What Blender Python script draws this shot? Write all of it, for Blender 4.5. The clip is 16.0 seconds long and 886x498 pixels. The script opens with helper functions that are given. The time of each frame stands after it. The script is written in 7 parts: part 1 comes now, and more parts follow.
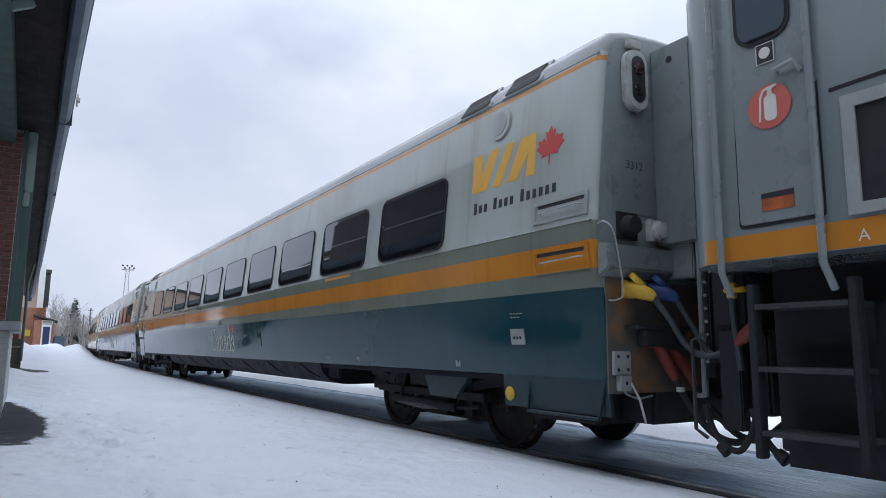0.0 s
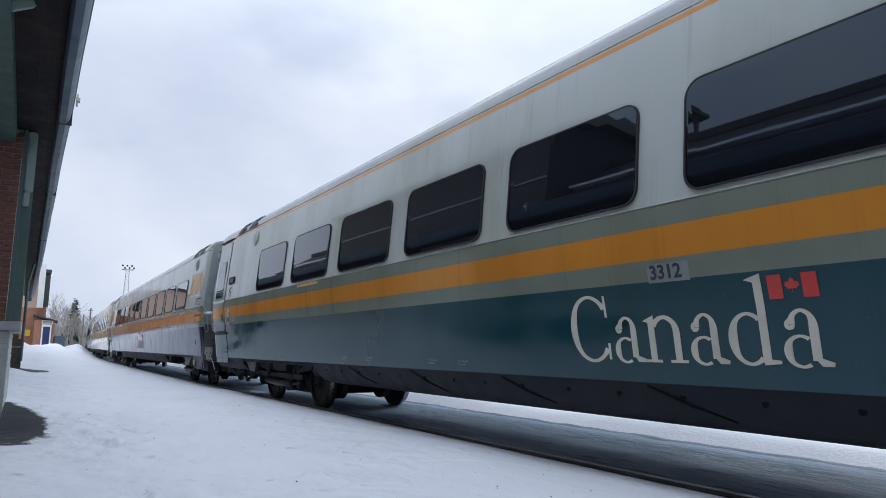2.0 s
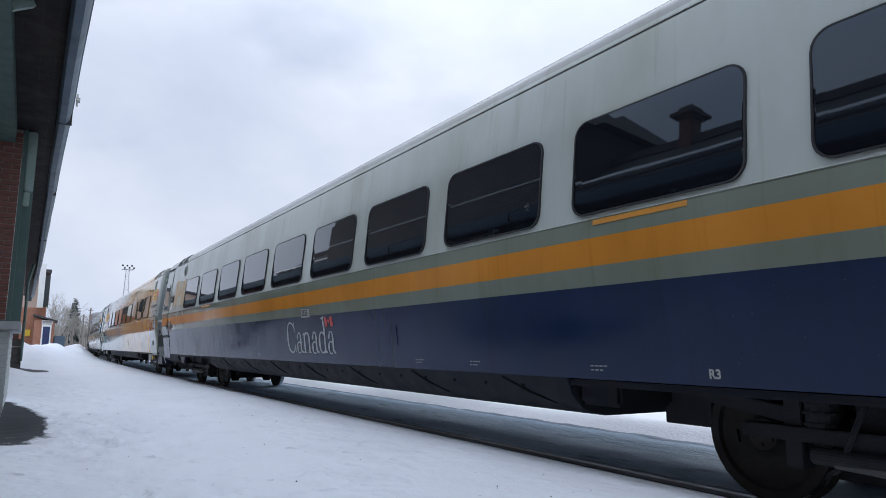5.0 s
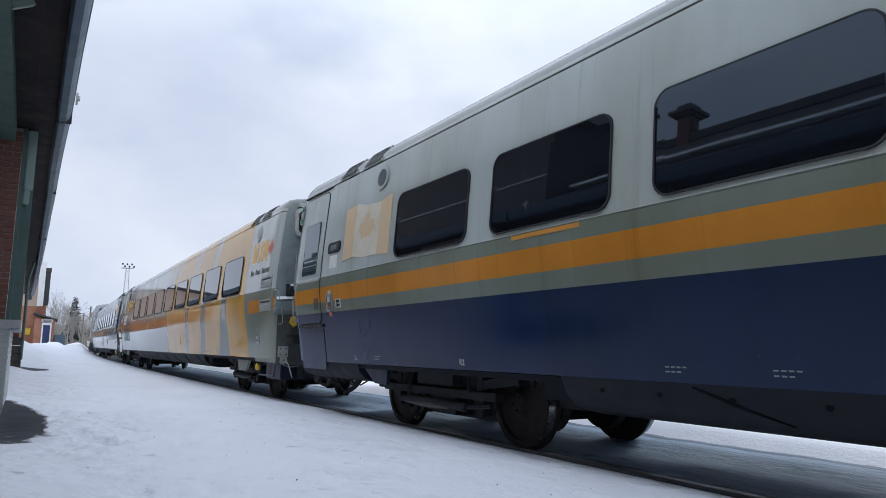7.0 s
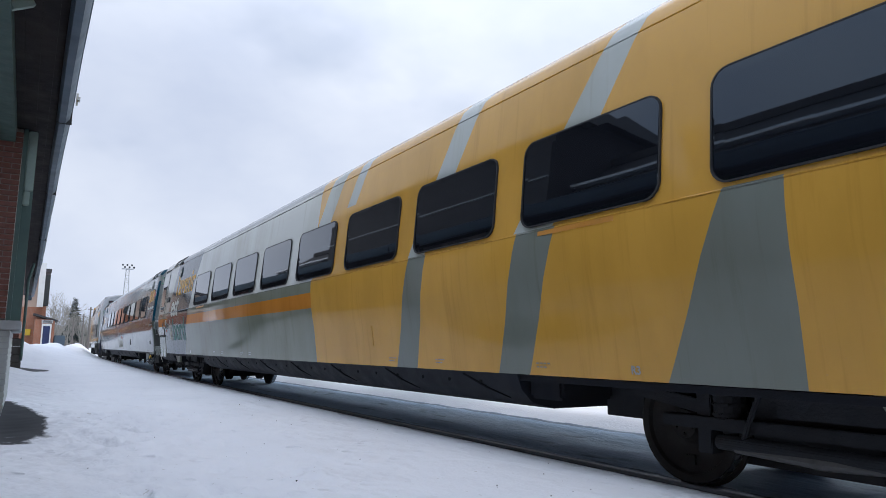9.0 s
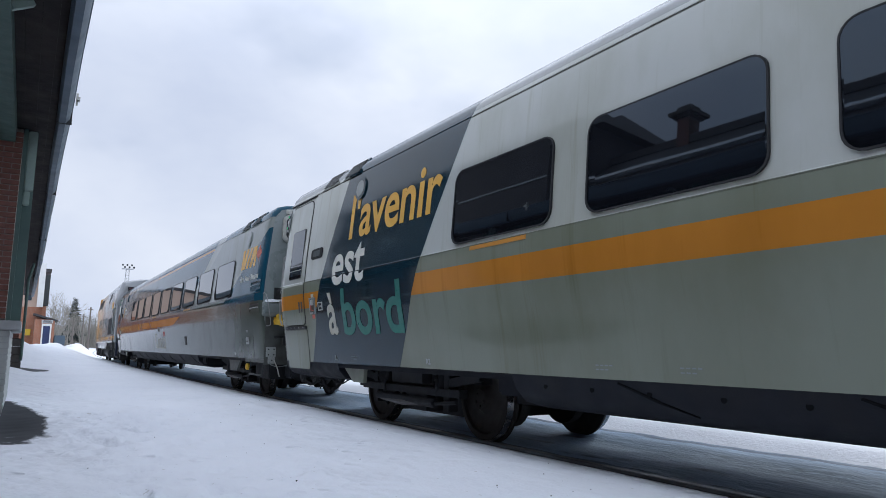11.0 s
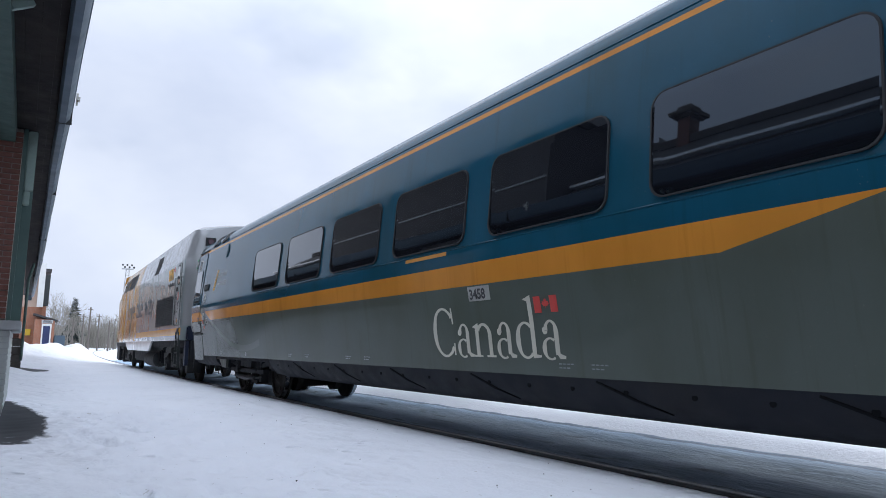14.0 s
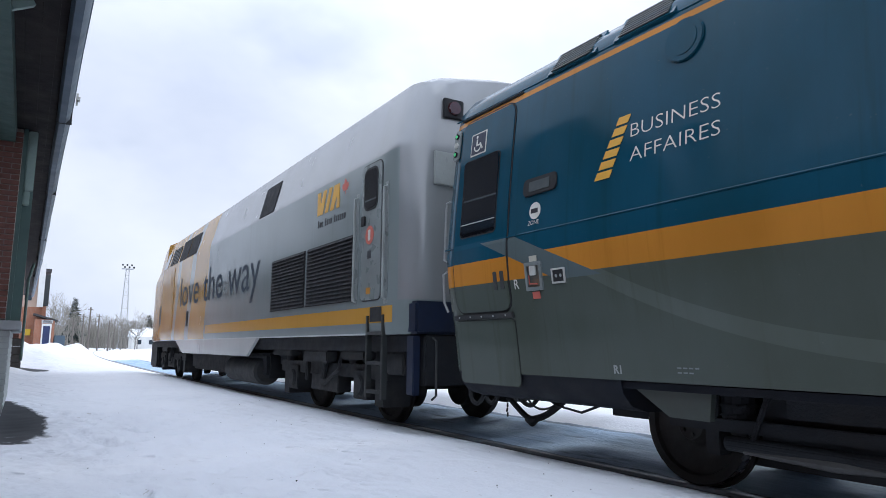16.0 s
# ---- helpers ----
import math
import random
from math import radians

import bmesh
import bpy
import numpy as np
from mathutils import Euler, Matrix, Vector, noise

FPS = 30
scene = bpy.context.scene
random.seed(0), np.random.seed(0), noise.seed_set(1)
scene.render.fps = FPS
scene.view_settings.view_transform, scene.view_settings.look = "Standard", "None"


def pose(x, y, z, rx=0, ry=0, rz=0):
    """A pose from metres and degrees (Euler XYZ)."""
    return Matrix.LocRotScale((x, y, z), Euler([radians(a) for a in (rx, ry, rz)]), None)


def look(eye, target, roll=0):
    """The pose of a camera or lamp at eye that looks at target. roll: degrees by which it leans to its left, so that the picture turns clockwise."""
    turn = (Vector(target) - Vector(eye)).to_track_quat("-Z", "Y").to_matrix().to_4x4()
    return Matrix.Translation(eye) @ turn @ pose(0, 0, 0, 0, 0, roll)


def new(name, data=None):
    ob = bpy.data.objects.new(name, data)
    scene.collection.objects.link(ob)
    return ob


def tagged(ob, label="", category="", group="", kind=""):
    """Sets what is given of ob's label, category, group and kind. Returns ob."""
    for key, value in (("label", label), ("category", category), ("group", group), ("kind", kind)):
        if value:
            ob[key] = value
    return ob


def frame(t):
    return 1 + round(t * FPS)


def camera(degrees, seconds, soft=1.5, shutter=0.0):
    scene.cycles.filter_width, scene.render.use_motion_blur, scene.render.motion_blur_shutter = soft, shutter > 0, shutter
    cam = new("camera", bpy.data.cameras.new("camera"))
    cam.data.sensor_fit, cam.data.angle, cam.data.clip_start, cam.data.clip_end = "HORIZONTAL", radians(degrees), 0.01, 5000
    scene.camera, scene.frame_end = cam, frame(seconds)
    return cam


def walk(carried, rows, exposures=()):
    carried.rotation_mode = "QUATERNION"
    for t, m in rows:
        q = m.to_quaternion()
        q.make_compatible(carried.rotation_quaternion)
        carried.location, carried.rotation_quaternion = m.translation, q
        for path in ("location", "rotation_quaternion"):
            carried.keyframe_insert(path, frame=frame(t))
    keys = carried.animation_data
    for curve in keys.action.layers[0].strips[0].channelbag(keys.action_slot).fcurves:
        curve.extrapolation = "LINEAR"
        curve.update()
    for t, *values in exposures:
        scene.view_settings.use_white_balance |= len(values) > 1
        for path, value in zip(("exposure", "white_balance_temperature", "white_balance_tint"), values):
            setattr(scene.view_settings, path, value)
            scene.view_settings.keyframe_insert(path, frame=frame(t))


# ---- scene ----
# ---- camera ----
cam = camera(67.0, 16.0, soft=0.9)
EYE = (0.0, 0.0, 1.03)


def aim(pitch=0.0):
    return pose(*EYE, 98.46 + pitch, -0.43, -31.86)


walk(cam, [(0.0, aim()), (4.7, aim()), (6.8, aim(-0.13)), (7.0, aim(-0.13)), (7.4, aim(-0.06)), (8.7, aim(-0.06)), (16.0, aim(-0.06))],
     exposures=[(0.0, 0.08), (12.0, 0.08), (13.0, 0.12), (14.0, 0.20), (15.0, 0.27), (16.0, 0.28)])

# ---- world and sun ----
world = bpy.data.worlds.new("overcast_sky")
scene.world = world
world.use_nodes = True
wn, wl = world.node_tree.nodes, world.node_tree.links
wn.clear()
w_out = wn.new("ShaderNodeOutputWorld")
w_bg = wn.new("ShaderNodeBackground")
w_sky = wn.new("ShaderNodeTexSky")
w_sky.sky_type, w_sky.sun_disc = "NISHITA", False
w_sky.sun_elevation, w_sky.sun_rotation = radians(31), radians(77)
w_co = wn.new("ShaderNodeTexCoord")
w_map = wn.new("ShaderNodeMapping")
w_map.inputs["Scale"].default_value = (1.0, 1.0, 1.7)
w_map.inputs["Location"].default_value = (0.35, 0.2, 0.1)
wl.new(w_co.outputs["Generated"], w_map.inputs["Vector"])
w_n1 = wn.new("ShaderNodeTexNoise")
w_n1.inputs["Scale"].default_value, w_n1.inputs["Detail"].default_value, w_n1.inputs["Roughness"].default_value = 2.3, 5.0, 0.52
wl.new(w_map.outputs[0], w_n1.inputs["Vector"])
w_ramp = wn.new("ShaderNodeValToRGB")
w_ramp.color_ramp.elements[0].position, w_ramp.color_ramp.elements[0].color = 0.36, (0.585, 0.66, 0.83, 1)
w_ramp.color_ramp.elements[1].position, w_ramp.color_ramp.elements[1].color = 0.68, (0.79, 0.85, 0.97, 1)
wl.new(w_n1.outputs[0], w_ramp.inputs[0])
w_n2 = wn.new("ShaderNodeTexNoise")
w_n2.inputs["Scale"].default_value, w_n2.inputs["Detail"].default_value = 3.1, 4.0
wl.new(w_map.outputs[0], w_n2.inputs["Vector"])
w_gap = wn.new("ShaderNodeValToRGB")
w_gap.color_ramp.elements[0].position, w_gap.color_ramp.elements[0].color = 0.30, (1, 1, 1, 1)
w_gap.color_ramp.elements[1].position, w_gap.color_ramp.elements[1].color = 0.43, (0, 0, 0, 1)
wl.new(w_n2.outputs[0], w_gap.inputs[0])
w_half = wn.new("ShaderNodeMath")
w_half.operation = "MULTIPLY"
w_half.inputs[1].default_value = 0.22
wl.new(w_gap.outputs[0], w_half.inputs[0])
w_scale = wn.new("ShaderNodeVectorMath")
w_scale.operation = "SCALE"
w_scale.inputs["Scale"].default_value = 0.10
wl.new(w_sky.outputs[0], w_scale.inputs[0])
w_mix = wn.new("ShaderNodeMixRGB")
wl.new(w_half.outputs[0], w_mix.inputs[0])
wl.new(w_ramp.outputs[0], w_mix.inputs[1])
wl.new(w_scale.outputs[0], w_mix.inputs[2])
wl.new(w_mix.outputs[0], w_bg.inputs[0])
# an overcast sky is brightest overhead
w_sep = wn.new("ShaderNodeSeparateXYZ")
wl.new(w_co.outputs["Generated"], w_sep.inputs[0])
w_up = wn.new("ShaderNodeMapRange")
w_up.interpolation_type = "SMOOTHSTEP"
w_up.inputs["From Min"].default_value, w_up.inputs["From Max"].default_value = 0.30, 1.0
w_up.inputs["To Min"].default_value, w_up.inputs["To Max"].default_value = 1.0, 2.08
wl.new(w_sep.outputs["Z"], w_up.inputs["Value"])
# and a little brighter round the veiled sun
w_dot = wn.new("ShaderNodeVectorMath")
w_dot.operation = "DOT_PRODUCT"
w_dot.inputs[1].default_value = Vector((26, 6, 16)).normalized()
wl.new(w_co.outputs["Generated"], w_dot.inputs[0])
w_veil = wn.new("ShaderNodeMapRange")
w_veil.inputs["From Min"].default_value, w_veil.inputs["From Max"].default_value = 0.5, 1.0
w_veil.inputs["To Min"].default_value, w_veil.inputs["To Max"].default_value = 0.97, 1.10
wl.new(w_dot.outputs["Value"], w_veil.inputs["Value"])
w_all = wn.new("ShaderNodeMath")
w_all.operation = "MULTIPLY"
wl.new(w_up.outputs[0], w_all.inputs[0])
wl.new(w_veil.outputs[0], w_all.inputs[1])
wl.new(w_all.outputs[0], w_bg.inputs[1])
wl.new(w_bg.outputs[0], w_out.inputs[0])

sun = new("sun", bpy.data.lights.new("sun", "SUN"))
sun.data.energy, sun.data.angle, sun.data.color = 1.0, radians(16), (1.0, 0.96, 0.9)
sun.matrix_world = look((26, 6, 16), (0, 0, 0))


# ---- materials ----
class Val:
    """A node socket with arithmetic."""

    def __init__(self, tree, out):
        self.tree, self.out = tree, out

    def op(self, kind, other):
        n = self.tree.nodes.new("ShaderNodeMath")
        n.operation = kind
        self.tree.links.new(self.out, n.inputs[0])
        if isinstance(other, Val):
            self.tree.links.new(other.out, n.inputs[1])
        else:
            n.inputs[1].default_value = other
        return Val(self.tree, n.outputs[0])

    def __add__(self, o):
        return self.op("ADD", o)

    def __sub__(self, o):
        return self.op("SUBTRACT", o)

    def __mul__(self, o):
        return self.op("MULTIPLY", o)

    def __gt__(self, o):
        return self.op("GREATER_THAN", o)

    def __lt__(self, o):
        return self.op("LESS_THAN", o)

    def __and__(self, o):
        return self.op("MULTIPLY", o)

    def __or__(self, o):
        return self.op("MAXIMUM", o)


def blank(name):
    m = bpy.data.materials.new(name)
    m.use_nodes = True
    m.node_tree.nodes.clear()
    t = m.node_tree
    out = t.nodes.new("ShaderNodeOutputMaterial")
    b = t.nodes.new("ShaderNodeBsdfPrincipled")
    t.links.new(b.outputs[0], out.inputs[0])
    return m, t, b


def noise_at(t, scale, detail=4.0, stretch=(1, 1, 1), rough=0.55):
    co = t.nodes.new("ShaderNodeTexCoord")
    mp = t.nodes.new("ShaderNodeMapping")
    mp.inputs["Scale"].default_value = stretch
    t.links.new(co.outputs["Object"], mp.inputs["Vector"])
    n = t.nodes.new("ShaderNodeTexNoise")
    n.inputs["Scale"].default_value, n.inputs["Detail"].default_value, n.inputs["Roughness"].default_value = scale, detail, rough
    t.links.new(mp.outputs[0], n.inputs["Vector"])
    return Val(t, n.outputs[0])


def ramp(t, v, lo, hi, a=0.0, b=1.0):
    n = t.nodes.new("ShaderNodeMapRange")
    n.inputs["From Min"].default_value, n.inputs["From Max"].default_value = lo, hi
    n.inputs["To Min"].default_value, n.inputs["To Max"].default_value = a, b
    t.links.new(v.out, n.inputs["Value"])
    return Val(t, n.outputs[0])


def mixed(t, fac, a, b, blend="MIX"):
    """a and b: colours or sockets."""
    n = t.nodes.new("ShaderNodeMixRGB")
    n.blend_type = blend
    if isinstance(fac, Val):
        t.links.new(fac.out, n.inputs[0])
    else:
        n.inputs[0].default_value = fac
    for i, c in ((1, a), (2, b)):
        if isinstance(c, tuple):
            n.inputs[i].default_value = (*c, 1)
        else:
            t.links.new(c, n.inputs[i])
    return n.outputs[0]


def add_bump(t, b, v, strength, distance):
    n = t.nodes.new("ShaderNodeBump")
    n.inputs["Strength"].default_value, n.inputs["Distance"].default_value = strength, distance
    t.links.new(v.out, n.inputs["Height"])
    t.links.new(n.outputs[0], b.inputs["Normal"])


def mat(name, col, rough=0.5, metal=0.0, dirt=None, amount=0.5, scale=3.0, bump=0.0, bscale=60.0, coat=0.0, tone=0.12, spec=0.5):
    """A plain material with variation at two scales: broad patches of dirt colour and fine tone."""
    m, t, b = blank(name)
    dirt = dirt or tuple(c * 0.55 for c in col)
    big = ramp(t, noise_at(t, scale, 5.0), 0.45, 0.75, 0.0, amount)
    c = mixed(t, big, col, dirt)
    fine = ramp(t, noise_at(t, scale * 14, 3.0), 0.3, 0.7, 0.0, tone)
    c = mixed(t, fine, c, tuple(x * 0.5 for x in col))
    t.links.new(c, b.inputs["Base Color"])
    r = ramp(t, noise_at(t, scale * 3, 3.0), 0.3, 0.7, max(rough - 0.08, 0.03), min(rough + 0.1, 1.0))
    t.links.new(r.out, b.inputs["Roughness"])
    b.inputs["Metallic"].default_value = metal
    b.inputs["Coat Weight"].default_value = coat
    b.inputs["Specular IOR Level"].default_value = spec
    if bump:
        add_bump(t, b, noise_at(t, bscale, 4.0), bump, 0.01)
    return m


def glass_mat(name, col, rough=0.02):
    m, t, b = blank(name)
    b.inputs["Base Color"].default_value = (*col, 1)
    b.inputs["Roughness"].default_value = rough
    b.inputs["IOR"].default_value = 1.52
    b.inputs["Specular IOR Level"].default_value = 0.5
    b.inputs["Coat Weight"].default_value, b.inputs["Coat Roughness"].default_value = 0.55, 0.02
    b.inputs["Specular Tint"].default_value = (0.45, 0.72, 1.0, 1)
    add_bump(t, b, noise_at(t, 1.2, 1.0, (1, 1, 2.0)), 0.05, 0.01)
    return m


def brick_mat(name, axis, c1, c2, mortar):
    """Bricks on a wall; axis: the wall's length runs along x or y."""
    m, t, b = blank(name)
    co = t.nodes.new("ShaderNodeTexCoord")
    sp = t.nodes.new("ShaderNodeSeparateXYZ")
    cb = t.nodes.new("ShaderNodeCombineXYZ")
    t.links.new(co.outputs["Object"], sp.inputs[0])
    t.links.new(sp.outputs[axis], cb.inputs[0])
    t.links.new(sp.outputs["Z"], cb.inputs[1])
    br = t.nodes.new("ShaderNodeTexBrick")
    br.inputs["Scale"].default_value = 1.0
    br.inputs["Brick Width"].default_value, br.inputs["Row Height"].default_value = 0.215, 0.075
    br.inputs["Mortar Size"].default_value = 0.006
    br.inputs["Color1"].default_value, br.inputs["Color2"].default_value, br.inputs["Mortar"].default_value = (*c1, 1), (*c2, 1), (*mortar, 1)
    t.links.new(cb.outputs[0], br.inputs["Vector"])
    d = ramp(t, noise_at(t, 1.2, 5.0), 0.4, 0.75, 0.0, 0.45)
    t.links.new(mixed(t, d, br.outputs["Color"], tuple(x * 0.5 for x in c2)), b.inputs["Base Color"])
    b.inputs["Roughness"].default_value = 0.85
    add_bump(t, b, Val(t, br.outputs["Fac"]), -0.5, 0.008)
    return m


M = {}
M["belt_grey"] = mat("dull_grey_flap", (0.045, 0.048, 0.05), 0.55, 0.0, (0.03, 0.03, 0.03), 0.5, 6.0)
M["pan_dark"] = mat("sooty_pan_seam", (0.005, 0.006, 0.008), 0.8, 0.0, (0.009, 0.009, 0.009), 0.6, 4.0, spec=0.1)
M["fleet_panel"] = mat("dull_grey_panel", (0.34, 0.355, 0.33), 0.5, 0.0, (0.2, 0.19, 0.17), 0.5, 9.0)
M["steel_black"] = mat("sooty_steel", (0.021, 0.024, 0.029), 0.7, 0.0, (0.026, 0.022, 0.019), 0.6, 2.0, 0.3, spec=0.28)
M["steel_grime"] = mat("grimy_steel", (0.038, 0.042, 0.046), 0.7, 0.0, (0.085, 0.08, 0.072), 0.6, 3.0, 0.3, spec=0.35)
M["bogie_dark"] = mat("sooty_bogie", (0.022, 0.025, 0.029), 0.65, 0.0, (0.06, 0.055, 0.05), 0.6, 3.0, 0.3, spec=0.35)
M["wheel"] = mat("wheel_steel", (0.015, 0.014, 0.0135), 0.8, 0.0, (0.03, 0.024, 0.02), 0.6, 3.0, 0.2)
M["tread"] = mat("polished_tread", (0.45, 0.45, 0.46), 0.25, 0.9, (0.2, 0.19, 0.18), 0.4)
M["rail"] = mat("rail_steel", (0.20, 0.22, 0.24), 0.4, 0.4, (0.12, 0.11, 0.10), 0.5, 2.0, 0.2)
M["rubber"] = mat("black_rubber", (0.014, 0.016, 0.019), 0.75, 0, (0.03, 0.03, 0.03), 0.4)
M["hose"] = mat("grey_hose", (0.05, 0.065, 0.07), 0.5, 0, (0.09, 0.09, 0.085), 0.5, 8.0)
M["chrome"] = mat("bright_handrail", (0.42, 0.43, 0.44), 0.4, 0.3, (0.3, 0.3, 0.3), 0.3, 4.0)
M["grey_end"] = mat("grey_end_paint", (0.225, 0.262, 0.262), 0.3, 0, (0.15, 0.165, 0.16), 0.6, 1.6, 0.1)
M["grey_light"] = mat("light_grey_paint", (0.36, 0.39, 0.38), 0.35, 0, (0.2, 0.2, 0.18), 0.5, 3.0)
M["rust_end"] = mat("rust_stained_end", (0.10, 0.105, 0.095), 0.7, 0, (0.30, 0.135, 0.035), 1.0, 3.2, 0.3)
M["yellow_plug"] = mat("yellow_plug", (0.75, 0.47, 0.04), 0.45, 0, (0.35, 0.22, 0.05), 0.6, 9.0)
M["end_grime"] = mat("grimy_lower_end", (0.085, 0.095, 0.09), 0.7, 0, (0.045, 0.042, 0.036), 0.9, 3.0, 0.3)
M["blue_plug"] = mat("blue_plug", (0.02, 0.06, 0.22), 0.45, 0, (0.02, 0.03, 0.07), 0.6, 9.0)
M["red_hose"] = mat("red_hose", (0.20, 0.03, 0.022), 0.5, 0, (0.12, 0.03, 0.02), 0.6, 9.0)
M["grey_socket"] = mat("pale_grey_socket", (0.55, 0.56, 0.53), 0.5, 0, (0.25, 0.24, 0.2), 0.7, 12.0)
M["lamp_red"] = glass_mat("red_lamp_glass", (0.055, 0.008, 0.008))
M["lamp_dark"] = glass_mat("dark_lamp_glass", (0.02, 0.01, 0.012))
M["white_paint"] = mat("white_lettering", (0.74, 0.74, 0.68), 0.5, 0, (0.5, 0.5, 0.44), 0.5, 6.0)
M["faded_white"] = mat("faded_lettering", (0.58, 0.57, 0.48), 0.5, 0, (0.42, 0.42, 0.36), 0.6, 5.0)
M["black_paint"] = mat("black_lettering", (0.02, 0.022, 0.03), 0.5, 0, (0.06, 0.06, 0.06), 0.4, 6.0)
M["orange_label"] = mat("worn_orange_label", (0.50, 0.12, 0.03), 0.5, 0, (0.16, 0.06, 0.03), 0.9, 9.0)
M["orange_paint"] = mat("orange_paint", (0.55, 0.24, 0.03), 0.35, 0, (0.35, 0.18, 0.05), 0.4, 3.0)
M["logo_yellow"] = mat("golden_logo", (0.80, 0.43, 0.05), 0.35, 0, (0.6, 0.33, 0.06), 0.4, 3.0)
M["logo_faded"] = mat("faded_logo", (0.66, 0.40, 0.15), 0.5, 0, (0.50, 0.34, 0.16), 0.6, 3.0)
M["leaf_red"] = mat("red_leaf", (0.55, 0.05, 0.04), 0.4, 0, (0.4, 0.06, 0.05), 0.4, 5.0)
M["leaf_faded"] = mat("faded_leaf", (0.62, 0.14, 0.10), 0.45, 0, (0.5, 0.16, 0.12), 0.4, 5.0)
M["slogan_green"] = mat("slogan_green", (0.02, 0.19, 0.16), 0.35, 0, (0.02, 0.14, 0.13), 0.4, 4.0)
M["slogan_blue"] = mat("slogan_dark_blue", (0.02, 0.04, 0.065), 0.6, 0, (0.05, 0.07, 0.085), 0.4, 4.0)
M["cream"] = mat("faded_cream_sticker", (0.66, 0.62, 0.50), 0.5, 0, (0.58, 0.48, 0.32), 0.7, 4.0)
M["peach"] = mat("faded_peach_sticker", (0.66, 0.48, 0.28), 0.5, 0, (0.58, 0.5, 0.36), 0.6, 4.0)
M["window"] = glass_mat("tinted_window_glass", (0.006, 0.007, 0.010))
M["door_glass"] = glass_mat("door_window_glass", (0.035, 0.06, 0.07))
M["green_light"] = bpy.data.materials.new("green_indicator")
M["green_light"].use_nodes = True
M["green_light"].node_tree.nodes["Principled BSDF"].inputs["Base Color"].default_value = (0.05, 0.4, 0.15, 1)
M["green_light"].node_tree.nodes["Principled BSDF"].inputs["Emission Color"].default_value = (0.1, 0.9, 0.35, 1)
M["green_light"].node_tree.nodes["Principled BSDF"].inputs["Emission Strength"].default_value = 0.22
M["louvre"] = mat("louvre_metal", (0.032, 0.038, 0.039), 0.5, 0.2, (0.06, 0.06, 0.057), 0.5, 6.0)
M["mesh"] = mat("wire_screen", (0.10, 0.095, 0.08), 0.6, 0.3, (0.05, 0.05, 0.045), 0.6, 8.0)
M["navy"] = mat("navy_paint", (0.008, 0.017, 0.046), 0.4, 0, (0.014, 0.016, 0.024), 0.6, 2.0)
M["teal_skirt"] = mat("teal_paint_low", (0.006, 0.032, 0.042), 0.4, 0, (0.014, 0.02, 0.022), 0.7, 2.0)
M["grey_skirt"] = mat("grey_paint_low", (0.20, 0.225, 0.18), 0.4, 0, (0.10, 0.10, 0.085), 0.7, 2.0)
M["dark_skirt"] = mat("dark_grey_paint_low", (0.055, 0.068, 0.06), 0.4, 0, (0.06, 0.058, 0.05), 0.7, 2.0)
M["belly"] = mat("underbody_pan", (0.018, 0.021, 0.028), 0.6, 0.0, (0.026, 0.026, 0.027), 0.7, 1.5, 0.2, spec=0.12)
M["snow_cap"] = mat("caked_snow", (0.84, 0.86, 0.9), 0.6, 0, (0.7, 0.72, 0.76), 0.4, 8.0, 0.4, 40)
M["ice_grey"] = mat("grey_ice", (0.07, 0.07, 0.07), 0.5, 0, (0.04, 0.04, 0.04), 0.6, 12.0, 0.3, 30)

# colours of the train's paint; the olives hold dirt and the lower side's shade
GREY, TEAL, NAVY, BAND, DEEP, SHADED_OLIVE = (0.42, 0.465, 0.445), (0.008, 0.054, 0.071), (0.0075, 0.021, 0.066), (0.57, 0.232, 0.036), (0.084, 0.103, 0.090), (0.185, 0.215, 0.175)
YELLOW, TEAL2, SILVER, SOOT, SHADED_WRAP = (0.62, 0.345, 0.06), (0.008, 0.070, 0.118), (0.30, 0.32, 0.325), (0.29, 0.305, 0.30), (0.225, 0.25, 0.20)


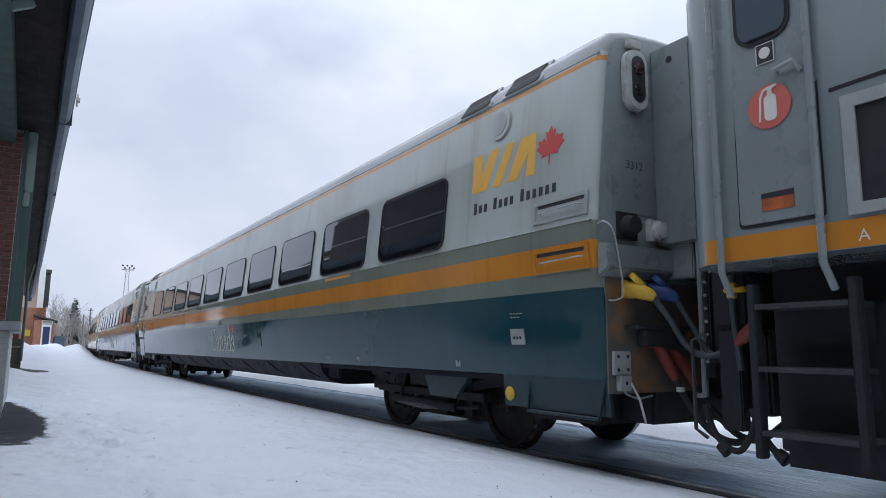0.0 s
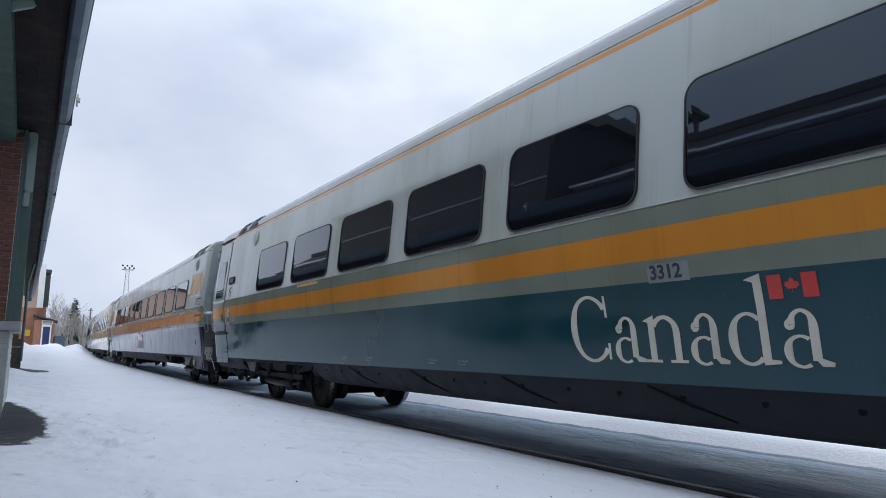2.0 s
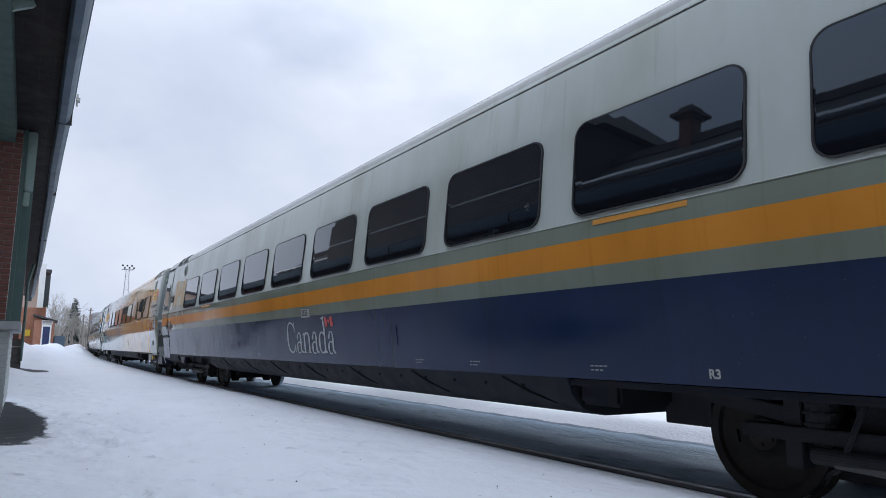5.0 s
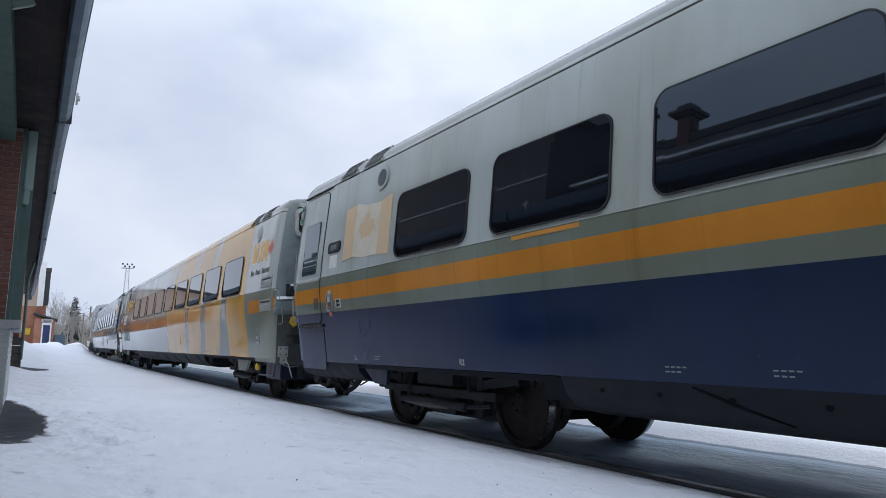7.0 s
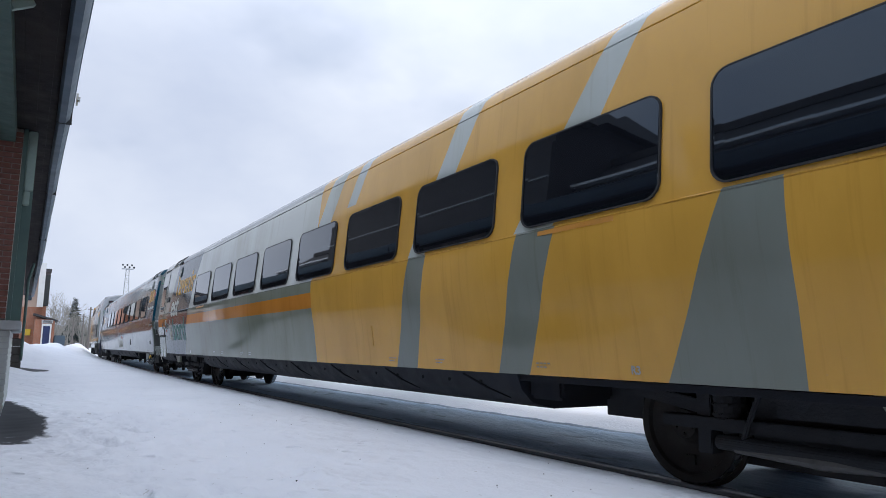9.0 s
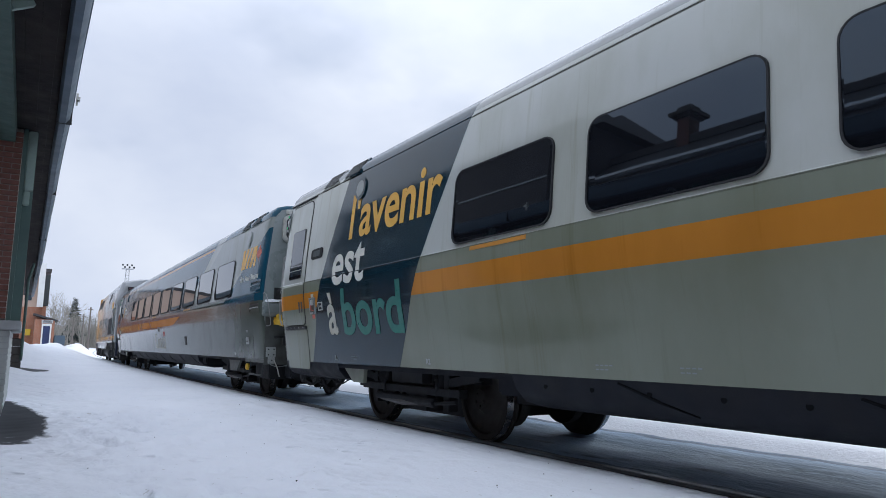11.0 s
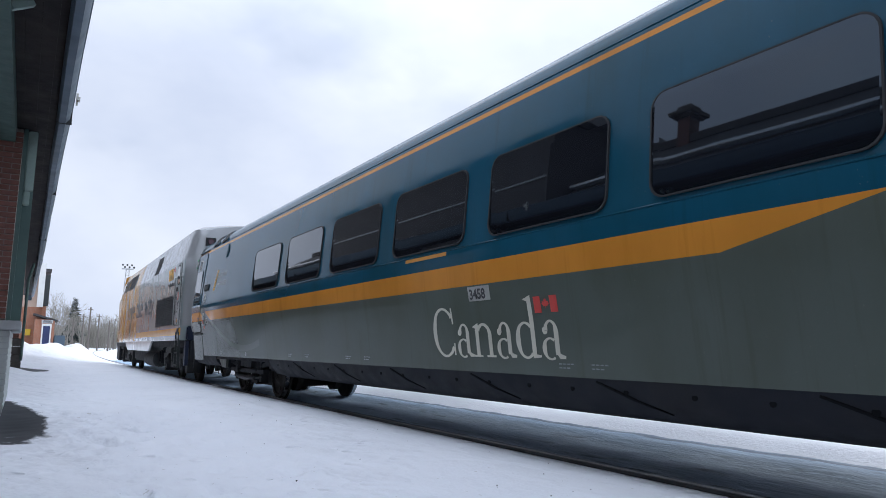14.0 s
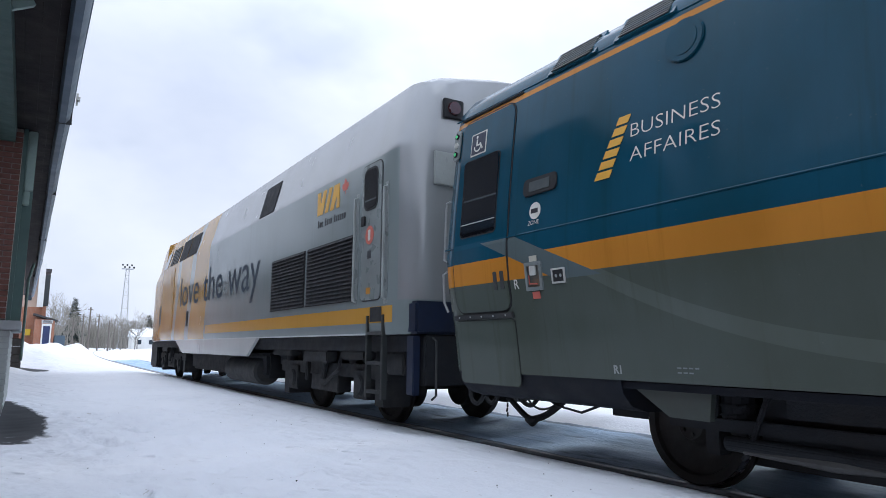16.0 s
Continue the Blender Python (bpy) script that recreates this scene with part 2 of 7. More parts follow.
def paint_mat(name, base, layers, rough=0.05, waves=0.035, gloss=0.42, dirt=1.0):
    """Glossy vehicle paint; layers(y, z) yields (mask, colour) from the bottom up, in the vehicle's own metres."""
    m, t, b = blank(name)
    co = t.nodes.new("ShaderNodeTexCoord")
    sp = t.nodes.new("ShaderNodeSeparateXYZ")
    t.links.new(co.outputs["Object"], sp.inputs[0])
    x, y, z = (Val(t, sp.outputs[k]) for k in "XYZ")
    c = base
    for mask, colour in layers(y, z) if layers != livery_loco else layers(x, y, z):
        c = mixed(t, mask, c, colour)
    grime = ramp(t, noise_at(t, 1.3, 6.0, (1, 0.8, 0.35)), 0.42, 0.74, 0.0, 0.7 * dirt)
    c = mixed(t, grime, c, (0.66, 0.65, 0.53), "MULTIPLY")
    streak = ramp(t, noise_at(t, 1.0, 4.0, (1, 9.0, 0.5), 0.65), 0.56, 0.78, 0.0, 0.6 * dirt)
    c = mixed(t, streak, c, (0.72, 0.69, 0.58), "MULTIPLY")
    speck = ramp(t, noise_at(t, 45.0, 2.0), 0.72, 0.77, 0.0, 0.18)
    c = mixed(t, speck, c, (0.25, 0.23, 0.19))
    film = ramp(t, noise_at(t, 0.6, 5.0, (1, 1, 0.8)), 0.4, 0.8, 0.0, 0.018)
    c = mixed(t, film, c, (0.25, 0.24, 0.2))
    if layers == livery_loco:
        # silver hood, and the rear corner whose sky highlight is painted in
        bare = ((z > 3.42) | ((y < 0.33) & (z > 1.58) & (x < 0.0))) & (y < 10.0)
        t.links.new((bare * 0.35).out, b.inputs["Metallic"])
    t.links.new(c, b.inputs["Base Color"])
    r = ramp(t, noise_at(t, 2.2, 5.0, (1, 1, 0.6)), 0.40, 0.80, rough, rough + 0.16)
    t.links.new(r.out, b.inputs["Roughness"])
    b.inputs["Specular IOR Level"].default_value = gloss
    add_bump(t, b, noise_at(t, 1.1, 2.0, (1, 1.0, 1.6)), waves, 0.05)
    return m


def between(v, lo, hi):
    return (v > lo) & (v < hi)


def livery_green(y, z):
    # grey under the ridge: olive dirt plus shade of the down-turned side, as colour
    yield z < 2.035, SHADED_OLIVE
    yield z > 3.47, SILVER
    yield z < 1.507, TEAL
    yield between(z, 1.657, 1.878), BAND
    yield between(z, 3.385, 3.43), BAND


def livery_navy(y, z):
    yield z < 2.035, SHADED_OLIVE
    yield z > 3.50, SOOT
    yield z < 1.515, NAVY
    yield between(z, 1.670, 1.888), BAND
    yield between(z, 3.435, 3.45), (0.05, 0.05, 0.05)


def livery_slogan(y, z):
    yield z < 2.035, SHADED_WRAP
    yield z > 3.50, SOOT
    yield between(z, 3.435, 3.45), (0.08, 0.08, 0.07)
    yield between(z, 1.620, 1.858) & (y > 9.6), BAND
    yield between(z, 1.64, 1.88) & ((y + z * 0.45) < 2.31) & ((y > 0.76) | (y < 0.03)), BAND
    hull = (y > 1.80) & (y < 10.93)
    yield hull & (z > 0.5), YELLOW
    up = z - 2.05
    # grey slashes that lean with height; below the ridge darkened for the side's shade
    yield (z < 2.05) & ((y - up * -0.48) < 3.69) & ((y + up * 0.02) > 3.28) & hull, (0.19, 0.215, 0.19)
    yield (z < 2.05) & ((y + up * 0.37) < 5.80) & ((y + up * 0.42) > 5.28), (0.19, 0.215, 0.19)
    yield (z > 2.05) & ((y + up * 0.74) < 5.85) & ((y + up * 0.62) > 5.32), GREY
    yield (z < 2.05) & ((y + up * 0.40) < 7.81) & ((y + up * 0.32) > 7.42), (0.19, 0.215, 0.19)
    yield (z > 2.05) & ((y + up * 0.60) < 7.84) & ((y + up * 0.62) > 7.46), GREY
    yield (z > 2.05) & ((y + up * 0.60) < 11.4) & ((y + up * 0.60) > 10.9), GREY
    yield (z > 3.0) & ((y + up * 0.60) < 10.4) & ((y + up * 0.60) > 10.1), GREY
    tail = ((y + z * 0.565) > 21.30) & ((y + z * 0.458) < 24.04)
    yield tail, (0.006, 0.031, 0.050)


def livery_business(y, z):
    yield z > 3.47, TEAL2
    yield z < 1.98, DEEP
    back = (y + z * 1.75) > 10.50
    yield back & (z > 1.86), TEAL2
    yield ((y + z * 1.95) > 10.45) & ((y + z * 1.75) < 10.50) & (z > 2.05), (0.33, 0.36, 0.345)
    yield ((y + z * 2.15) < 7.02) & (z > 1.88), TEAL2
    yield ((y + z * 2.45) < 7.95) & ((y + z * 2.15) > 7.02) & (z > 2.05), (0.33, 0.36, 0.345)
    yield between(z, 1.64, 1.86) & ((y + z * 4.9) > 17.18) & ((y - z * 2.45) < 18.86), BAND
    yield between(z, 1.64, 1.86) & ((y - z * 2.45) > 19.37), BAND
    yield between(z, 3.36, 3.41) & (y > 4.6), BAND
    # a paler sweep that runs down across the lower side
    arc = z - 1.0 - (y - 20.3) * (y - 20.3) * 0.095
    yield between(arc, -0.065, 0.055) & between(y, 19.2, 23.2) & (z < 1.64), (0.112, 0.135, 0.120)
    # the grey sweep across the tail
    yield ((y - z * 2.45) > 18.86) & ((y - z * 2.45) < 19.37) & between(z, 1.6, 2.03), (0.11, 0.145, 0.155)


def livery_loco(x, y, z):
    yield z > 3.42, (0.37, 0.385, 0.40)
    yield between(z, 1.325, 1.525) & between(y, 0.42, 10.2) & (x < 0.0), (0.58, 0.30, 0.05)
    yield between(z, 1.57, 1.72) & (y > 0.30) & (x > 0.0), BAND
    yield (y + z * 0.12) > 10.5, (0.46, 0.25, 0.05)
    yield ((y + z * 0.3) > 12.6) & ((y + z * 0.3) < 13.1), (0.33, 0.36, 0.34)
    yield ((y + z * 0.3) > 14.6) & ((y + z * 0.3) < 15.0), (0.33, 0.36, 0.34)
    yield (z < 1.20) & (y > 0.9), (0.50, 0.52, 0.52)
    # pale layer stands in for the sky's highlight on the rounded rear corner
    yield (y < 0.33) & (z > 1.58) & (x < 0.0), (0.37, 0.385, 0.40)


M["car_green"] = paint_mat("grey_and_green_paint", GREY, livery_green)
M["car_navy"] = paint_mat("grey_and_navy_paint", GREY, livery_navy, 0.10, 0.035, 0.26)
M["car_slogan"] = paint_mat("grey_and_yellow_wrap", (0.49, 0.52, 0.495), livery_slogan)
M["car_business"] = paint_mat("teal_and_grey_paint", (0.28, 0.312, 0.308), livery_business, 0.07, 0.035, 0.20)
M["loco"] = paint_mat("grey_locomotive_paint", (0.21, 0.25, 0.255), livery_loco, 0.16, 0.015, 0.5, 0.35)
# ---- mesh helpers ----
class Shape:
    """Gathers vertices and faces of one mesh."""

    def __init__(self):
        self.v, self.f = [], []

    def add(self, verts, faces):
        n = len(self.v)
        self.v += [tuple(p) for p in verts]
        self.f += [tuple(i + n for i in q) for q in faces]
        return self

    def box(self, x0, x1, y0, y1, z0, z1):
        vs = [(x, y, z) for x in (x0, x1) for y in (y0, y1) for z in (z0, z1)]
        return self.add(vs, [(0, 1, 3, 2), (4, 6, 7, 5), (0, 4, 5, 1), (2, 3, 7, 6), (0, 2, 6, 4), (1, 5, 7, 3)])

    def block(self, p, q, w, h, up=(0, 0, 1)):
        """A bar of section w x h from p to q."""
        p, q = Vector(p), Vector(q)
        d = (q - p).normalized()
        s = d.cross(Vector(up))
        if s.length < 1e-4:
            s = d.cross(Vector((1, 0, 0)))
        s.normalize()
        u = s.cross(d)
        c = [(s * a * w / 2 + u * b * h / 2) for a, b in ((-1, -1), (1, -1), (1, 1), (-1, 1))]
        return self.add([p + k for k in c] + [q + k for k in c], [(3, 2, 1, 0), (4, 5, 6, 7)] + [(i, (i + 1) % 4, 4 + (i + 1) % 4, 4 + i) for i in range(4)])

    def tube(self, pts, r, n=8, caps=True):
        """A round tube along pts; r: a radius or one for each point."""
        pts = [Vector(p) for p in pts]
        rs = r if isinstance(r, (list, tuple)) else [r] * len(pts)
        rings = []
        side = None
        for i, p in enumerate(pts):
            d = (pts[min(i + 1, len(pts) - 1)] - pts[max(i - 1, 0)]).normalized()
            if side is None:
                side = d.orthogonal().normalized()
            side = (side - d * side.dot(d)).normalized()
            up = d.cross(side)
            rings.append([p + (side * math.cos(2 * math.pi * k / n) + up * math.sin(2 * math.pi * k / n)) * rs[i] for k in range(n)])
        vs = [q for ring in rings for q in ring]
        fs = [(i * n + k, i * n + (k + 1) % n, (i + 1) * n + (k + 1) % n, (i + 1) * n + k) for i in range(len(pts) - 1) for k in range(n)]
        if caps:
            fs += [tuple(reversed(range(n))), tuple((len(pts) - 1) * n + k for k in range(n))]
        return self.add(vs, fs)

    def lathe(self, prof, x0, y0, z0, n=32, axis="x"):
        """Turns a profile of (offset along the axis, radius) round an axis through the point."""
        vs = []
        for a, r in prof:
            for k in range(n):
                c, s = math.cos(2 * math.pi * k / n) * r, math.sin(2 * math.pi * k / n) * r
                vs.append((x0 + a, y0 + c, z0 + s) if axis == "x" else ((x0 + c, y0 + a, z0 + s) if axis == "y" else (x0 + c, y0 + s, z0 + a)))
        m = len(prof)
        fs = [(i * n + k, i * n + (k + 1) % n, (i + 1) * n + (k + 1) % n, (i + 1) * n + k) for i in range(m - 1) for k in range(n)]
        fs += [tuple(reversed(range(n))), tuple((m - 1) * n + k for k in range(n))]
        return self.add(vs, fs)

    def plate(self, outline, place, thick):
        """An outline of (u, v), laid by place(u, v, depth), with thickness."""
        n = len(outline)
        vs = [place(u, v, 0.0) for u, v in outline] + [place(u, v, thick) for u, v in outline]
        return self.add(vs, [tuple(range(n)), tuple(reversed(range(n, 2 * n)))] + [(i, n + i, n + (i + 1) % n, (i + 1) % n) for i in range(n)])

    def data(self, name, material, smooth=False, bevel=0.0):
        me = bpy.data.meshes.new(name)
        me.from_pydata(self.v, [], self.f)
        bm = bmesh.new()
        bm.from_mesh(me)
        bmesh.ops.recalc_face_normals(bm, faces=bm.faces)
        if bevel:
            edges = [e for e in bm.edges if len(e.link_faces) == 2 and e.calc_face_angle(0) > 0.6]
            bmesh.ops.bevel(bm, geom=edges, offset=bevel, segments=2, affect="EDGES", clamp_overlap=True)
        bm.to_mesh(me)
        bm.free()
        for m in (material if isinstance(material, list) else [material]):
            me.materials.append(m)
        if smooth:
            me.shade_smooth()
            me.set_sharp_from_angle(angle=radians(38))
        return me


def thing(name, label, category, group="", kind="", shape=None, material=None, smooth=False, bevel=0.0):
    ob = new(name, shape.data(name, material, smooth, bevel) if shape else None)
    return tagged(ob, label, category, group, kind)


def part(name, shape, material, parent, label="", smooth=False, bevel=0.0):
    """One mesh object under a thing or a part."""
    data = shape if isinstance(shape, bpy.types.Mesh) else shape.data(name, material, smooth, bevel)
    ob = new(name, data)
    ob.parent = parent
    return tagged(ob, label)


def rounded(u0, u1, v0, v1, r, n=5):
    pts = []
    for cu, cv, a0 in ((u1 - r, v0 + r, -90), (u1 - r, v1 - r, 0), (u0 + r, v1 - r, 90), (u0 + r, v0 + r, 180)):
        for k in range(n + 1):
            a = radians(a0 + 90 * k / n)
            pts.append((cu + r * math.cos(a), cv + r * math.sin(a)))
    return pts


def circle(cu, cv, r, n=24):
    return [(cu + r * math.cos(2 * math.pi * k / n), cv + r * math.sin(2 * math.pi * k / n)) for k in range(n)]


# ---- the track's line ----
MID = 5.27


def shift(y):
    """How far the track has swung to +x at y: straight past the platform, then a wide curve."""
    return 4.4e-4 * max(0.0, min(y, 200.0) - 12.0) ** 2 + (0.1654 * (y - 200.0) if y > 200 else 0.0)


# ---- ground ----
def bump_at(x, y, s, a):
    return noise.noise(Vector((x * s, y * s, 1.7))) * a


random.seed(11)
PRINTS = [(random.uniform(0.45, 1.9), random.uniform(4.3, 10.5), random.uniform(0.06, 0.13), random.uniform(0.035, 0.07)) for _ in range(80)]


def ground_height(u, x, y):
    if u < 4.46:
        h = 0.135 + bump_at(x, y, 0.35, 0.03) + bump_at(x, y, 1.6, 0.012)
        if -2 < x < 3.0 and 3 < y < 12:
            h += bump_at(x, y, 6.0, 0.008)
            for px, py, r, d in PRINTS:
                q = ((x - px) ** 2 + (y - py) ** 2) / (r * r)
                if q < 4:
                    h += -d * math.exp(-q) + d * 0.5 * math.exp(-(q - 2.2) ** 2)
        # heaps along the platform far off
        for cx, cy, sx, sy, top in ((-0.6, 46, 2.4, 9, 0.95), (1.9, 58, 1.6, 10, 0.85), (-2.5, 33, 1.6, 6, 0.6), (4.2, 74, 2.5, 9, 0.8), (6.0, 95, 3.0, 14, 0.9)):
            h += top * math.exp(-((x - cx) / sx) ** 2 - ((y - cy) / sy) ** 2) * (1 + bump_at(x, y, 0.9, 0.35))
        # snow drifted against the station, but for the thawed patch by the bay
        thaw = math.exp(-((x + 0.12) * 2.0) ** 2 - ((y - 9.5) * 0.42) ** 2)
        h += 0.13 * math.exp(-((x + 0.5) / 0.6) ** 2) * (1 - thaw) - 0.05 * thaw
        e = min(1.0, max(0.0, (4.46 - u) / 1.3)) ** 0.85
        return -0.03 + (h + 0.03) * e
    if u < 6.52:
        crown = 0.3 * max(0.0, 1 - ((u - 5.45) / 0.75) ** 2)
        bank = 0.058 * min(1.0, max(0.0, (u - 5.75) / 0.25))
        return -0.048 + 0.035 * crown * (1 - bank / 0.058) + bank + bump_at(x, y, 2.5, 0.012) + bump_at(x, y, 9.0, 0.006)
    e = min(1.0, (u - 6.52) / 0.45)
    h = 0.14 + bump_at(x, y, 0.3, 0.05) + bump_at(x, y, 1.8, 0.015)
    if u > 9:
        h += min((u - 9) * 0.04, 0.25)
    return -0.04 + (h + 0.04) * e


def build_ground():
    us = [-1200, -500, -200, -80, -40, -20, -12, -8, -6, -5, -4, -3.2, -2.4, -1.8, -1.2]
    us += [-0.8 + 0.07 * i for i in range(58)] + [3.3, 3.5, 3.7, 3.9, 4.05, 4.16, 4.24, 4.3, 4.36, 4.41, 4.45, 4.47]
    us += [4.6, 4.8, 5.0, 5.2, 5.4, 5.6, 5.8, 6.0, 6.2, 6.35, 6.45, 6.51, 6.53, 6.6, 6.7, 6.8, 6.9, 7.0, 7.2, 7.5, 8, 9, 10, 12, 15, 20, 30, 50, 90, 200, 500, 1200]
    ys = [-300, -100, -50, -30, -20, -12, -8, -5, -3, -1, 0, 1, 2, 2.6]
    ys += [3.0 + 0.075 * i for i in range(120)] + [12 + 0.3 * i for i in range(40)] + [24 + i * 1.0 for i in range(90)]
    ys += [114 + 6 * i for i in range(20)] + [240, 270, 310, 360, 430, 520, 650, 850, 1200, 1800, 2600]
    nu, nv = len(us), len(ys)
    verts = []
    for y in ys:
        s = shift(y)
        for u in us:
            x = u + s
            verts.append((x, y, ground_height(u, x, y) if y < 300 else 0.1))
    faces, slot = [], []
    for j in range(nv - 1):
        for i in range(nu - 1):
            faces.append((j * nu + i, j * nu + i + 1, (j + 1) * nu + i + 1, (j + 1) * nu + i))
            # darker strips edge the bed; the near one paints in shade beside the rail
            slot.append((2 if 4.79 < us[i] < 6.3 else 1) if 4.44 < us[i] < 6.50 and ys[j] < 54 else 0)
    me = bpy.data.meshes.new("ground")
    me.from_pydata(verts, [], faces)
    me.materials.append(M["snow"])
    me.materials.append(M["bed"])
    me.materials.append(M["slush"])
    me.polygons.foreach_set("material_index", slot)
    me.shade_smooth()
    return tagged(new("ground", me), "trodden snow on the platform and an icy dark track bed", "ground", kind="structure")


def snow_mat():
    m, t, b = blank("trodden_snow")
    big = ramp(t, noise_at(t, 0.35, 5.0), 0.4, 0.7, 0.0, 0.5)
    c = mixed(t, big, (0.82, 0.85, 0.90), (0.72, 0.76, 0.82))
    grit = ramp(t, noise_at(t, 16.0, 2.0), 0.715, 0.75, 0.0, 0.45)
    c = mixed(t, grit, c, (0.35, 0.32, 0.28))
    scuff = ramp(t, noise_at(t, 2.4, 6.0, (1, 0.5, 1)), 0.56, 0.78, 0.0, 0.35)
    c = mixed(t, scuff, c, (0.68, 0.70, 0.73))
    # bare wet asphalt by the foot of the bay
    co = t.nodes.new("ShaderNodeTexCoord")
    sp = t.nodes.new("ShaderNodeSeparateXYZ")
    t.links.new(co.outputs["Object"], sp.inputs[0])
    x, y = Val(t, sp.outputs["X"]), Val(t, sp.outputs["Y"])
    wob = noise_at(t, 3.0, 5.0, (1, 0.4, 1)) - 0.5
    dx, dy = (x + 0.12) * 2.3, (y - 9.5) * 0.44
    # the second ellipse paints the shadow at the pier's foot in the same colour
    ex, ey = (x - 0.35) * 2.0, (y - 27.3) * 0.9
    bare = ramp(t, (dx * dx) + (dy * dy) + wob * 2.2, 1.10, 0.85) | ramp(t, (ex * ex) + (ey * ey) + wob * 1.6, 1.05, 0.75)
    c = mixed(t, bare, c, (0.022, 0.026, 0.033))
    t.links.new(c, b.inputs["Base Color"])
    b.inputs["Roughness"].default_value = 0.55
    t.links.new(((bare * -0.2) + 0.3).out, b.inputs["Specular IOR Level"])
    # trampled relief: hollows of steps over fine grain
    step = t.nodes.new("ShaderNodeTexVoronoi")
    step.inputs["Scale"].default_value = 4.2
    t.links.new(co.outputs["Object"], step.inputs["Vector"])
    pits = ramp(t, Val(t, step.outputs["Distance"]), 0.05, 0.30, 0.0, 1.0)
    trod = ramp(t, noise_at(t, 0.9, 3.0), 0.46, 0.60, 0.0, 1.0)
    near = x < 4.4
    snowy = (bare * -1.0) + 1.0
    relief = ((noise_at(t, 22.0, 5.0) * 0.2) + (noise_at(t, 5.0, 4.0) * near * 0.6) + (pits * trod * near * 1.2)) * snowy
    add_bump(t, b, relief, 0.8, 0.045)
    return m


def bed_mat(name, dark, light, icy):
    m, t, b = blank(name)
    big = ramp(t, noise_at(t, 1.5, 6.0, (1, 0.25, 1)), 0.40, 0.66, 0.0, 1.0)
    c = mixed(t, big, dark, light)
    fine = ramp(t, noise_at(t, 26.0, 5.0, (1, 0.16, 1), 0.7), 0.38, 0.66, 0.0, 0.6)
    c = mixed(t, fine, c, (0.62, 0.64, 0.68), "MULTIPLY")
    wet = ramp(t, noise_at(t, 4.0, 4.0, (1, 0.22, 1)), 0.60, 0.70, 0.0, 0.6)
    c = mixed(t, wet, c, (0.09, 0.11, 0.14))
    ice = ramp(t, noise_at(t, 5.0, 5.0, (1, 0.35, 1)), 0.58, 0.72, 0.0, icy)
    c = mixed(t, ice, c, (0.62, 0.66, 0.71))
    t.links.new(c, b.inputs["Base Color"])
    r = ramp(t, noise_at(t, 3.0, 4.0, (1, 0.3, 1)), 0.3, 0.7, 0.6, 0.8)
    b.inputs["Specular IOR Level"].default_value = 0.10
    t.links.new(r.out, b.inputs["Roughness"])
    add_bump(t, b, noise_at(t, 14.0, 5.0, (1, 0.3, 1)), 0.7, 0.03)
    return m


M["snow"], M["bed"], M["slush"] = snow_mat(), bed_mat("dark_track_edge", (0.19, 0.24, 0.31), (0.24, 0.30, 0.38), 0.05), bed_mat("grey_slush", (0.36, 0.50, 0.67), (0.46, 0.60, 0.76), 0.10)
build_ground()


def scatter_grit():
    """Dark grit dropped on the snow of the platform, too many to count."""
    r, s = random.Random(21), Shape()
    for _ in range(46):
        y = 3.2 + 9.0 * r.random() ** 1.6
        x = r.uniform(-0.1, 4.0)
        z, q = ground_height(x - shift(y), x, y), r.uniform(0.003, 0.008) * (1.6 if r.random() < 0.12 else 1.0)
        s.add([(x - q * r.uniform(0.7, 1.6), y, z), (x, y - q, z), (x + q * r.uniform(0.7, 1.6), y, z), (x, y + q, z), (x + q * 0.2, y, z + q * r.uniform(0.6, 1.2)), (x, y, z - q)], [(0, 1, 4), (1, 2, 4), (2, 3, 4), (3, 0, 4), (1, 0, 5), (2, 1, 5), (3, 2, 5), (0, 3, 5)])
    thing("grit", "dark grit scattered over the trodden snow", "grit", "", "stuff", s, M["steel_black"])


scatter_grit()


def build_rail(offset):
    prof = [(-0.07, -0.13), (0.07, -0.13), (0.07, -0.115), (0.012, -0.09), (0.012, -0.045), (0.036, -0.03), (0.036, -0.006), (0.028, 0.0), (-0.028, 0.0), (-0.036, -0.006), (-0.036, -0.03), (-0.012, -0.045), (-0.012, -0.09), (-0.07, -0.115)]
    s = Shape()
    ys = [-60, -30, 0, 6, 12] + [12 + 3 * i for i in range(1, 90)]
    n = len(prof)
    vs = [(MID + offset + shift(y) + px, y, pz) for y in ys for px, pz in prof]
    s.add(vs, [(i * n + k, i * n + (k + 1) % n, (i + 1) * n + (k + 1) % n, (i + 1) * n + k) for i in range(len(ys) - 1) for k in range(n)])
    return thing("rail", "worn steel rail set low in packed ice", "rail", "rails of the track", "structure", s, M["rail"])


build_rail(-0.754)
build_rail(0.754)

# ---- station ----
M["brick_x"] = brick_mat("red_brick_end", "X", (0.14, 0.05, 0.036), (0.18, 0.062, 0.043), (0.17, 0.15, 0.13))
M["brick_y"] = brick_mat("red_brick_wall", "Y", (0.12, 0.045, 0.034), (0.15, 0.055, 0.04), (0.13, 0.115, 0.10))
M["brick"] = mat("red_brick", (0.20, 0.085, 0.066), 0.85, 0, (0.11, 0.055, 0.046), 0.7, 8.0, 0.5, 60)
M["mortar"] = mat("old_mortar", (0.36, 0.32, 0.30), 0.9, 0, (0.10, 0.09, 0.085), 0.5, 6.0, 0.4)
M["green_wood"] = mat("dark_green_woodwork", (0.07, 0.125, 0.115), 0.55, 0, (0.045, 0.075, 0.07), 0.6, 3.0, 0.2)
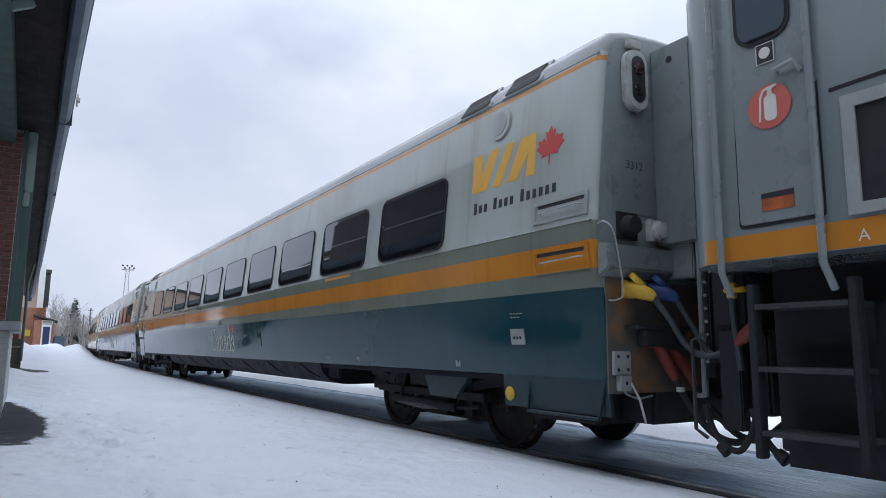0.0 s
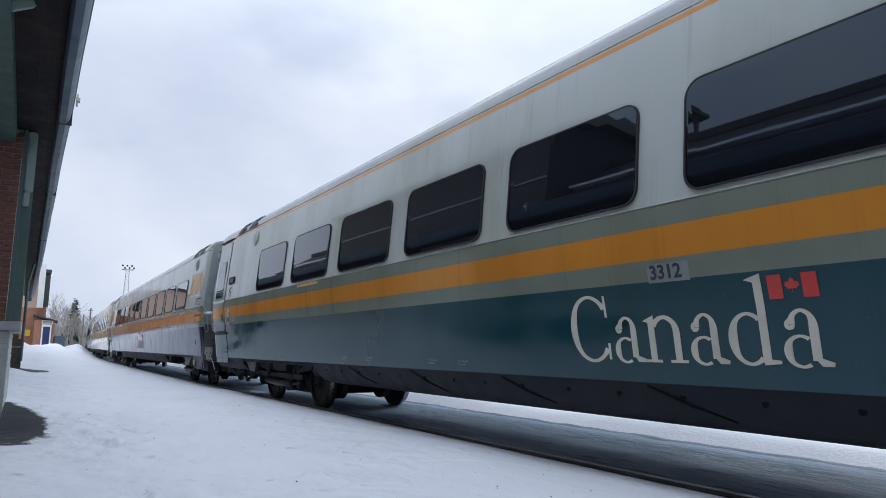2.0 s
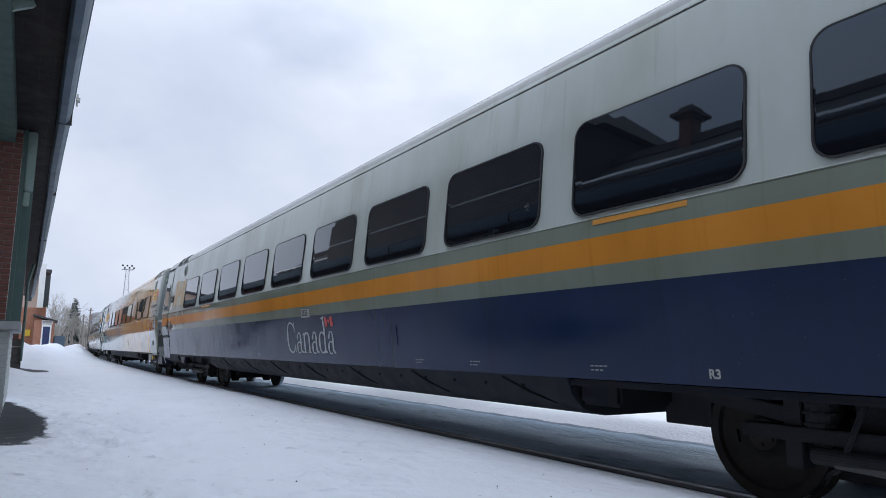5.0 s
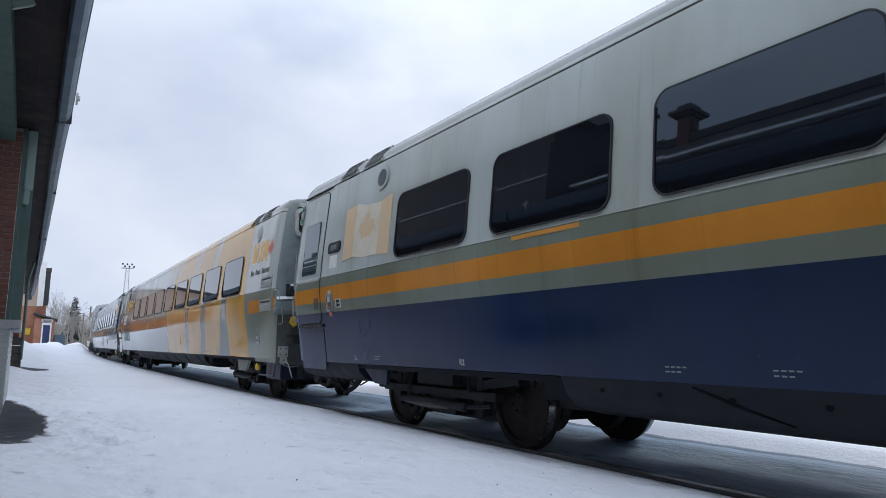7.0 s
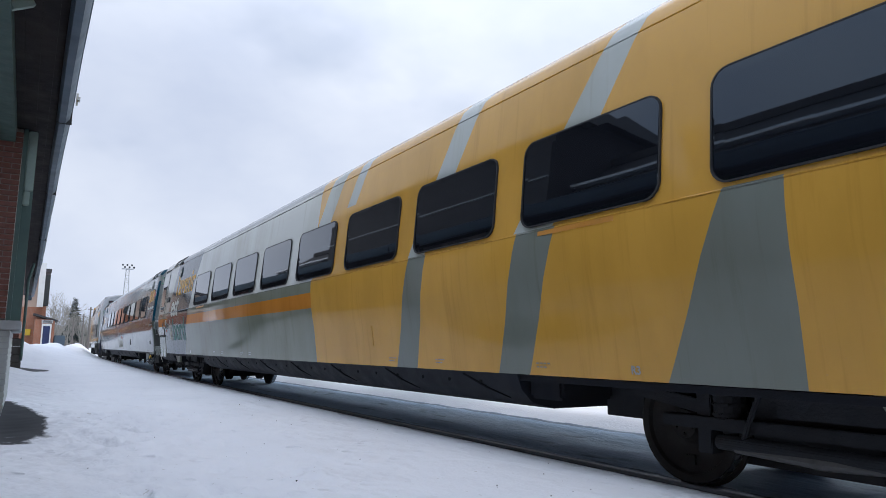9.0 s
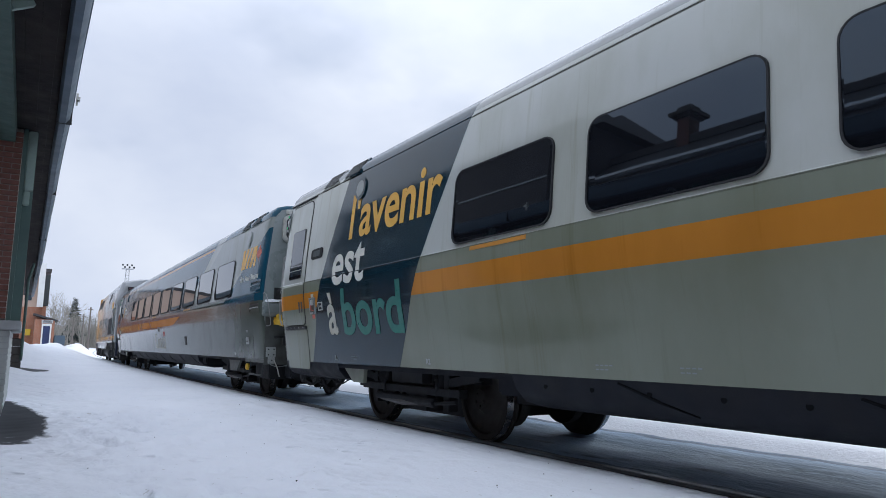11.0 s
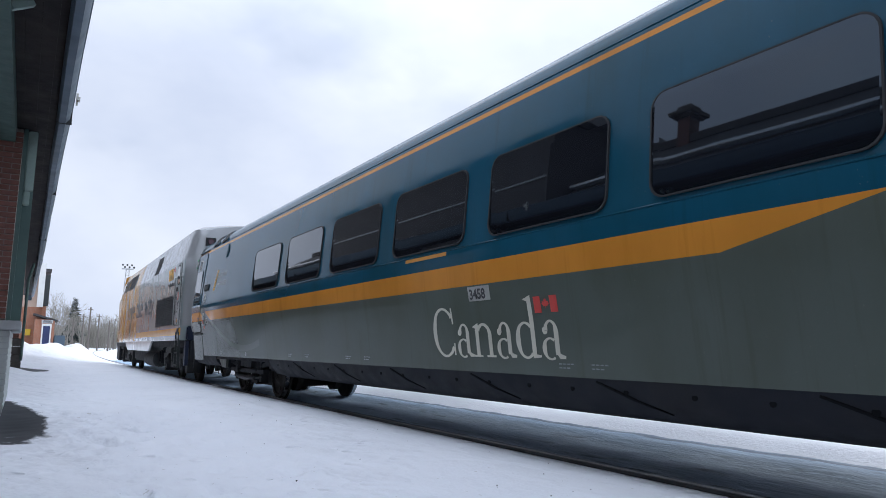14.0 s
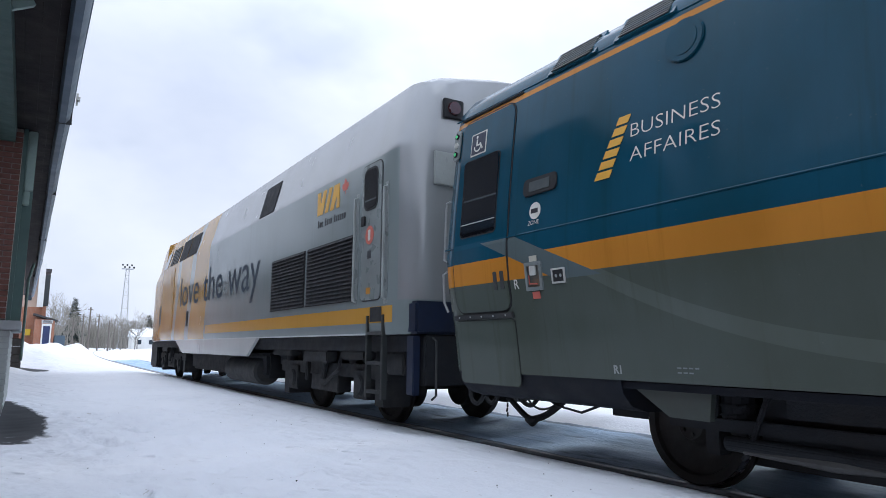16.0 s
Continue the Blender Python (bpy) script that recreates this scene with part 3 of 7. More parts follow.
M["green_worn"] = mat("worn_green_woodwork", (0.27, 0.36, 0.33), 0.6, 0, (0.15, 0.20, 0.18), 0.7, 3.0, 0.2)
M["soffit"] = mat("dark_stained_soffit", (0.016, 0.014, 0.015), 0.8, 0, (0.045, 0.038, 0.034), 0.8, 2.2, 0.4, 25, spec=0.2)
M["gutter"] = mat("blue_grey_gutter", (0.075, 0.115, 0.155), 0.55, 0.0, (0.035, 0.045, 0.06), 0.5, 1.5)
M["stone"] = mat("painted_stone", (0.42, 0.45, 0.46), 0.75, 0, (0.28, 0.29, 0.29), 0.6, 3.0, 0.3)
M["painted_brick"] = mat("pale_painted_brick", (0.50, 0.54, 0.53), 0.7, 0, (0.34, 0.36, 0.35), 0.6, 5.0, 0.4)
M["dark_stone"] = mat("dark_rough_stone", (0.075, 0.07, 0.065), 0.85, 0, (0.13, 0.12, 0.11), 0.6, 4.0, 0.5)
M["shingle"] = mat("dark_shingles", (0.05, 0.048, 0.05), 0.8, 0, (0.09, 0.085, 0.085), 0.6, 2.0, 0.4)
M["white_frame"] = mat("white_window_frame", (0.75, 0.75, 0.72), 0.5, 0, (0.55, 0.54, 0.5), 0.4, 4.0)
M["pane"] = glass_mat("window_pane", (0.02, 0.025, 0.03))

EAVE = 3.9


def build_station():
    # main wall along the platform, with real window openings
    openings = [(y0, y0 + 1.1) for y0 in (-18, -13, -8, -3, 2, 16.5, 20.5, 24.5, 31.0, 35.0)]
    s = Shape()
    y = -30.0
    for y0, y1 in openings:
        s.box(-2.95, -2.6, y, y0, -0.2, 4.05)
        s.box(-2.95, -2.6, y0, y1, -0.2, 1.15)
        s.box(-2.95, -2.6, y0, y1, 3.0, 4.05)
        y = y1
    s.box(-2.95, -2.6, y, 42.0, -0.2, 4.05)
    wall = thing("wall_platform", "red brick station wall along the snowy platform", "wall", "", "structure", s, M["brick_y"])
    for i, (y0, y1) in enumerate(openings):
        w = Shape()
        for a, b, c, d in ((y0, y0 + 0.09, 1.15, 3.0), (y1 - 0.09, y1, 1.15, 3.0), (y0 + 0.09, y1 - 0.09, 1.15, 1.25), (y0 + 0.09, y1 - 0.09, 2.9, 3.0), (y0 + 0.09, y1 - 0.09, 2.03, 2.10)):
            w.box(-2.72, -2.62, a, b, c, d)
        win = thing("window_%d" % (i + 1), "white-framed sash window in the brick wall", "window", "station windows", "structure", w, M["white_frame"])
        part("pane", Shape().box(-2.68, -2.67, y0 + 0.09, y1 - 0.09, 1.25, 2.9), M["pane"], win)
        part("window_sill", Shape().box(-2.64, -2.5, y0 - 0.06, y1 + 0.06, 1.06, 1.146), M["stone"], win)
    thing("wall_end", "red brick end wall of the station", "wall", "", "structure", Shape().box(-12.0, -2.955, 41.6, 42.0, -0.2, 4.05), M["brick_x"])
    thing("wall_end_south", "red brick end wall of the station", "wall", "", "structure", Shape().box(-12.0, -2.955, -30.0, -29.6, -0.2, 4.05), M["brick_x"])
    # platform roof: dark board soffit, timber edge, snow on top
    s = Shape()
    for k in range(21):
        x0 = -2.6 + 0.132 * k
        s.box(x0, x0 + 0.130, -30, 47.0, EAVE + 0.05 + 0.0015 * (k % 2), EAVE + 0.075)
    thing("soffit", "dark weathered board soffit under the platform roof", "ceiling", "", "structure", s, M["soffit"])
    s = Shape()
    s.add([(-2.6, -30, EAVE + 1.15), (0.2, -30, EAVE + 0.12), (0.2, 47, EAVE + 0.12), (-2.6, 47, EAVE + 1.15), (-2.6, -30, EAVE + 0.078), (0.2, -30, EAVE + 0.078), (0.2, 47, EAVE + 0.078), (-2.6, 47, EAVE + 0.078)],
          [(0, 1, 2, 3), (7, 6, 5, 4), (0, 4, 5, 1), (3, 2, 6, 7), (1, 5, 6, 2), (0, 3, 7, 4)])
    thing("roof_platform", "low platform roof of dark shingles", "roof", "", "structure", s, M["shingle"])
    s = Shape()
    nx, ny = 10, 150
    vs = []
    for j in range(ny + 1):
        yy = -30 + 77 * j / ny
        for i in range(nx + 1):
            f = i / nx
            vs.append((-2.6 + 2.7 * f, yy, EAVE + 1.16 - 0.99 * f + (0.10 + bump_at(f * 3, yy, 0.8, 0.07)) * math.sin(math.pi * min(max(f, 0.04), 0.97)) ** 0.4))
    s.add(vs, [(j * (nx + 1) + i, j * (nx + 1) + i + 1, (j + 1) * (nx + 1) + i + 1, (j + 1) * (nx + 1) + i) for j in range(ny) for i in range(nx)])
    thing("roof_snow", "layer of old snow on the platform roof", "snow", "", "structure", s, M["snow_cap"], True)
    # upper roof with ridge and chimney
    s = Shape()
    s.add([(-2.7, -29, EAVE + 1.2), (-2.7, 41, EAVE + 1.2), (-5.6, 36, 7.5), (-5.6, -25, 7.5), (-9.0, -29, EAVE + 1.0), (-9.0, 41, EAVE + 1.0)], [(0, 1, 2, 3), (3, 2, 5, 4), (1, 5, 2), (0, 3, 4), (0, 4, 5, 1)])
    thing("roof_main", "dark shingled main roof of the station", "roof", "", "structure", s, M["shingle"])
    thing("snow_strip", "thin strip of snow left along the roof", "snow", "", "structure", Shape().block((-2.75, -28, EAVE + 1.28), (-2.75, 41, EAVE + 1.28), 0.25, 0.10).block((-4.2, -27, 6.42), (-4.2, 38, 6.42), 0.3, 0.06), M["snow_cap"])
    thing("roof_ridge", "dark metal ridge cap along the roof", "roof", "", "structure", Shape().box(-5.75, -5.45, -25, 36, 7.42, 7.62), M["shingle"])
    thing("wall_upper", "dark boarded upper storey of the station", "wall", "", "structure", Shape().box(-9.0, -3.3, 13.0, 28.0, 5.25, 8.4), M["shingle"])
    # pale strips added out of view to put thin lines in the train windows' reflections
    thing("reflection_strips", "thin pale strips added unseen for lines in window reflections", "trim", "", "structure", Shape().box(-3.296, -3.27, 13.0, 28.0, 5.75, 5.80).box(-3.296, -3.27, 13.0, 28.0, 6.5, 6.54).box(-3.296, -3.27, 13.0, 28.0, 7.9, 7.93), M["stone"])
    thing("roof_upper", "dark shingled hipped roof of the upper storey", "roof", "", "structure", Shape().add([(-2.9, 12.6, 8.4), (-2.9, 28.4, 8.4), (-9.4, 28.4, 8.4), (-9.4, 12.6, 8.4), (-6.1, 15.8, 11.2), (-6.1, 25.2, 11.2)], [(0, 1, 5, 4), (1, 2, 5), (2, 3, 4, 5), (3, 0, 4), (0, 3, 2, 1)]), M["shingle"])
    ch = thing("chimney", "square dark brick chimney with a stepped cap", "chimney", shape=Shape().box(-5.78, -5.42, 10.32, 10.68, 7.2, 8.1), material=M["brick_y"])
    part("cap", Shape().box(-5.86, -5.34, 10.24, 10.76, 8.1, 8.17).box(-5.95, -5.25, 10.15, 10.85, 8.17, 8.26).box(-5.8, -5.4, 10.3, 10.7, 8.26, 8.42), M["dark_stone"], ch, "corbelled dark cap")
    # gutter: trough with a lip, joints and hangers
    s = Shape()
    prof = [(0.13, 0.10), (0.13, -0.02), (0.16, -0.06), (0.23, -0.06), (0.275, 0.0), (0.29, 0.10), (0.30, 0.10), (0.302, 0.115), (0.28, 0.115), (0.262, 0.01), (0.225, -0.045), (0.165, -0.045), (0.142, -0.01), (0.142, 0.10)]
    n = len(prof)
    ys = [-30 + 0.8 * i for i in range(97)]
    s.add([(px + bump_at(0, yy, 0.4, 0.012) + max(-0.05, min(0.05, 0.0035 * (yy - 12))), yy, EAVE + pz + bump_at(3, yy, 0.25, 0.02)) for yy in ys for px, pz in prof], [(i * n + k, i * n + (k + 1) % n, (i + 1) * n + (k + 1) % n, (i + 1) * n + k) for i in range(len(ys) - 1) for k in range(n)])
    g = thing("gutter", "blue-grey metal gutter along the roof edge", "gutter", "", "structure", s, M["gutter"], True)
    for yy in (9.6, 14.4, 21.0, 26.0, 33.0):
        part("hanger", Shape().box(0.135, 0.297, yy - 0.006, yy + 0.006, EAVE - 0.064, EAVE + 0.113), M["steel_grime"], g)
    part("clip", Shape().box(0.303, 0.325, 9.0, 9.03, EAVE + 0.02, EAVE + 0.17).box(0.303, 0.345, 8.97, 9.06, EAVE + 0.08, EAVE + 0.12), M["grey_socket"], g, "small bright metal clip")
    # dark green plate under the soffit, with cross brackets
    s = Shape().box(-0.62, -0.31, -20, 10.44, EAVE - 0.17, EAVE + 0.045)
    b = thing("eave_beam", "dark green timber beam below the soffit", "beam", "", "structure", s, M["green_wood"])
    for yy in (-5.0, -1.0, 3.0, 6.3):
        part("bracket", Shape().block((-0.32, yy, EAVE - 0.10), (-0.17, yy + 0.05, EAVE + 0.0), 0.07, 0.07), M["green_worn"], b)
    # bay that stands out to the platform
    s = Shape().box(-2.6, -0.23, 10.52, 13.6, 1.36, EAVE + 0.04)
    bay = thing("wall_bay", "brick bay window wall standing out from the station", "wall", "", "structure", s, M["mortar"])
    part("trim", Shape().box(-0.222, -0.17, 10.50, 10.62, 1.33, EAVE + 0.045), M["green_wood"], bay, "dark green corner board")
    part("trim", Shape().box(-0.222, -0.055, 10.62, 10.7, 1.33, EAVE + 0.045), M["green_wood"], bay, "dark green corner board")
    part("bracket", Shape().box(-0.168, -0.06, 10.54, 10.618, 3.1, EAVE + 0.04).box(-0.168, -0.09, 10.54, 10.618, 2.9, 3.098), M["green_worn"], bay, "weathered pale green bracket", bevel=0.012)
    part("sill", Shape().box(-2.6, -0.04, 10.40, 13.7, 1.22, 1.34), M["stone"], bay, "grey painted stone sill", bevel=0.01)
    part("base", Shape().box(-2.6, -0.165, 10.47, 13.6, -0.1, 1.22), M["stone"], bay, "grey painted base")
    for k in range(13):
        z0 = 0.20 + 0.078 * k
        part("brick", Shape().box(-1.0, -0.153 - 0.003 * (k % 2), 10.455, 13.6, z0, z0 + 0.068), M["painted_brick"], bay, bevel=0.006)
    # second bay further on, with a dark stone foot
    s = Shape().box(-2.6, -0.14, 27.0, 29.5, 1.25, EAVE + 0.04)
    b2 = thing("wall_pier", "brick pier on a dark stone foot", "wall", "", "structure", s, M["brick_x"])
    for i in range(5):
        z0 = -0.1 + 0.27 * i
        part("stone", Shape().box(-0.7 - 0.04 * (i % 2), 0.0 - 0.012 * (i % 3), 26.9, 29.5, z0, z0 + 0.255), M["dark_stone"], b2, bevel=0.015)
    part("downpipe", Shape().tube([(-0.02, 26.86, 0.5), (-0.02, 26.86, 3.2), (0.1, 26.86, 3.8)], 0.045), M["green_wood"], b2)
    # a pale banner board hung at the roof's end
    thing("hanging_board", "pale blank banner board on the brick building", "board", "", "", Shape().box(0.80, 1.32, 74.55, 74.68, 4.6, 8.8), M["white_frame"])
    return bay


bay = build_station()
# ---- distance ----
M["bark"] = mat("grey_bark", (0.25, 0.235, 0.205), 0.9, 0, (0.16, 0.15, 0.13), 0.5, 3.0)
M["needles"] = mat("dark_needles", (0.035, 0.05, 0.045), 0.8, 0, (0.02, 0.03, 0.028), 0.5, 2.0)
M["pole_wood"] = mat("weathered_pole", (0.16, 0.14, 0.125), 0.85, 0, (0.10, 0.09, 0.08), 0.5, 2.0)
M["galv"] = mat("galvanised_steel", (0.45, 0.47, 0.49), 0.45, 0.6, (0.3, 0.31, 0.32), 0.5, 2.0)
M["far_brick"] = brick_mat("orange_brick", "X", (0.33, 0.125, 0.07), (0.38, 0.15, 0.085), (0.35, 0.28, 0.22))
M["far_brick_y"] = brick_mat("orange_brick_side", "Y", (0.33, 0.125, 0.07), (0.38, 0.15, 0.085), (0.35, 0.28, 0.22))
M["beige"] = mat("beige_cladding", (0.50, 0.37, 0.29), 0.7, 0, (0.42, 0.3, 0.24), 0.5, 0.8)
M["blue_door"] = mat("navy_door", (0.02, 0.035, 0.11), 0.4)
M["sign_yellow"] = mat("yellow_sign", (0.70, 0.48, 0.04), 0.5)


def grow(s, p, d, length, r, depth, rng):
    """A bare branch that forks."""
    p, d = Vector(p), Vector(d).normalized()
    mid = p + d * length * 0.5 + Vector((rng.uniform(-1, 1), rng.uniform(-1, 1), rng.uniform(-0.4, 0.6))) * length * 0.06
    tip = p + d * length
    s.tube([p, mid, tip], [r, r * 0.8, r * 0.55], 4 if depth else 3, caps=False)
    if depth == 0:
        return
    for k in range(3 if depth > 1 else 4):
        a = rng.uniform(0, 2 * math.pi)
        side = Vector((math.cos(a), math.sin(a), 0))
        nd = (d * rng.uniform(0.8, 1.3) + side * rng.uniform(0.5, 0.95) + Vector((0, 0, 0.25))).normalized()
        grow(s, p + d * length * rng.uniform(0.55, 1.0), nd, length * rng.uniform(0.55, 0.75), r * 0.55, depth - 1, rng)


def bare_tree(x, y, h, seed):
    rng = random.Random(seed)
    tree = thing("bare_tree", "leafless grey deciduous tree in the snow", "tree", "bare trees beyond the station")
    part("trunk", Shape().tube([(0, 0, -0.3), (0.05 * h * rng.uniform(-0.3, 0.3), 0, h * 0.22), (0, 0.1, h * 0.42)], [h * 0.022, h * 0.018, h * 0.013], 6), M["bark"], tree)
    s = Shape()
    for k in range(7):
        a = 2 * math.pi * k / 7 + rng.uniform(-0.3, 0.3)
        z = h * rng.uniform(0.2, 0.42)
        grow(s, (0, 0.05, z), (math.cos(a) * 0.6, math.sin(a) * 0.6, rng.uniform(0.7, 1.4)), h * rng.uniform(0.26, 0.36), h * 0.009, 3, rng)
    part("crown", s, M["bark"], tree)
    tree.matrix_basis = pose(x, y, 0.1)
    return tree


def spruce(x, y, h, seed):
    rng = random.Random(seed)
    tree = thing("spruce", "dark ragged spruce tree in snow", "tree", "spruces beyond the station")
    part("trunk", Shape().tube([(0, 0, -0.3), (0, 0, h)], [h * 0.018, 0.03], 6), M["bark"], tree)
    s = Shape()
    z = h * 0.22
    while z < h * 0.99:
        f = 1 - z / h
        for k in range(15):
            if rng.random() < 0.15:
                continue
            a = 2 * math.pi * k / 15 + rng.uniform(-0.3, 0.3)
            l = h * (0.05 + 0.26 * f) * rng.uniform(0.6, 1.15)
            d = Vector((math.cos(a), math.sin(a), rng.uniform(-0.38, 0.08)))
            side = Vector((-d.y, d.x, 0))
            p = Vector((0, 0, z + rng.uniform(-0.02, 0.02) * h))
            w = l * 0.22
            s.add([p, p + d * l * 0.5 + side * w, p + d * l + Vector((0, 0, 0.06 * l)), p + d * l * 0.5 - side * w, p + d * l * 0.55 + Vector((0, 0, -0.14 * l))], [(0, 1, 2, 3), (0, 4, 1), (1, 4, 2), (2, 4, 3), (3, 4, 0)])
        z += h * 0.024
    part("crown", s, M["needles"], tree)
    tree.matrix_basis = pose(x, y, 0.1)
    return tree


rng = random.Random(5)
for i in range(26):
    y = rng.uniform(150, 245)
    x = y * (0.028 + 0.125 * (i / 25)) + rng.uniform(-1.5, 1.5)
    bare_tree(x, y, rng.uniform(7, 10.5) * (y / 200) + (3.5 if i in (1, 2, 3) else 0), 40 + i)
for x, y, h, k in ((11.8, 218, 14.2, 1), (33.5, 230, 10.5, 2), (40, 250, 9.5, 3), (56, 260, 11, 4), (70, 240, 12, 5)):
    spruce(x, y, h, k)


def far_woods():
    """Thickets behind, too many to count."""
    r = random.Random(9)
    s = Shape()
    for i in range(5200):
        y = r.uniform(215, 330)
        x = -10 + 200 * r.random() ** 1.7
        h = r.uniform(4, 9.0)
        p = Vector((x, y, 0))
        for k in range(3):
            d = Vector((r.uniform(-0.35, 0.35), r.uniform(-0.2, 0.2), 1))
            q = p + d * h * r.uniform(0.6, 1)
            m = p + d * h * 0.4
            s.tube([m if k else p, q], [0.13, 0.05], 3, caps=False)
    thing("far_thicket", "grey leafless thicket along the horizon", "woods", "", "stuff", s, M["bark"])


far_woods()


def utility_pole(x, y, h):
    p = thing("utility_pole", "weathered wooden utility pole with a crossarm", "pole", "utility poles by the line")
    part("mast", Shape().tube([(0, 0, -0.3), (0, 0, h)], [0.16, 0.11], 8), M["pole_wood"], p)
    part("crossarm", Shape().block((-0.4, 0, h - 0.4), (0.4, 0, h - 0.4), 0.08, 0.09), M["pole_wood"], p)
    p.matrix_basis = pose(x, y, 0.1)


for x, y, h in ((8.7, 120, 6.9), (9.1, 140, 6.6), (6.5, 121, 5.0), (12.0, 144, 6.8), (12.6, 131, 5.2), (18.5, 180, 7.2), (23.0, 205, 7.5)):
    utility_pole(x, y, h)


def light_mast(x, y, h):
    m = thing("light_mast", "tall lattice mast with a ring of floodlights", "light mast")
    s = Shape()
    n = 12
    for k in range(n):
        z0, z1 = h * k / n, h * (k + 1) / n
        w0, w1 = 1.25 - 0.85 * k / n, 1.25 - 0.85 * (k + 1) / n
        c0 = [(-w0, -w0, z0), (w0, -w0, z0), (w0, w0, z0), (-w0, w0, z0)]
        c1 = [(-w1, -w1, z1), (w1, -w1, z1), (w1, w1, z1), (-w1, w1, z1)]
        for i in range(4):
            s.block(c0[i], c1[i], 0.09, 0.09)
            s.block(c0[i], c1[(i + 1) % 4], 0.04, 0.04)
            s.block(c1[i], c1[(i + 1) % 4], 0.04, 0.04)
    part("lattice", s, M["galv"], m)
    part("platform", Shape().box(-1.6, 1.6, -1.2, 1.2, h, h + 0.12), M["galv"], m)
    for k in range(6):
        part("floodlight", Shape().box(-1.75 + 0.62 * k, -1.3 + 0.62 * k, -1.3, -0.9, h + (0.2 if k % 2 else 0.9), h + (0.75 if k % 2 else 1.4)), M["louvre"], m, bevel=0.05)
    m.matrix_basis = pose(x, y, 0.1)


light_mast(24.9, 220, 23.6)


def far_building():
    b = thing("brick_building", "two-storey orange brick building with a lower entrance annex", "building")
    part("wall", Shape().box(-9.0, 1.25, 75.0, 88.0, -0.2, 4.6), M["far_brick"], b, "orange brick ground storey")
    part("upper_wall", Shape().box(-9.0, 1.25, 75.0, 88.0, 4.6, 8.0), M["beige"], b, "beige upper storey")
    part("side_wall", Shape().box(1.25, 1.62, 74.9, 88.0, -0.2, 7.6), M["far_brick_y"], b, "orange brick side")
    part("roof", Shape().box(-9.2, 1.8, 74.7, 88.2, 8.0, 8.3), M["shingle"], b)
    part("dark_panel", Shape().box(1.1, 1.75, 74.7, 74.88, 4.7, 7.7), M["louvre"], b, "dark recessed windows")
    part("annex", Shape().box(0.75, 2.35, 72.0, 74.88, -0.2, 3.35), M["far_brick"], b, "lower brick entrance annex")
    part("annex_roof", Shape().add([(0.6, 71.8, 3.75), (2.6, 71.8, 3.15), (2.6, 74.88, 3.15), (0.6, 74.88, 3.75), (0.6, 71.8, 3.9), (2.6, 71.8, 3.3), (2.6, 74.88, 3.3), (0.6, 74.88, 3.9)], [(0, 1, 2, 3), (7, 6, 5, 4), (0, 4, 5, 1), (1, 5, 6, 2), (2, 6, 7, 3), (3, 7, 4, 0)]), M["shingle"], b)
    d = part("door", Shape().box(1.45, 2.0, 71.9, 71.99, 0.6, 2.75), M["blue_door"], b, "navy door")
    fr = Shape()
    for x0, x1, z0, z1 in ((1.33, 1.448, 0.6, 2.95), (2.002, 2.12, 0.6, 2.95), (1.448, 2.002, 2.752, 2.95)):
        fr.box(x0, x1, 71.86, 71.985, z0, z1)
    part("door_frame", fr, M["white_frame"], b, "white door frame")
    part("sign", Shape().box(1.3, 2.2, 71.86, 71.985, 3.0, 3.3), M["white_frame"], b, "white sign board over the door")
    part("sign", Shape().box(0.05, 0.5, 74.88, 74.98, 1.9, 2.5), M["sign_yellow"], b, "yellow notice board")
    for k in range(3):
        part("bar", Shape().box(1.36, 2.14, 71.84, 71.855, 3.05 + 0.08 * k, 3.09 + 0.08 * k), M["black_paint"], b)
    part("window", Shape().box(-0.2, 0.35, 74.9, 74.98, 5.2, 7.0), M["pane"], b)
    thing("dumpster", "blue-grey metal waste container by the annex", "container", shape=Shape().box(2.4, 3.3, 72.2, 74.5, 0.0, 1.9), material=M["gutter"], bevel=0.05)


far_building()


def far_house(x, y, w, d, h, wall, label):
    s = thing("far_house", label, "house", "houses beyond the yard")
    part("wall", Shape().box(-w / 2, w / 2, -d / 2, d / 2, 0, h), wall, s)
    part("roof", Shape().add([(-w / 2 - 0.3, -d / 2 - 0.3, h), (w / 2 + 0.3, -d / 2 - 0.3, h), (w / 2 + 0.3, d / 2 + 0.3, h), (-w / 2 - 0.3, d / 2 + 0.3, h), (-w / 2 - 0.3, 0, h + d * 0.3), (w / 2 + 0.3, 0, h + d * 0.3)], [(0, 1, 5, 4), (2, 3, 4, 5), (1, 2, 5), (3, 0, 4), (0, 3, 2, 1)]), M["snow_cap"], s, "snow-covered roof")
    for k in (-0.28, 0.1, 0.3):
        part("window", Shape().box(k * w - 0.5, k * w + 0.5, -d / 2 - 0.05, -d / 2 - 0.005, h * 0.4, h * 0.75), M["pane"], s)
    s.matrix_basis = pose(x, y, 0.1)


far_house(25.0, 175, 7, 6, 3.0, M["white_frame"], "small white house with a snowy roof")
far_house(31.5, 195, 9, 7, 3.6, M["stone"], "grey house with a snowy roof")
far_house(40.0, 200, 10, 7, 3.2, M["beige"], "beige house with a snowy roof")
# ---- train ----
SIDE = [(1.415, 0.50), (1.44, 0.80), (1.456, 0.943), (1.502, 1.285), (1.542, 1.49), (1.567, 1.63), (1.588, 1.873), (1.589, 2.0), (1.579, 2.05), (1.55, 2.436), (1.502, 2.91), (1.446, 3.402), (1.405, 3.555), (1.31, 3.665), (1.15, 3.715), (0.8, 3.75), (0.0, 3.765)]
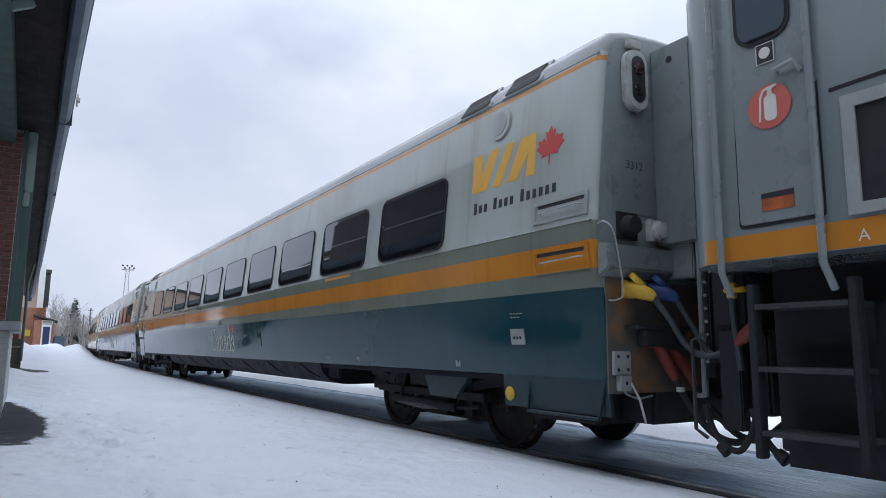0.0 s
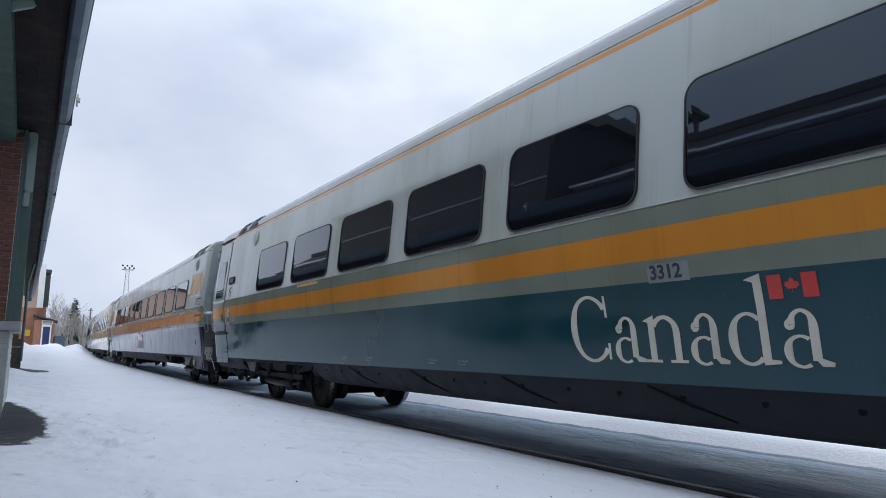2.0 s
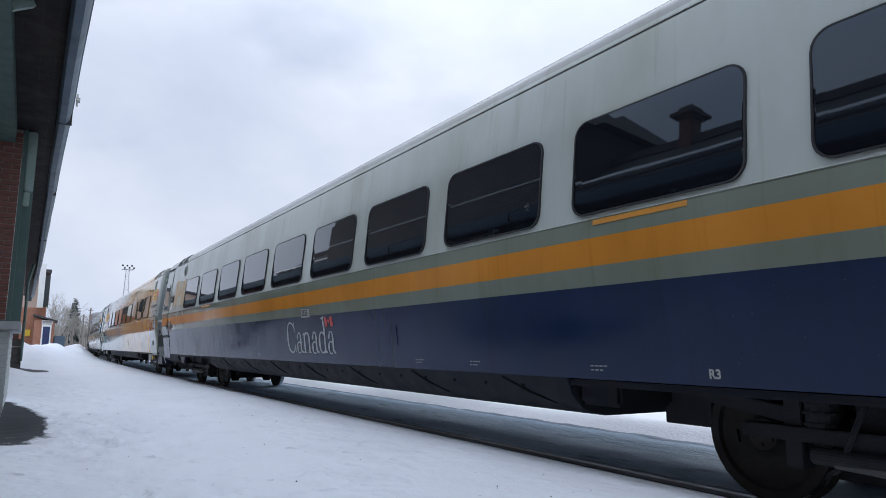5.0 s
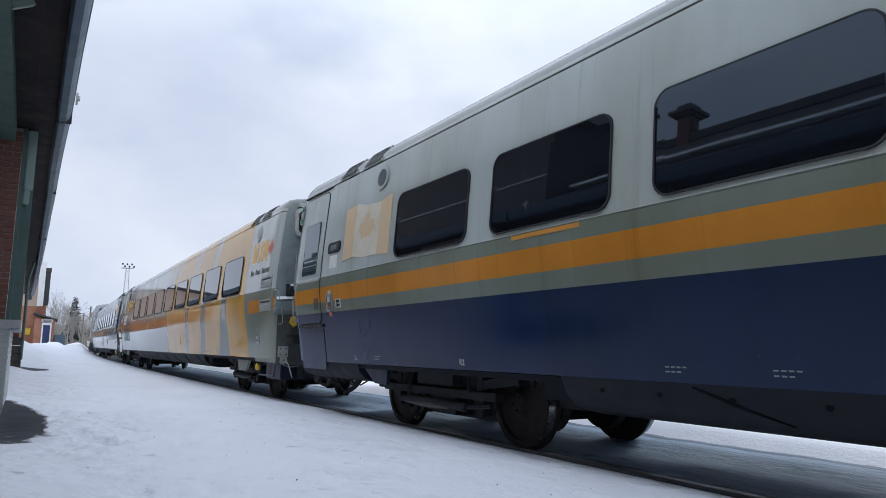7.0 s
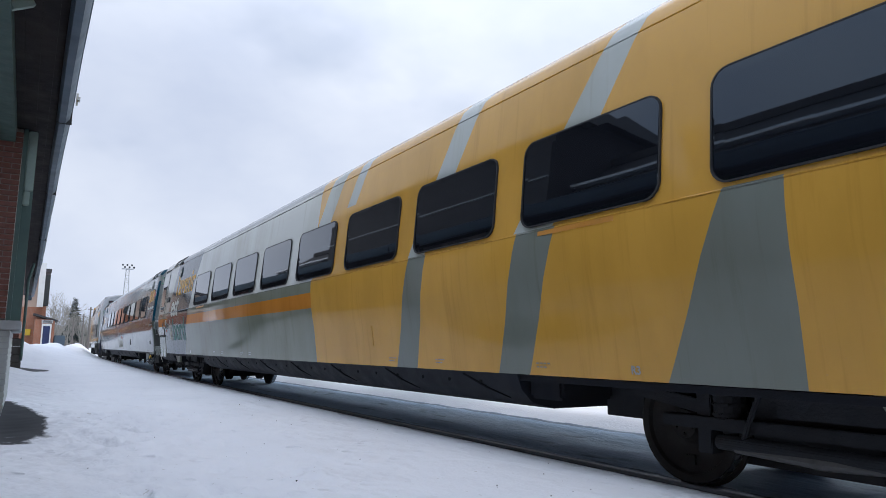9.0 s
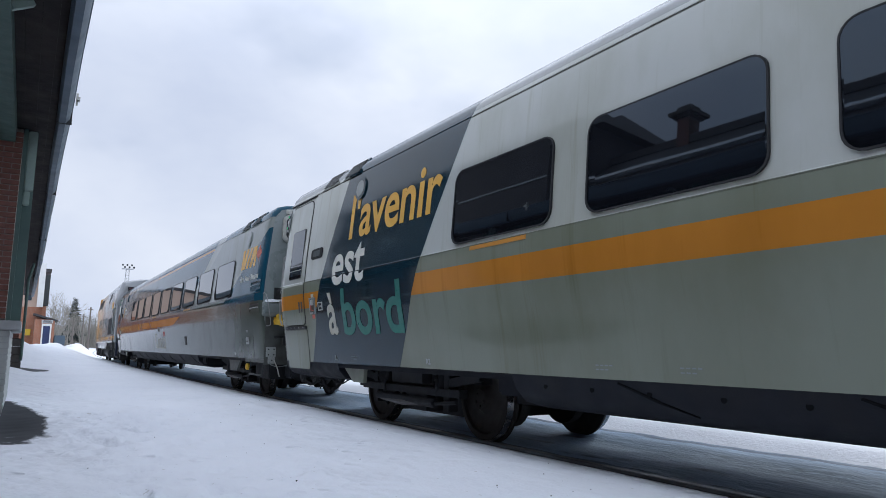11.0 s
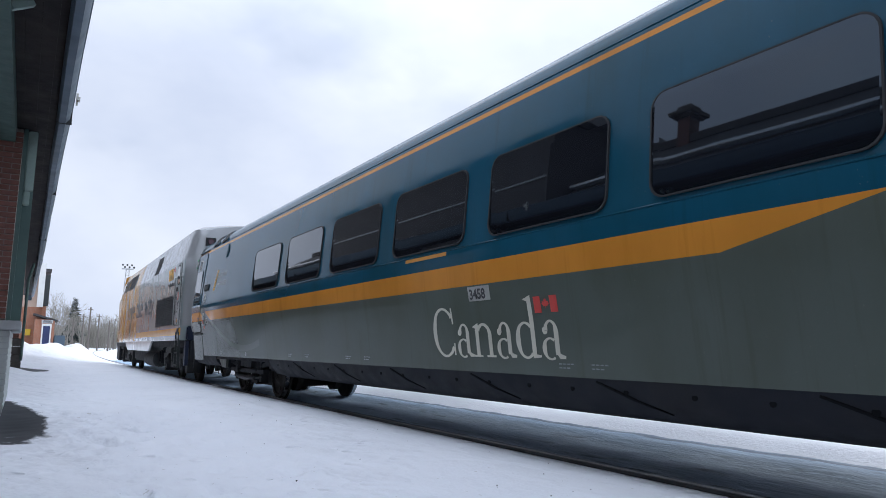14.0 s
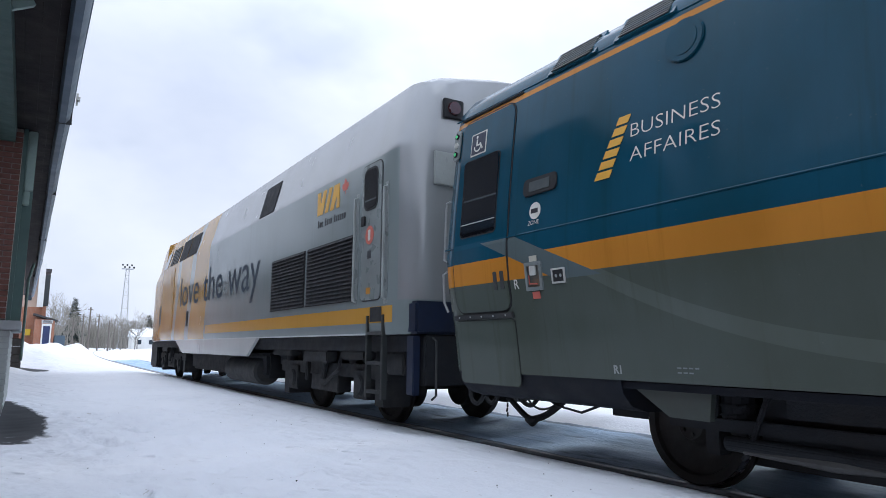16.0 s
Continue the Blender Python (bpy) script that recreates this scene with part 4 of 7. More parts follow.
LOCO_SIDE = [(1.60, 0.8), (1.62, 1.3), (1.62, 3.42), (1.60, 3.52), (1.55, 3.70), (1.47, 4.06), (1.40, 4.27), (1.20, 4.36), (0.6, 4.47), (0.0, 4.50)]
CAR_END, PITCH, SPEED = 25.03, 25.994, 6.30
WHEEL_R, LOCO_R = 0.457, 0.508
AXLES = (2.13, 4.67, 20.06, 22.60)
LOCO_AXLES = (2.05, 4.79, 15.1, 17.84)


def width_at(z, table=SIDE):
    return float(np.interp(z, [b for _, b in table], [a for a, _ in table]))


def on_side(y, z, off=0.0, sgn=-1, table=SIDE):
    return (sgn * (width_at(z, table) + off), y, z)


def side_place(base, table=SIDE, sgn=-1):
    return lambda u, v, d: on_side(u, v, base + d, sgn, table)


def lettering(name, words, y_left, z, size, material, parent, table=SIDE, sgn=-1, squeeze=1.0, off=0.0035, label="", lean=0.0, bold=0.0, fit=0.0, split=False):
    """Flat letters on the vehicle's side, reading towards its front; lean: shear."""
    cu = bpy.data.curves.new("letters", "FONT")
    cu.body, cu.size, cu.resolution_u, cu.offset = words, size, 7 if size > 0.5 else 3, bold
    tmp = bpy.data.objects.new("letters", cu)
    scene.collection.objects.link(tmp)
    me = bpy.data.meshes.new_from_object(tmp.evaluated_get(bpy.context.evaluated_depsgraph_get()))
    bpy.data.objects.remove(tmp)
    if fit:
        xs = [v.co.x for v in me.vertices]
        squeeze = fit / (max(xs) - min(xs))
        for v in me.vertices:
            v.co.x -= min(xs)
    bm = bmesh.new()
    bm.from_mesh(me)
    for level in [b - z for _, b in table]:
        bmesh.ops.bisect_plane(bm, geom=bm.verts[:] + bm.edges[:] + bm.faces[:], plane_co=(0, level, 0), plane_no=(0, 1, 0))
    bm.to_mesh(me)
    bm.free()
    for v in me.vertices:
        yy = y_left + sgn * (v.co.x * squeeze + lean * v.co.y)
        v.co = on_side(yy, z + v.co.y, off, sgn, table)
    me.name = name
    me.materials.clear()
    me.materials.append(material)
    if split:
        return split_letters(me, material, parent, label)
    ob = new(name, me)
    ob.parent = parent
    return tagged(ob, label)


def split_letters(me, material, parent, label):
    """One part for each letter of a word."""
    owner = list(range(len(me.vertices)))

    def root(i):
        while owner[i] != i:
            owner[i] = owner[owner[i]]
            i = owner[i]
        return i

    for e in me.edges:
        a, b = root(e.vertices[0]), root(e.vertices[1])
        owner[a] = b
    groups = {}
    for p in me.polygons:
        groups.setdefault(root(p.vertices[0]), []).append(tuple(p.vertices))
    for faces in groups.values():
        used = sorted({i for f in faces for i in f})
        at = {i: k for k, i in enumerate(used)}
        s = Shape().add([me.vertices[i].co for i in used], [tuple(at[i] for i in f) for f in faces])
        part("letter", s, material, parent, label)
    bpy.data.meshes.remove(me)


def shell(rings, table, drop=1.0):
    """A closed body: rings of (y, width factor, inset, lowest z); drop: how far the inset lowers the roof too."""
    s = Shape()
    n = None
    vs = []
    for y, f, inset, low in rings:
        pts = [(max(w - inset, 0) if w > 0 else 0, max(z, low) - (inset * drop if z > 2.5 else 0)) for w, z in table]
        loop = [(-w * f, y, z) for w, z in pts] + [(w * f, y, z) for w, z in reversed(pts[:-1])]
        n = len(loop)
        vs += loop
    fs = [(i * n + k, i * n + (k + 1) % n, (i + 1) * n + (k + 1) % n, (i + 1) * n + k) for i in range(len(rings) - 1) for k in range(n)]
    fs += [tuple(reversed(range(n))), tuple((len(rings) - 1) * n + k for k in range(n))]
    return s.add(vs, fs)


def wheelset_mesh(r, name):
    s = Shape()
    for sg in (-1, 1):
        prof = [(0.66, r - 0.085), (0.66, r + 0.028), (0.69, r + 0.026), (0.705, r), (0.79, r - 0.008), (0.797, r - 0.02), (0.797, r - 0.075), (0.765, r - 0.09), (0.745, 0.2), (0.77, 0.15), (0.80, 0.13), (0.835, 0.11), (0.835, 0.0)]
        prof = [(sg * a, q) for a, q in prof]
        s.lathe(prof, 0, 0, 0, 36)
        for k in range(5):
            a = 2 * math.pi * k / 5
            s.lathe([(sg * 0.83, 0.014), (sg * 0.85, 0.014), (sg * 0.852, 0.0)], 0, 0.075 * math.cos(a), 0.075 * math.sin(a), 6)
        s.box(sg * 0.765 - 0.012, sg * 0.765 + 0.012, 0.24, 0.31, -0.04, 0.05)
    s.lathe([(-0.68, 0.085), (0.68, 0.085)], 0, 0, 0, 16)
    for x in (-0.42, 0.42):
        s.lathe([(x - 0.06, 0.32), (x + 0.06, 0.32)], 0, 0, 0, 24)
    return s.data(name, M["wheel"], True)


WHEEL_MESH, LOCO_WHEEL_MESH = wheelset_mesh(WHEEL_R, "wheelset"), wheelset_mesh(LOCO_R, "wheelset")
TREADS = []
for _sg in (-1, 1):
    _t = Shape()
    _n = 36
    _ring = [[(_sg * a, r * math.cos(2 * math.pi * k / _n), r * math.sin(2 * math.pi * k / _n)) for k in range(_n)] for a, r in ((0.706, WHEEL_R + 0.003), (0.788, WHEEL_R - 0.004))]
    _t.add(_ring[0] + _ring[1], [(k, (k + 1) % _n, _n + (k + 1) % _n, _n + k) for k in range(_n)])
    TREADS.append(_t.data("tread", M["tread"], True))


def bogie_mesh(a0, a1):
    """Frame, springs, dampers and brakes of one bogie; a0, a1: its axles."""
    c, s = (a0 + a1) / 2, Shape()
    for sg in (-1, 1):
        s.box(sg * 1.10, sg * 0.98, a0 + 0.02, a1 - 0.02, 0.47, 0.56)
        s.box(sg * 1.06, sg * 0.93, a0 + 0.30, a0 + 0.42, 0.30, 0.8)
        s.box(sg * 1.06, sg * 0.93, a1 - 0.42, a1 - 0.30, 0.30, 0.8)
        s.box(sg * 1.0, sg * 0.6, c - 0.55, c + 0.55, 0.52, 0.90)
        s.box(sg * 1.14, sg * 1.0, c - 0.5, c + 0.3, 0.60, 0.78)
        s.tube([(sg * 1.09, a0 + 0.55, 0.38), (sg * 1.09, a1 - 0.5, 0.40)], 0.055, 10)
        s.tube([(sg * 1.09, a0 + 0.55, 0.38), (sg * 1.09, a0 + 0.1, 0.42)], 0.025, 8)
        for yy in (c - 0.75, c + 0.75):
            s.tube([(sg * 0.98, yy, 0.55), (sg * 0.98, yy, 0.85)], 0.11, 12)
            for k in range(4):
                s.lathe([(-0.012, 0.125), (0.012, 0.125)], sg * 0.98, yy, 0.58 + 0.07 * k, 12, "z")
        s.box(sg * 0.9, sg * 0.55, c - 0.2, c + 0.25, 0.24, 0.5)
        s.block((sg * 1.02, a0 - 0.3, 0.72), (sg * 1.02, a0 + 0.35, 0.62), 0.07, 0.10)
        s.block((sg * 1.02, a1 + 0.3, 0.72), (sg * 1.02, a1 - 0.35, 0.62), 0.07, 0.10)
        s.tube([(sg * 1.12, c + 0.42, 0.75), (sg * 1.14, c + 0.5, 0.55), (sg * 1.08, c + 0.62, 0.34), (sg * 0.95, c + 0.75, 0.28)], 0.022, 6)
        s.tube([(sg * 1.10, a0 + 0.5, 0.8), (sg * 1.13, a0 + 0.46, 0.6), (sg * 1.05, a0 + 0.6, 0.4)], 0.016, 6)
    s.box(-0.9, 0.9, a0 - 0.12, a0 + 0.12, 0.62, 0.82)
    s.box(-0.66, 0.66, a0 + 0.35, a1 - 0.35, 0.20, 0.60)
    s.box(-0.70, 0.70, a1 + 0.5, a1 + 0.95, 0.44, 0.80)
    s.box(-0.70, 0.70, a0 - 0.95, a0 - 0.5, 0.44, 0.80)
    s.box(-0.9, 0.9, a1 - 0.12, a1 + 0.12, 0.62, 0.82)
    return s


LOGO = ([(0.0, 1.0), (0.144, 1.0), (0.155, 0.40), (0.285, 1.0), (0.43, 1.0), (0.255, 0.0), (0.005, 0.0)],
        [(0.548, 1.0), (0.682, 1.0), (0.49, 0.0), (0.345, 0.0)],
        [(0.775, 1.0), (0.99, 1.0), (1.0, 0.0), (0.877, 0.0), (0.884, 0.55), (0.738, 0.0), (0.585, 0.0)])


def via_bars(parent, y0, y1, z0, z1, material, place=None):
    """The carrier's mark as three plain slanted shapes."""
    for shape in LOGO:
        o = [(y1 - u * (y1 - y0), z0 + v * (z1 - z0)) for u, v in shape]
        if place:
            part("logo_bar", Shape().plate(o, place, 0.004), material, parent)
        else:
            part("logo_bar", subdivided(o, 0.0012, 0.0012, material), material, parent)


def leaf(parent, yc, zc, r, material, table=SIDE, sgn=-1):
    """A red leaf emblem."""
    half = [(0, 1.0), (0.16, 0.70), (0.34, 0.78), (0.26, 0.33), (0.46, 0.52), (0.55, 0.40), (0.85, 0.42), (0.76, 0.18), (0.95, 0.06), (0.52, -0.28), (0.56, -0.42), (0.05, -0.34), (0.035, -0.85)]
    out = [(yc + u * r, zc + v * r) for u, v in half] + [(yc - u * r, zc + v * r) for u, v in reversed(half[1:])]
    part("leaf_emblem", Shape().plate(out, side_place(0.003, table, sgn), 0.0015), material, parent, "red leaf emblem")


def bars(parent, y0, y1, z0, z1, material, words=(3, 4, 6), table=SIDE, sgn=-1):
    """A line of lettering that is not spelled out: one plain bar for each character, the first of a word taller."""
    w, at = (y1 - y0) / (sum(words) + (len(words) - 1) * 0.8), y1
    for count in words:
        for k in range(count):
            top = z1 + (z1 - z0) * 0.4 if k == 0 else z1
            a, b = at - w * 0.22, at - w * 0.78
            part("label_bar", Shape().plate([(a, z0), (b, z0), (b, top), (a, top)], side_place(0.002, table, sgn), 0.002), material, parent)
            at -= w
        at -= w * 0.8


def small_print(parent, y, z, material, w=0.16):
    """Two lines of stencilled print too small to read."""
    for k in range(2):
        a, zz = y, z - 0.032 * k
        while a > y - w * (1 - 0.15 * k):
            part("label_bar", Shape().plate([(a, zz), (a - 0.034, zz), (a - 0.034, zz + 0.010), (a, zz + 0.010)], side_place(0.002), 0.0015), material, parent)
            a -= 0.048


def window_pair():
    """Meshes of one passenger window: rubber gasket and dark pane."""
    out, inn = rounded(-0.778, 0.778, 2.075, 2.87, 0.13), rounded(-0.765, 0.765, 2.088, 2.857, 0.12)
    g = Shape()
    n = len(out)
    p0, p1 = side_place(0.001), side_place(0.021)
    vs = [p0(u, v, 0) for u, v in out] + [p1(u, v, 0) for u, v in out] + [p1(u, v, 0) for u, v in inn] + [p0(u, v, 0) for u, v in inn]
    g.add(vs, [(a * n + k, a * n + (k + 1) % n, (a + 1) * n + (k + 1) % n, (a + 1) * n + k) for a in range(3) for k in range(n)])
    # the panes lean a little less than the body side
    pane = Shape().plate(inn, lambda u, v, d: on_side(u, v, 0.002 + d + 0.018 * (v - 2.1)), 0.004)
    return g.data("gasket", M["rubber"]), pane.data("pane", M["window"])


GASKET, PANE = window_pair()
WINDOWS = [2.991 + 1.967 * k for k in range(10)]


def roof_louvre(parent, y0, y1, material):
    def lay(u, v, d):
        # v runs up the shoulder of the roof
        w, z = 1.437 - 0.16 * v, 3.46 + 0.23 * v
        return (-(w + d * 0.5), u, z + d * 0.25)
    part("louvre_hood", Shape().plate(rounded(y0 - 0.06, y1 + 0.06, -0.05, 1.05, 0.04), lay, 0.03), material, parent, bevel=0.008)
    s = Shape()
    n = 7
    for k in range(n):
        v = 0.06 + 0.9 * k / n
        s.plate([(y0, v), (y1, v), (y1, v + 0.07), (y0, v + 0.07)], lambda u, q, d: lay(u, q, 0.035 + d), 0.018)
    part("louvre", s, M["louvre"], parent, "dark roof louvre")


def grab_recess(parent, y0, y1, z0, z1, material):
    fr = Shape()
    t = 0.03
    for a, b, c, d in ((y0, y1, z0, z0 + t), (y0, y1, z1 - t, z1), (y0, y0 + t, z0 + t, z1 - t), (y1 - t, y1, z0 + t, z1 - t)):
        fr.plate([(a, c), (b, c), (b, d), (a, d)], side_place(0.001), 0.012)
    h = part("hatch_frame", fr, material, parent, "riveted hatch frame")
    part("hatch_back", Shape().plate([(y0 + t, z0 + t), (y1 - t, z0 + t), (y1 - t, z1 - t), (y0 + t, z1 - t)], side_place(0.001), 0.003), material, h)
    # flush dark strip drawn as the shade under the recess's upper edge
    part("slot", Shape().plate([(y0 + t + 0.02, z1 - t - 0.03), (y1 - t - 0.02, z1 - t - 0.03), (y1 - t - 0.02, z1 - t), (y0 + t + 0.02, z1 - t)], side_place(0.003), 0.002), M["steel_grime"], h)
    zc = (z0 + z1) / 2
    part("handle", Shape().tube([on_side(y0 + 0.07, zc, 0.005), on_side(y0 + 0.09, zc, 0.04), on_side(y1 - 0.12, zc - 0.01, 0.04), on_side(y1 - 0.09, zc - 0.02, 0.005)], 0.007, 8), M["chrome"], h, "bright grab handle", True)


def hose(parent, pts, r, material, name="hose", label="", n=8):
    """A hose through the points, rounded."""
    p = [Vector(q) for q in pts]
    out = []
    for i in range(len(p) - 1):
        a, b, c, d = p[max(i - 1, 0)], p[i], p[i + 1], p[min(i + 2, len(p) - 1)]
        for k in range(6):
            f = k / 6
            out.append(0.5 * ((2 * b) + (c - a) * f + (2 * a - 5 * b + 4 * c - d) * f * f + (3 * b - a - 3 * c + d) * f ** 3))
    out.append(p[-1])
    part(name, Shape().tube(out, r, n), material, parent, label, True)


def build_end(car, plugs, number, snow):
    """The leading end of a carriage: lamps, sockets, shelf, plugs, hoses and gangway."""
    for x in (-0.86, 0.80):
        part("gangway_post", Shape().box(x, x + 0.06, -0.40, 0.0, 1.88, 3.58), M["grey_end"], car, "grey steel gangway post", bevel=0.012)
        part("gangway_foot", Shape().box(x + 0.010, x + 0.050, -0.40, -0.36, 0.68, 1.879), M["grey_end"], car, "thin grey gangway foot", bevel=0.006)
    part("gangway_header", Shape().box(-0.798, 0.798, -0.40, 0.0, 3.5, 3.58), M["grey_end"], car, "grey steel gangway header", bevel=0.012)
    part("gangway_door", Shape().box(-0.798, 0.798, -0.3, -0.002, 1.60, 3.498), M["grey_end"], car, "", bevel=0.012)
    part("gangway_sill", Shape().box(-0.40, 0.40, -0.42, -0.02, 0.95, 1.59), M["steel_black"], car, "black gangway sill", bevel=0.012)
    for k in range(4):
        y, e = -0.44 - 0.05 * k, 0.03 * (k % 2)
        part("bellows_fold", Shape().box(-0.82 + e, 0.82 - e, y, y + 0.045, 1.0, 3.52), M["rubber"], car, "black rubber gangway bellows fold", bevel=0.012)
    s = Shape()
    for k in range(26):
        s.lathe([(0, 0.016), (-0.02, 0.012), (-0.022, 0)], -0.83, -0.41, 0.95 + 0.1 * k, 6, "y")
    tagged(part("bolt_row", s, M["grey_end"], car), kind="stuff")
    lam = part("marker_lamp", Shape().plate(rounded(-1.225, -0.965, 2.99, 3.52, 0.125), lambda u, v, d: (u, -d, v), 0.07), M["grey_socket"], car, "oval grey marker lamp housing", True, 0.01)
    part("lamp_bezel", Shape().plate(rounded(-1.165, -1.015, 3.06, 3.46, 0.074), lambda u, v, d: (u, -0.072 - d, v), 0.006), M["black_paint"], lam)
    part("lens", Shape().lathe([(0, 0.055), (-0.014, 0.05), (-0.02, 0.0)], -1.09, -0.078, 3.35, 20, "y"), M["lamp_red"], lam, "red lens")
    part("lens", Shape().lathe([(0, 0.055), (-0.014, 0.05), (-0.02, 0.0)], -1.09, -0.078, 3.17, 20, "y"), M["lamp_dark"], lam, "dark lens")
    part("lamp_hood", Shape().box(-1.17, -1.01, -0.05, -0.001, 3.54, 3.62), M["grey_socket"], car, bevel=0.008)
    part("hatch", Shape().box(-1.36, -0.88, -0.012, -0.001, 2.12, 2.46), M["grey_end"], car, bevel=0.004)
    # shelf with the two sockets
    sh = part("shelf", Shape().add([(-1.55, 0, 1.58), (-0.60, 0, 1.58), (-0.60, 0, 1.86), (-1.55, 0, 1.86), (-1.53, -0.11, 1.65), (-0.60, -0.11, 1.65), (-0.60, -0.11, 1.83), (-1.53, -0.11, 1.83)], [(0, 1, 5, 4), (4, 5, 6, 7), (7, 6, 2, 3), (0, 4, 7, 3), (1, 2, 6, 5), (0, 3, 2, 1)]), M["grey_end"], car, "grey shelf", bevel=0.015)
    if snow:
        part("snow", Shape().add([(-1.5, -0.005, 1.89), (-1.2, -0.005, 1.92), (-0.9, -0.005, 1.89), (-0.64, -0.005, 1.91), (-1.5, -0.11, 1.835), (-1.2, -0.118, 1.86), (-0.9, -0.112, 1.84), (-0.64, -0.115, 1.855), (-1.5, -0.005, 1.83), (-0.64, -0.005, 1.83)], [(0, 4, 5, 1), (1, 5, 6, 2), (2, 6, 7, 3), (0, 8, 4), (3, 7, 9)]), M["snow_cap"], sh, "caked snow", True)
    part("socket", Shape().lathe([(0, 0.09), (-0.05, 0.09), (-0.07, 0.075), (-0.11, 0.07), (-0.115, 0.0)], -1.22, 0, 2.01, 16, "y").box(-1.33, -1.12, -0.03, 0, 1.90, 2.12), M["rubber"], car, "black socket", True)
    part("socket", Shape().lathe([(0, 0.085), (-0.07, 0.085), (-0.085, 0.075), (-0.11, 0.075), (-0.115, 0.0)], -0.90, 0, 2.0, 8, "y").box(-1.0, -0.8, -0.05, 0, 1.91, 2.09), M["grey_socket"], car, "pale grey socket", False, 0.008)
    if snow and not plugs:
        for x in (-1.22, -0.90):
            part("snow", Shape().tube([(x - 0.03, -0.02, 2.098), (x, -0.06, 2.106), (x + 0.03, -0.10, 2.095)], [0.02, 0.028, 0.014], 8), M["snow_cap"], sh, "snow on the socket", True)
    part("hole", Shape().lathe([(0, 0.03), (-0.004, 0.03)], -0.8605, -0.2, 3.44, 14), M["rubber"], car)
    part("end_panel", Shape().box(-1.47, -0.36, -0.015, -0.001, 0.70, 1.575), M["rust_end"] if plugs and not snow else M["end_grime"], car, "stained lower end panel")
    part("ledge", Shape().box(-1.30, -0.66, -0.16, -0.016, 1.19, 1.22).box(-1.16, -0.70, -0.12, -0.016, 1.06, 1.19), M["steel_grime"], car, "grimy ledge over the couplings", bevel=0.008)
    hose(car, [(-1.54, -0.01, 2.00), (-1.53, -0.07, 2.01), (-1.50, -0.13, 1.94), (-1.45, -0.14, 1.70), (-1.41, -0.13, 1.46), (-1.42, -0.07, 1.41), (-1.45, -0.015, 1.41)], 0.007, M["chrome"], "handrail", "thin bright handrail")
    if plugs:
        for x, m, lid in ((-1.24, M["yellow_plug"], "yellow"), (-0.98, M["blue_plug"], "blue")):
            plug = part("plug", Shape().tube([(x - 0.02, -0.02, 1.50), (x - 0.01, -0.12, 1.49), (x + 0.04, -0.20, 1.45), (x + 0.06, -0.23, 1.42)], [0.07, 0.066, 0.05, 0.034], 14).box(x - 0.08, x + 0.06, -0.05, -0.016, 1.43, 1.57), m, car, lid + " jumper plug", True, 0.006)
            part("plug_lid", Shape().tube([(x + 0.0, -0.10, 1.555), (x + 0.015, -0.125, 1.585)], [0.078, 0.072], 18), m, plug, lid + " hinged lid", True)
        hose(car, [(-1.18, -0.22, 1.43), (-1.10, -0.30, 1.26), (-1.03, -0.38, 1.07), (-0.96, -0.50, 0.99), (-0.90, -0.62, 1.04), (-0.86, -0.70, 1.22)], 0.024, M["hose"], label="grey jumper cable")
        hose(car, [(-0.92, -0.22, 1.42), (-0.86, -0.31, 1.22), (-0.84, -0.42, 1.03), (-0.82, -0.55, 0.99), (-0.80, -0.66, 1.10)], 0.022, M["hose"], label="grey jumper cable")
    else:
        cap = part("plug_cap", Shape().lathe([(0, 0.085), (-0.05, 0.085), (-0.065, 0.07), (-0.07, 0)], -1.16, -0.02, 1.46, 18, "y"), M["yellow_plug"], car, "round yellow plug cap", True)
        for k in range(6):
            a = radians(60 * k + 15)
            part("lug", Shape().box(-0.016, 0.016, -0.05, -0.01, -0.02, 0.02), M["yellow_plug"], cap).location = (-1.16 + 0.088 * math.cos(a), -0.02, 1.46 + 0.088 * math.sin(a))
        part("plug_cap", Shape().lathe([(0, 0.09), (-0.05, 0.09), (-0.065, 0.07), (-0.07, 0)], -0.85, -0.02, 1.44, 18, "y"), M["blue_plug"], car, "round blue plug cap", True)
    for (x, z), (x1, z1) in (((-1.00, 1.03), (-0.92, 0.85)), ((-0.82, 0.99), (-0.68, 0.80))):
        part("coupling", Shape().tube([(x, -0.06, z + 0.03), (x + 0.01, -0.10, z), (x1, -0.16, z1), (x1 + 0.01, -0.17, z1 - 0.05)], [0.035, 0.046, 0.046, 0.03], 12), M["red_hose"], car, "red air coupling", True)
        hose(car, [(x1 + 0.01, -0.17, z1 - 0.04), (x1 + 0.08, -0.26, 0.58), (x1 + 0.14, -0.42, 0.40), (x1 + 0.2, -0.58, 0.37), (x1 + 0.26, -0.74, 0.50)], 0.027, M["rubber"], label="black air hose")
        part("clamp", Shape().lathe([(-0.018, 0.034), (0.018, 0.034)], x1 + 0.03, -0.20, z1 - 0.12, 10, "z"), M["grey_socket"], car, "bright hose clamp")
    br = part("bracket", Shape().box(-1.44, -1.26, -0.05, -0.016, 0.84, 1.02).box(-1.40, -1.28, -0.07, -0.016, 0.72, 0.838), M["grey_light"], car, "perforated grey bracket", bevel=0.006)
    for a, b in ((-1.40, 0.88), (-1.30, 0.88), (-1.40, 0.98), (-1.30, 0.98), (-1.34, 0.78)):
        part("bolt_hole", Shape().lathe([(0, 0.013), (-0.004, 0.013)], a, -0.051 if b > 0.84 else -0.071, b, 10, "y"), M["rubber"], br)
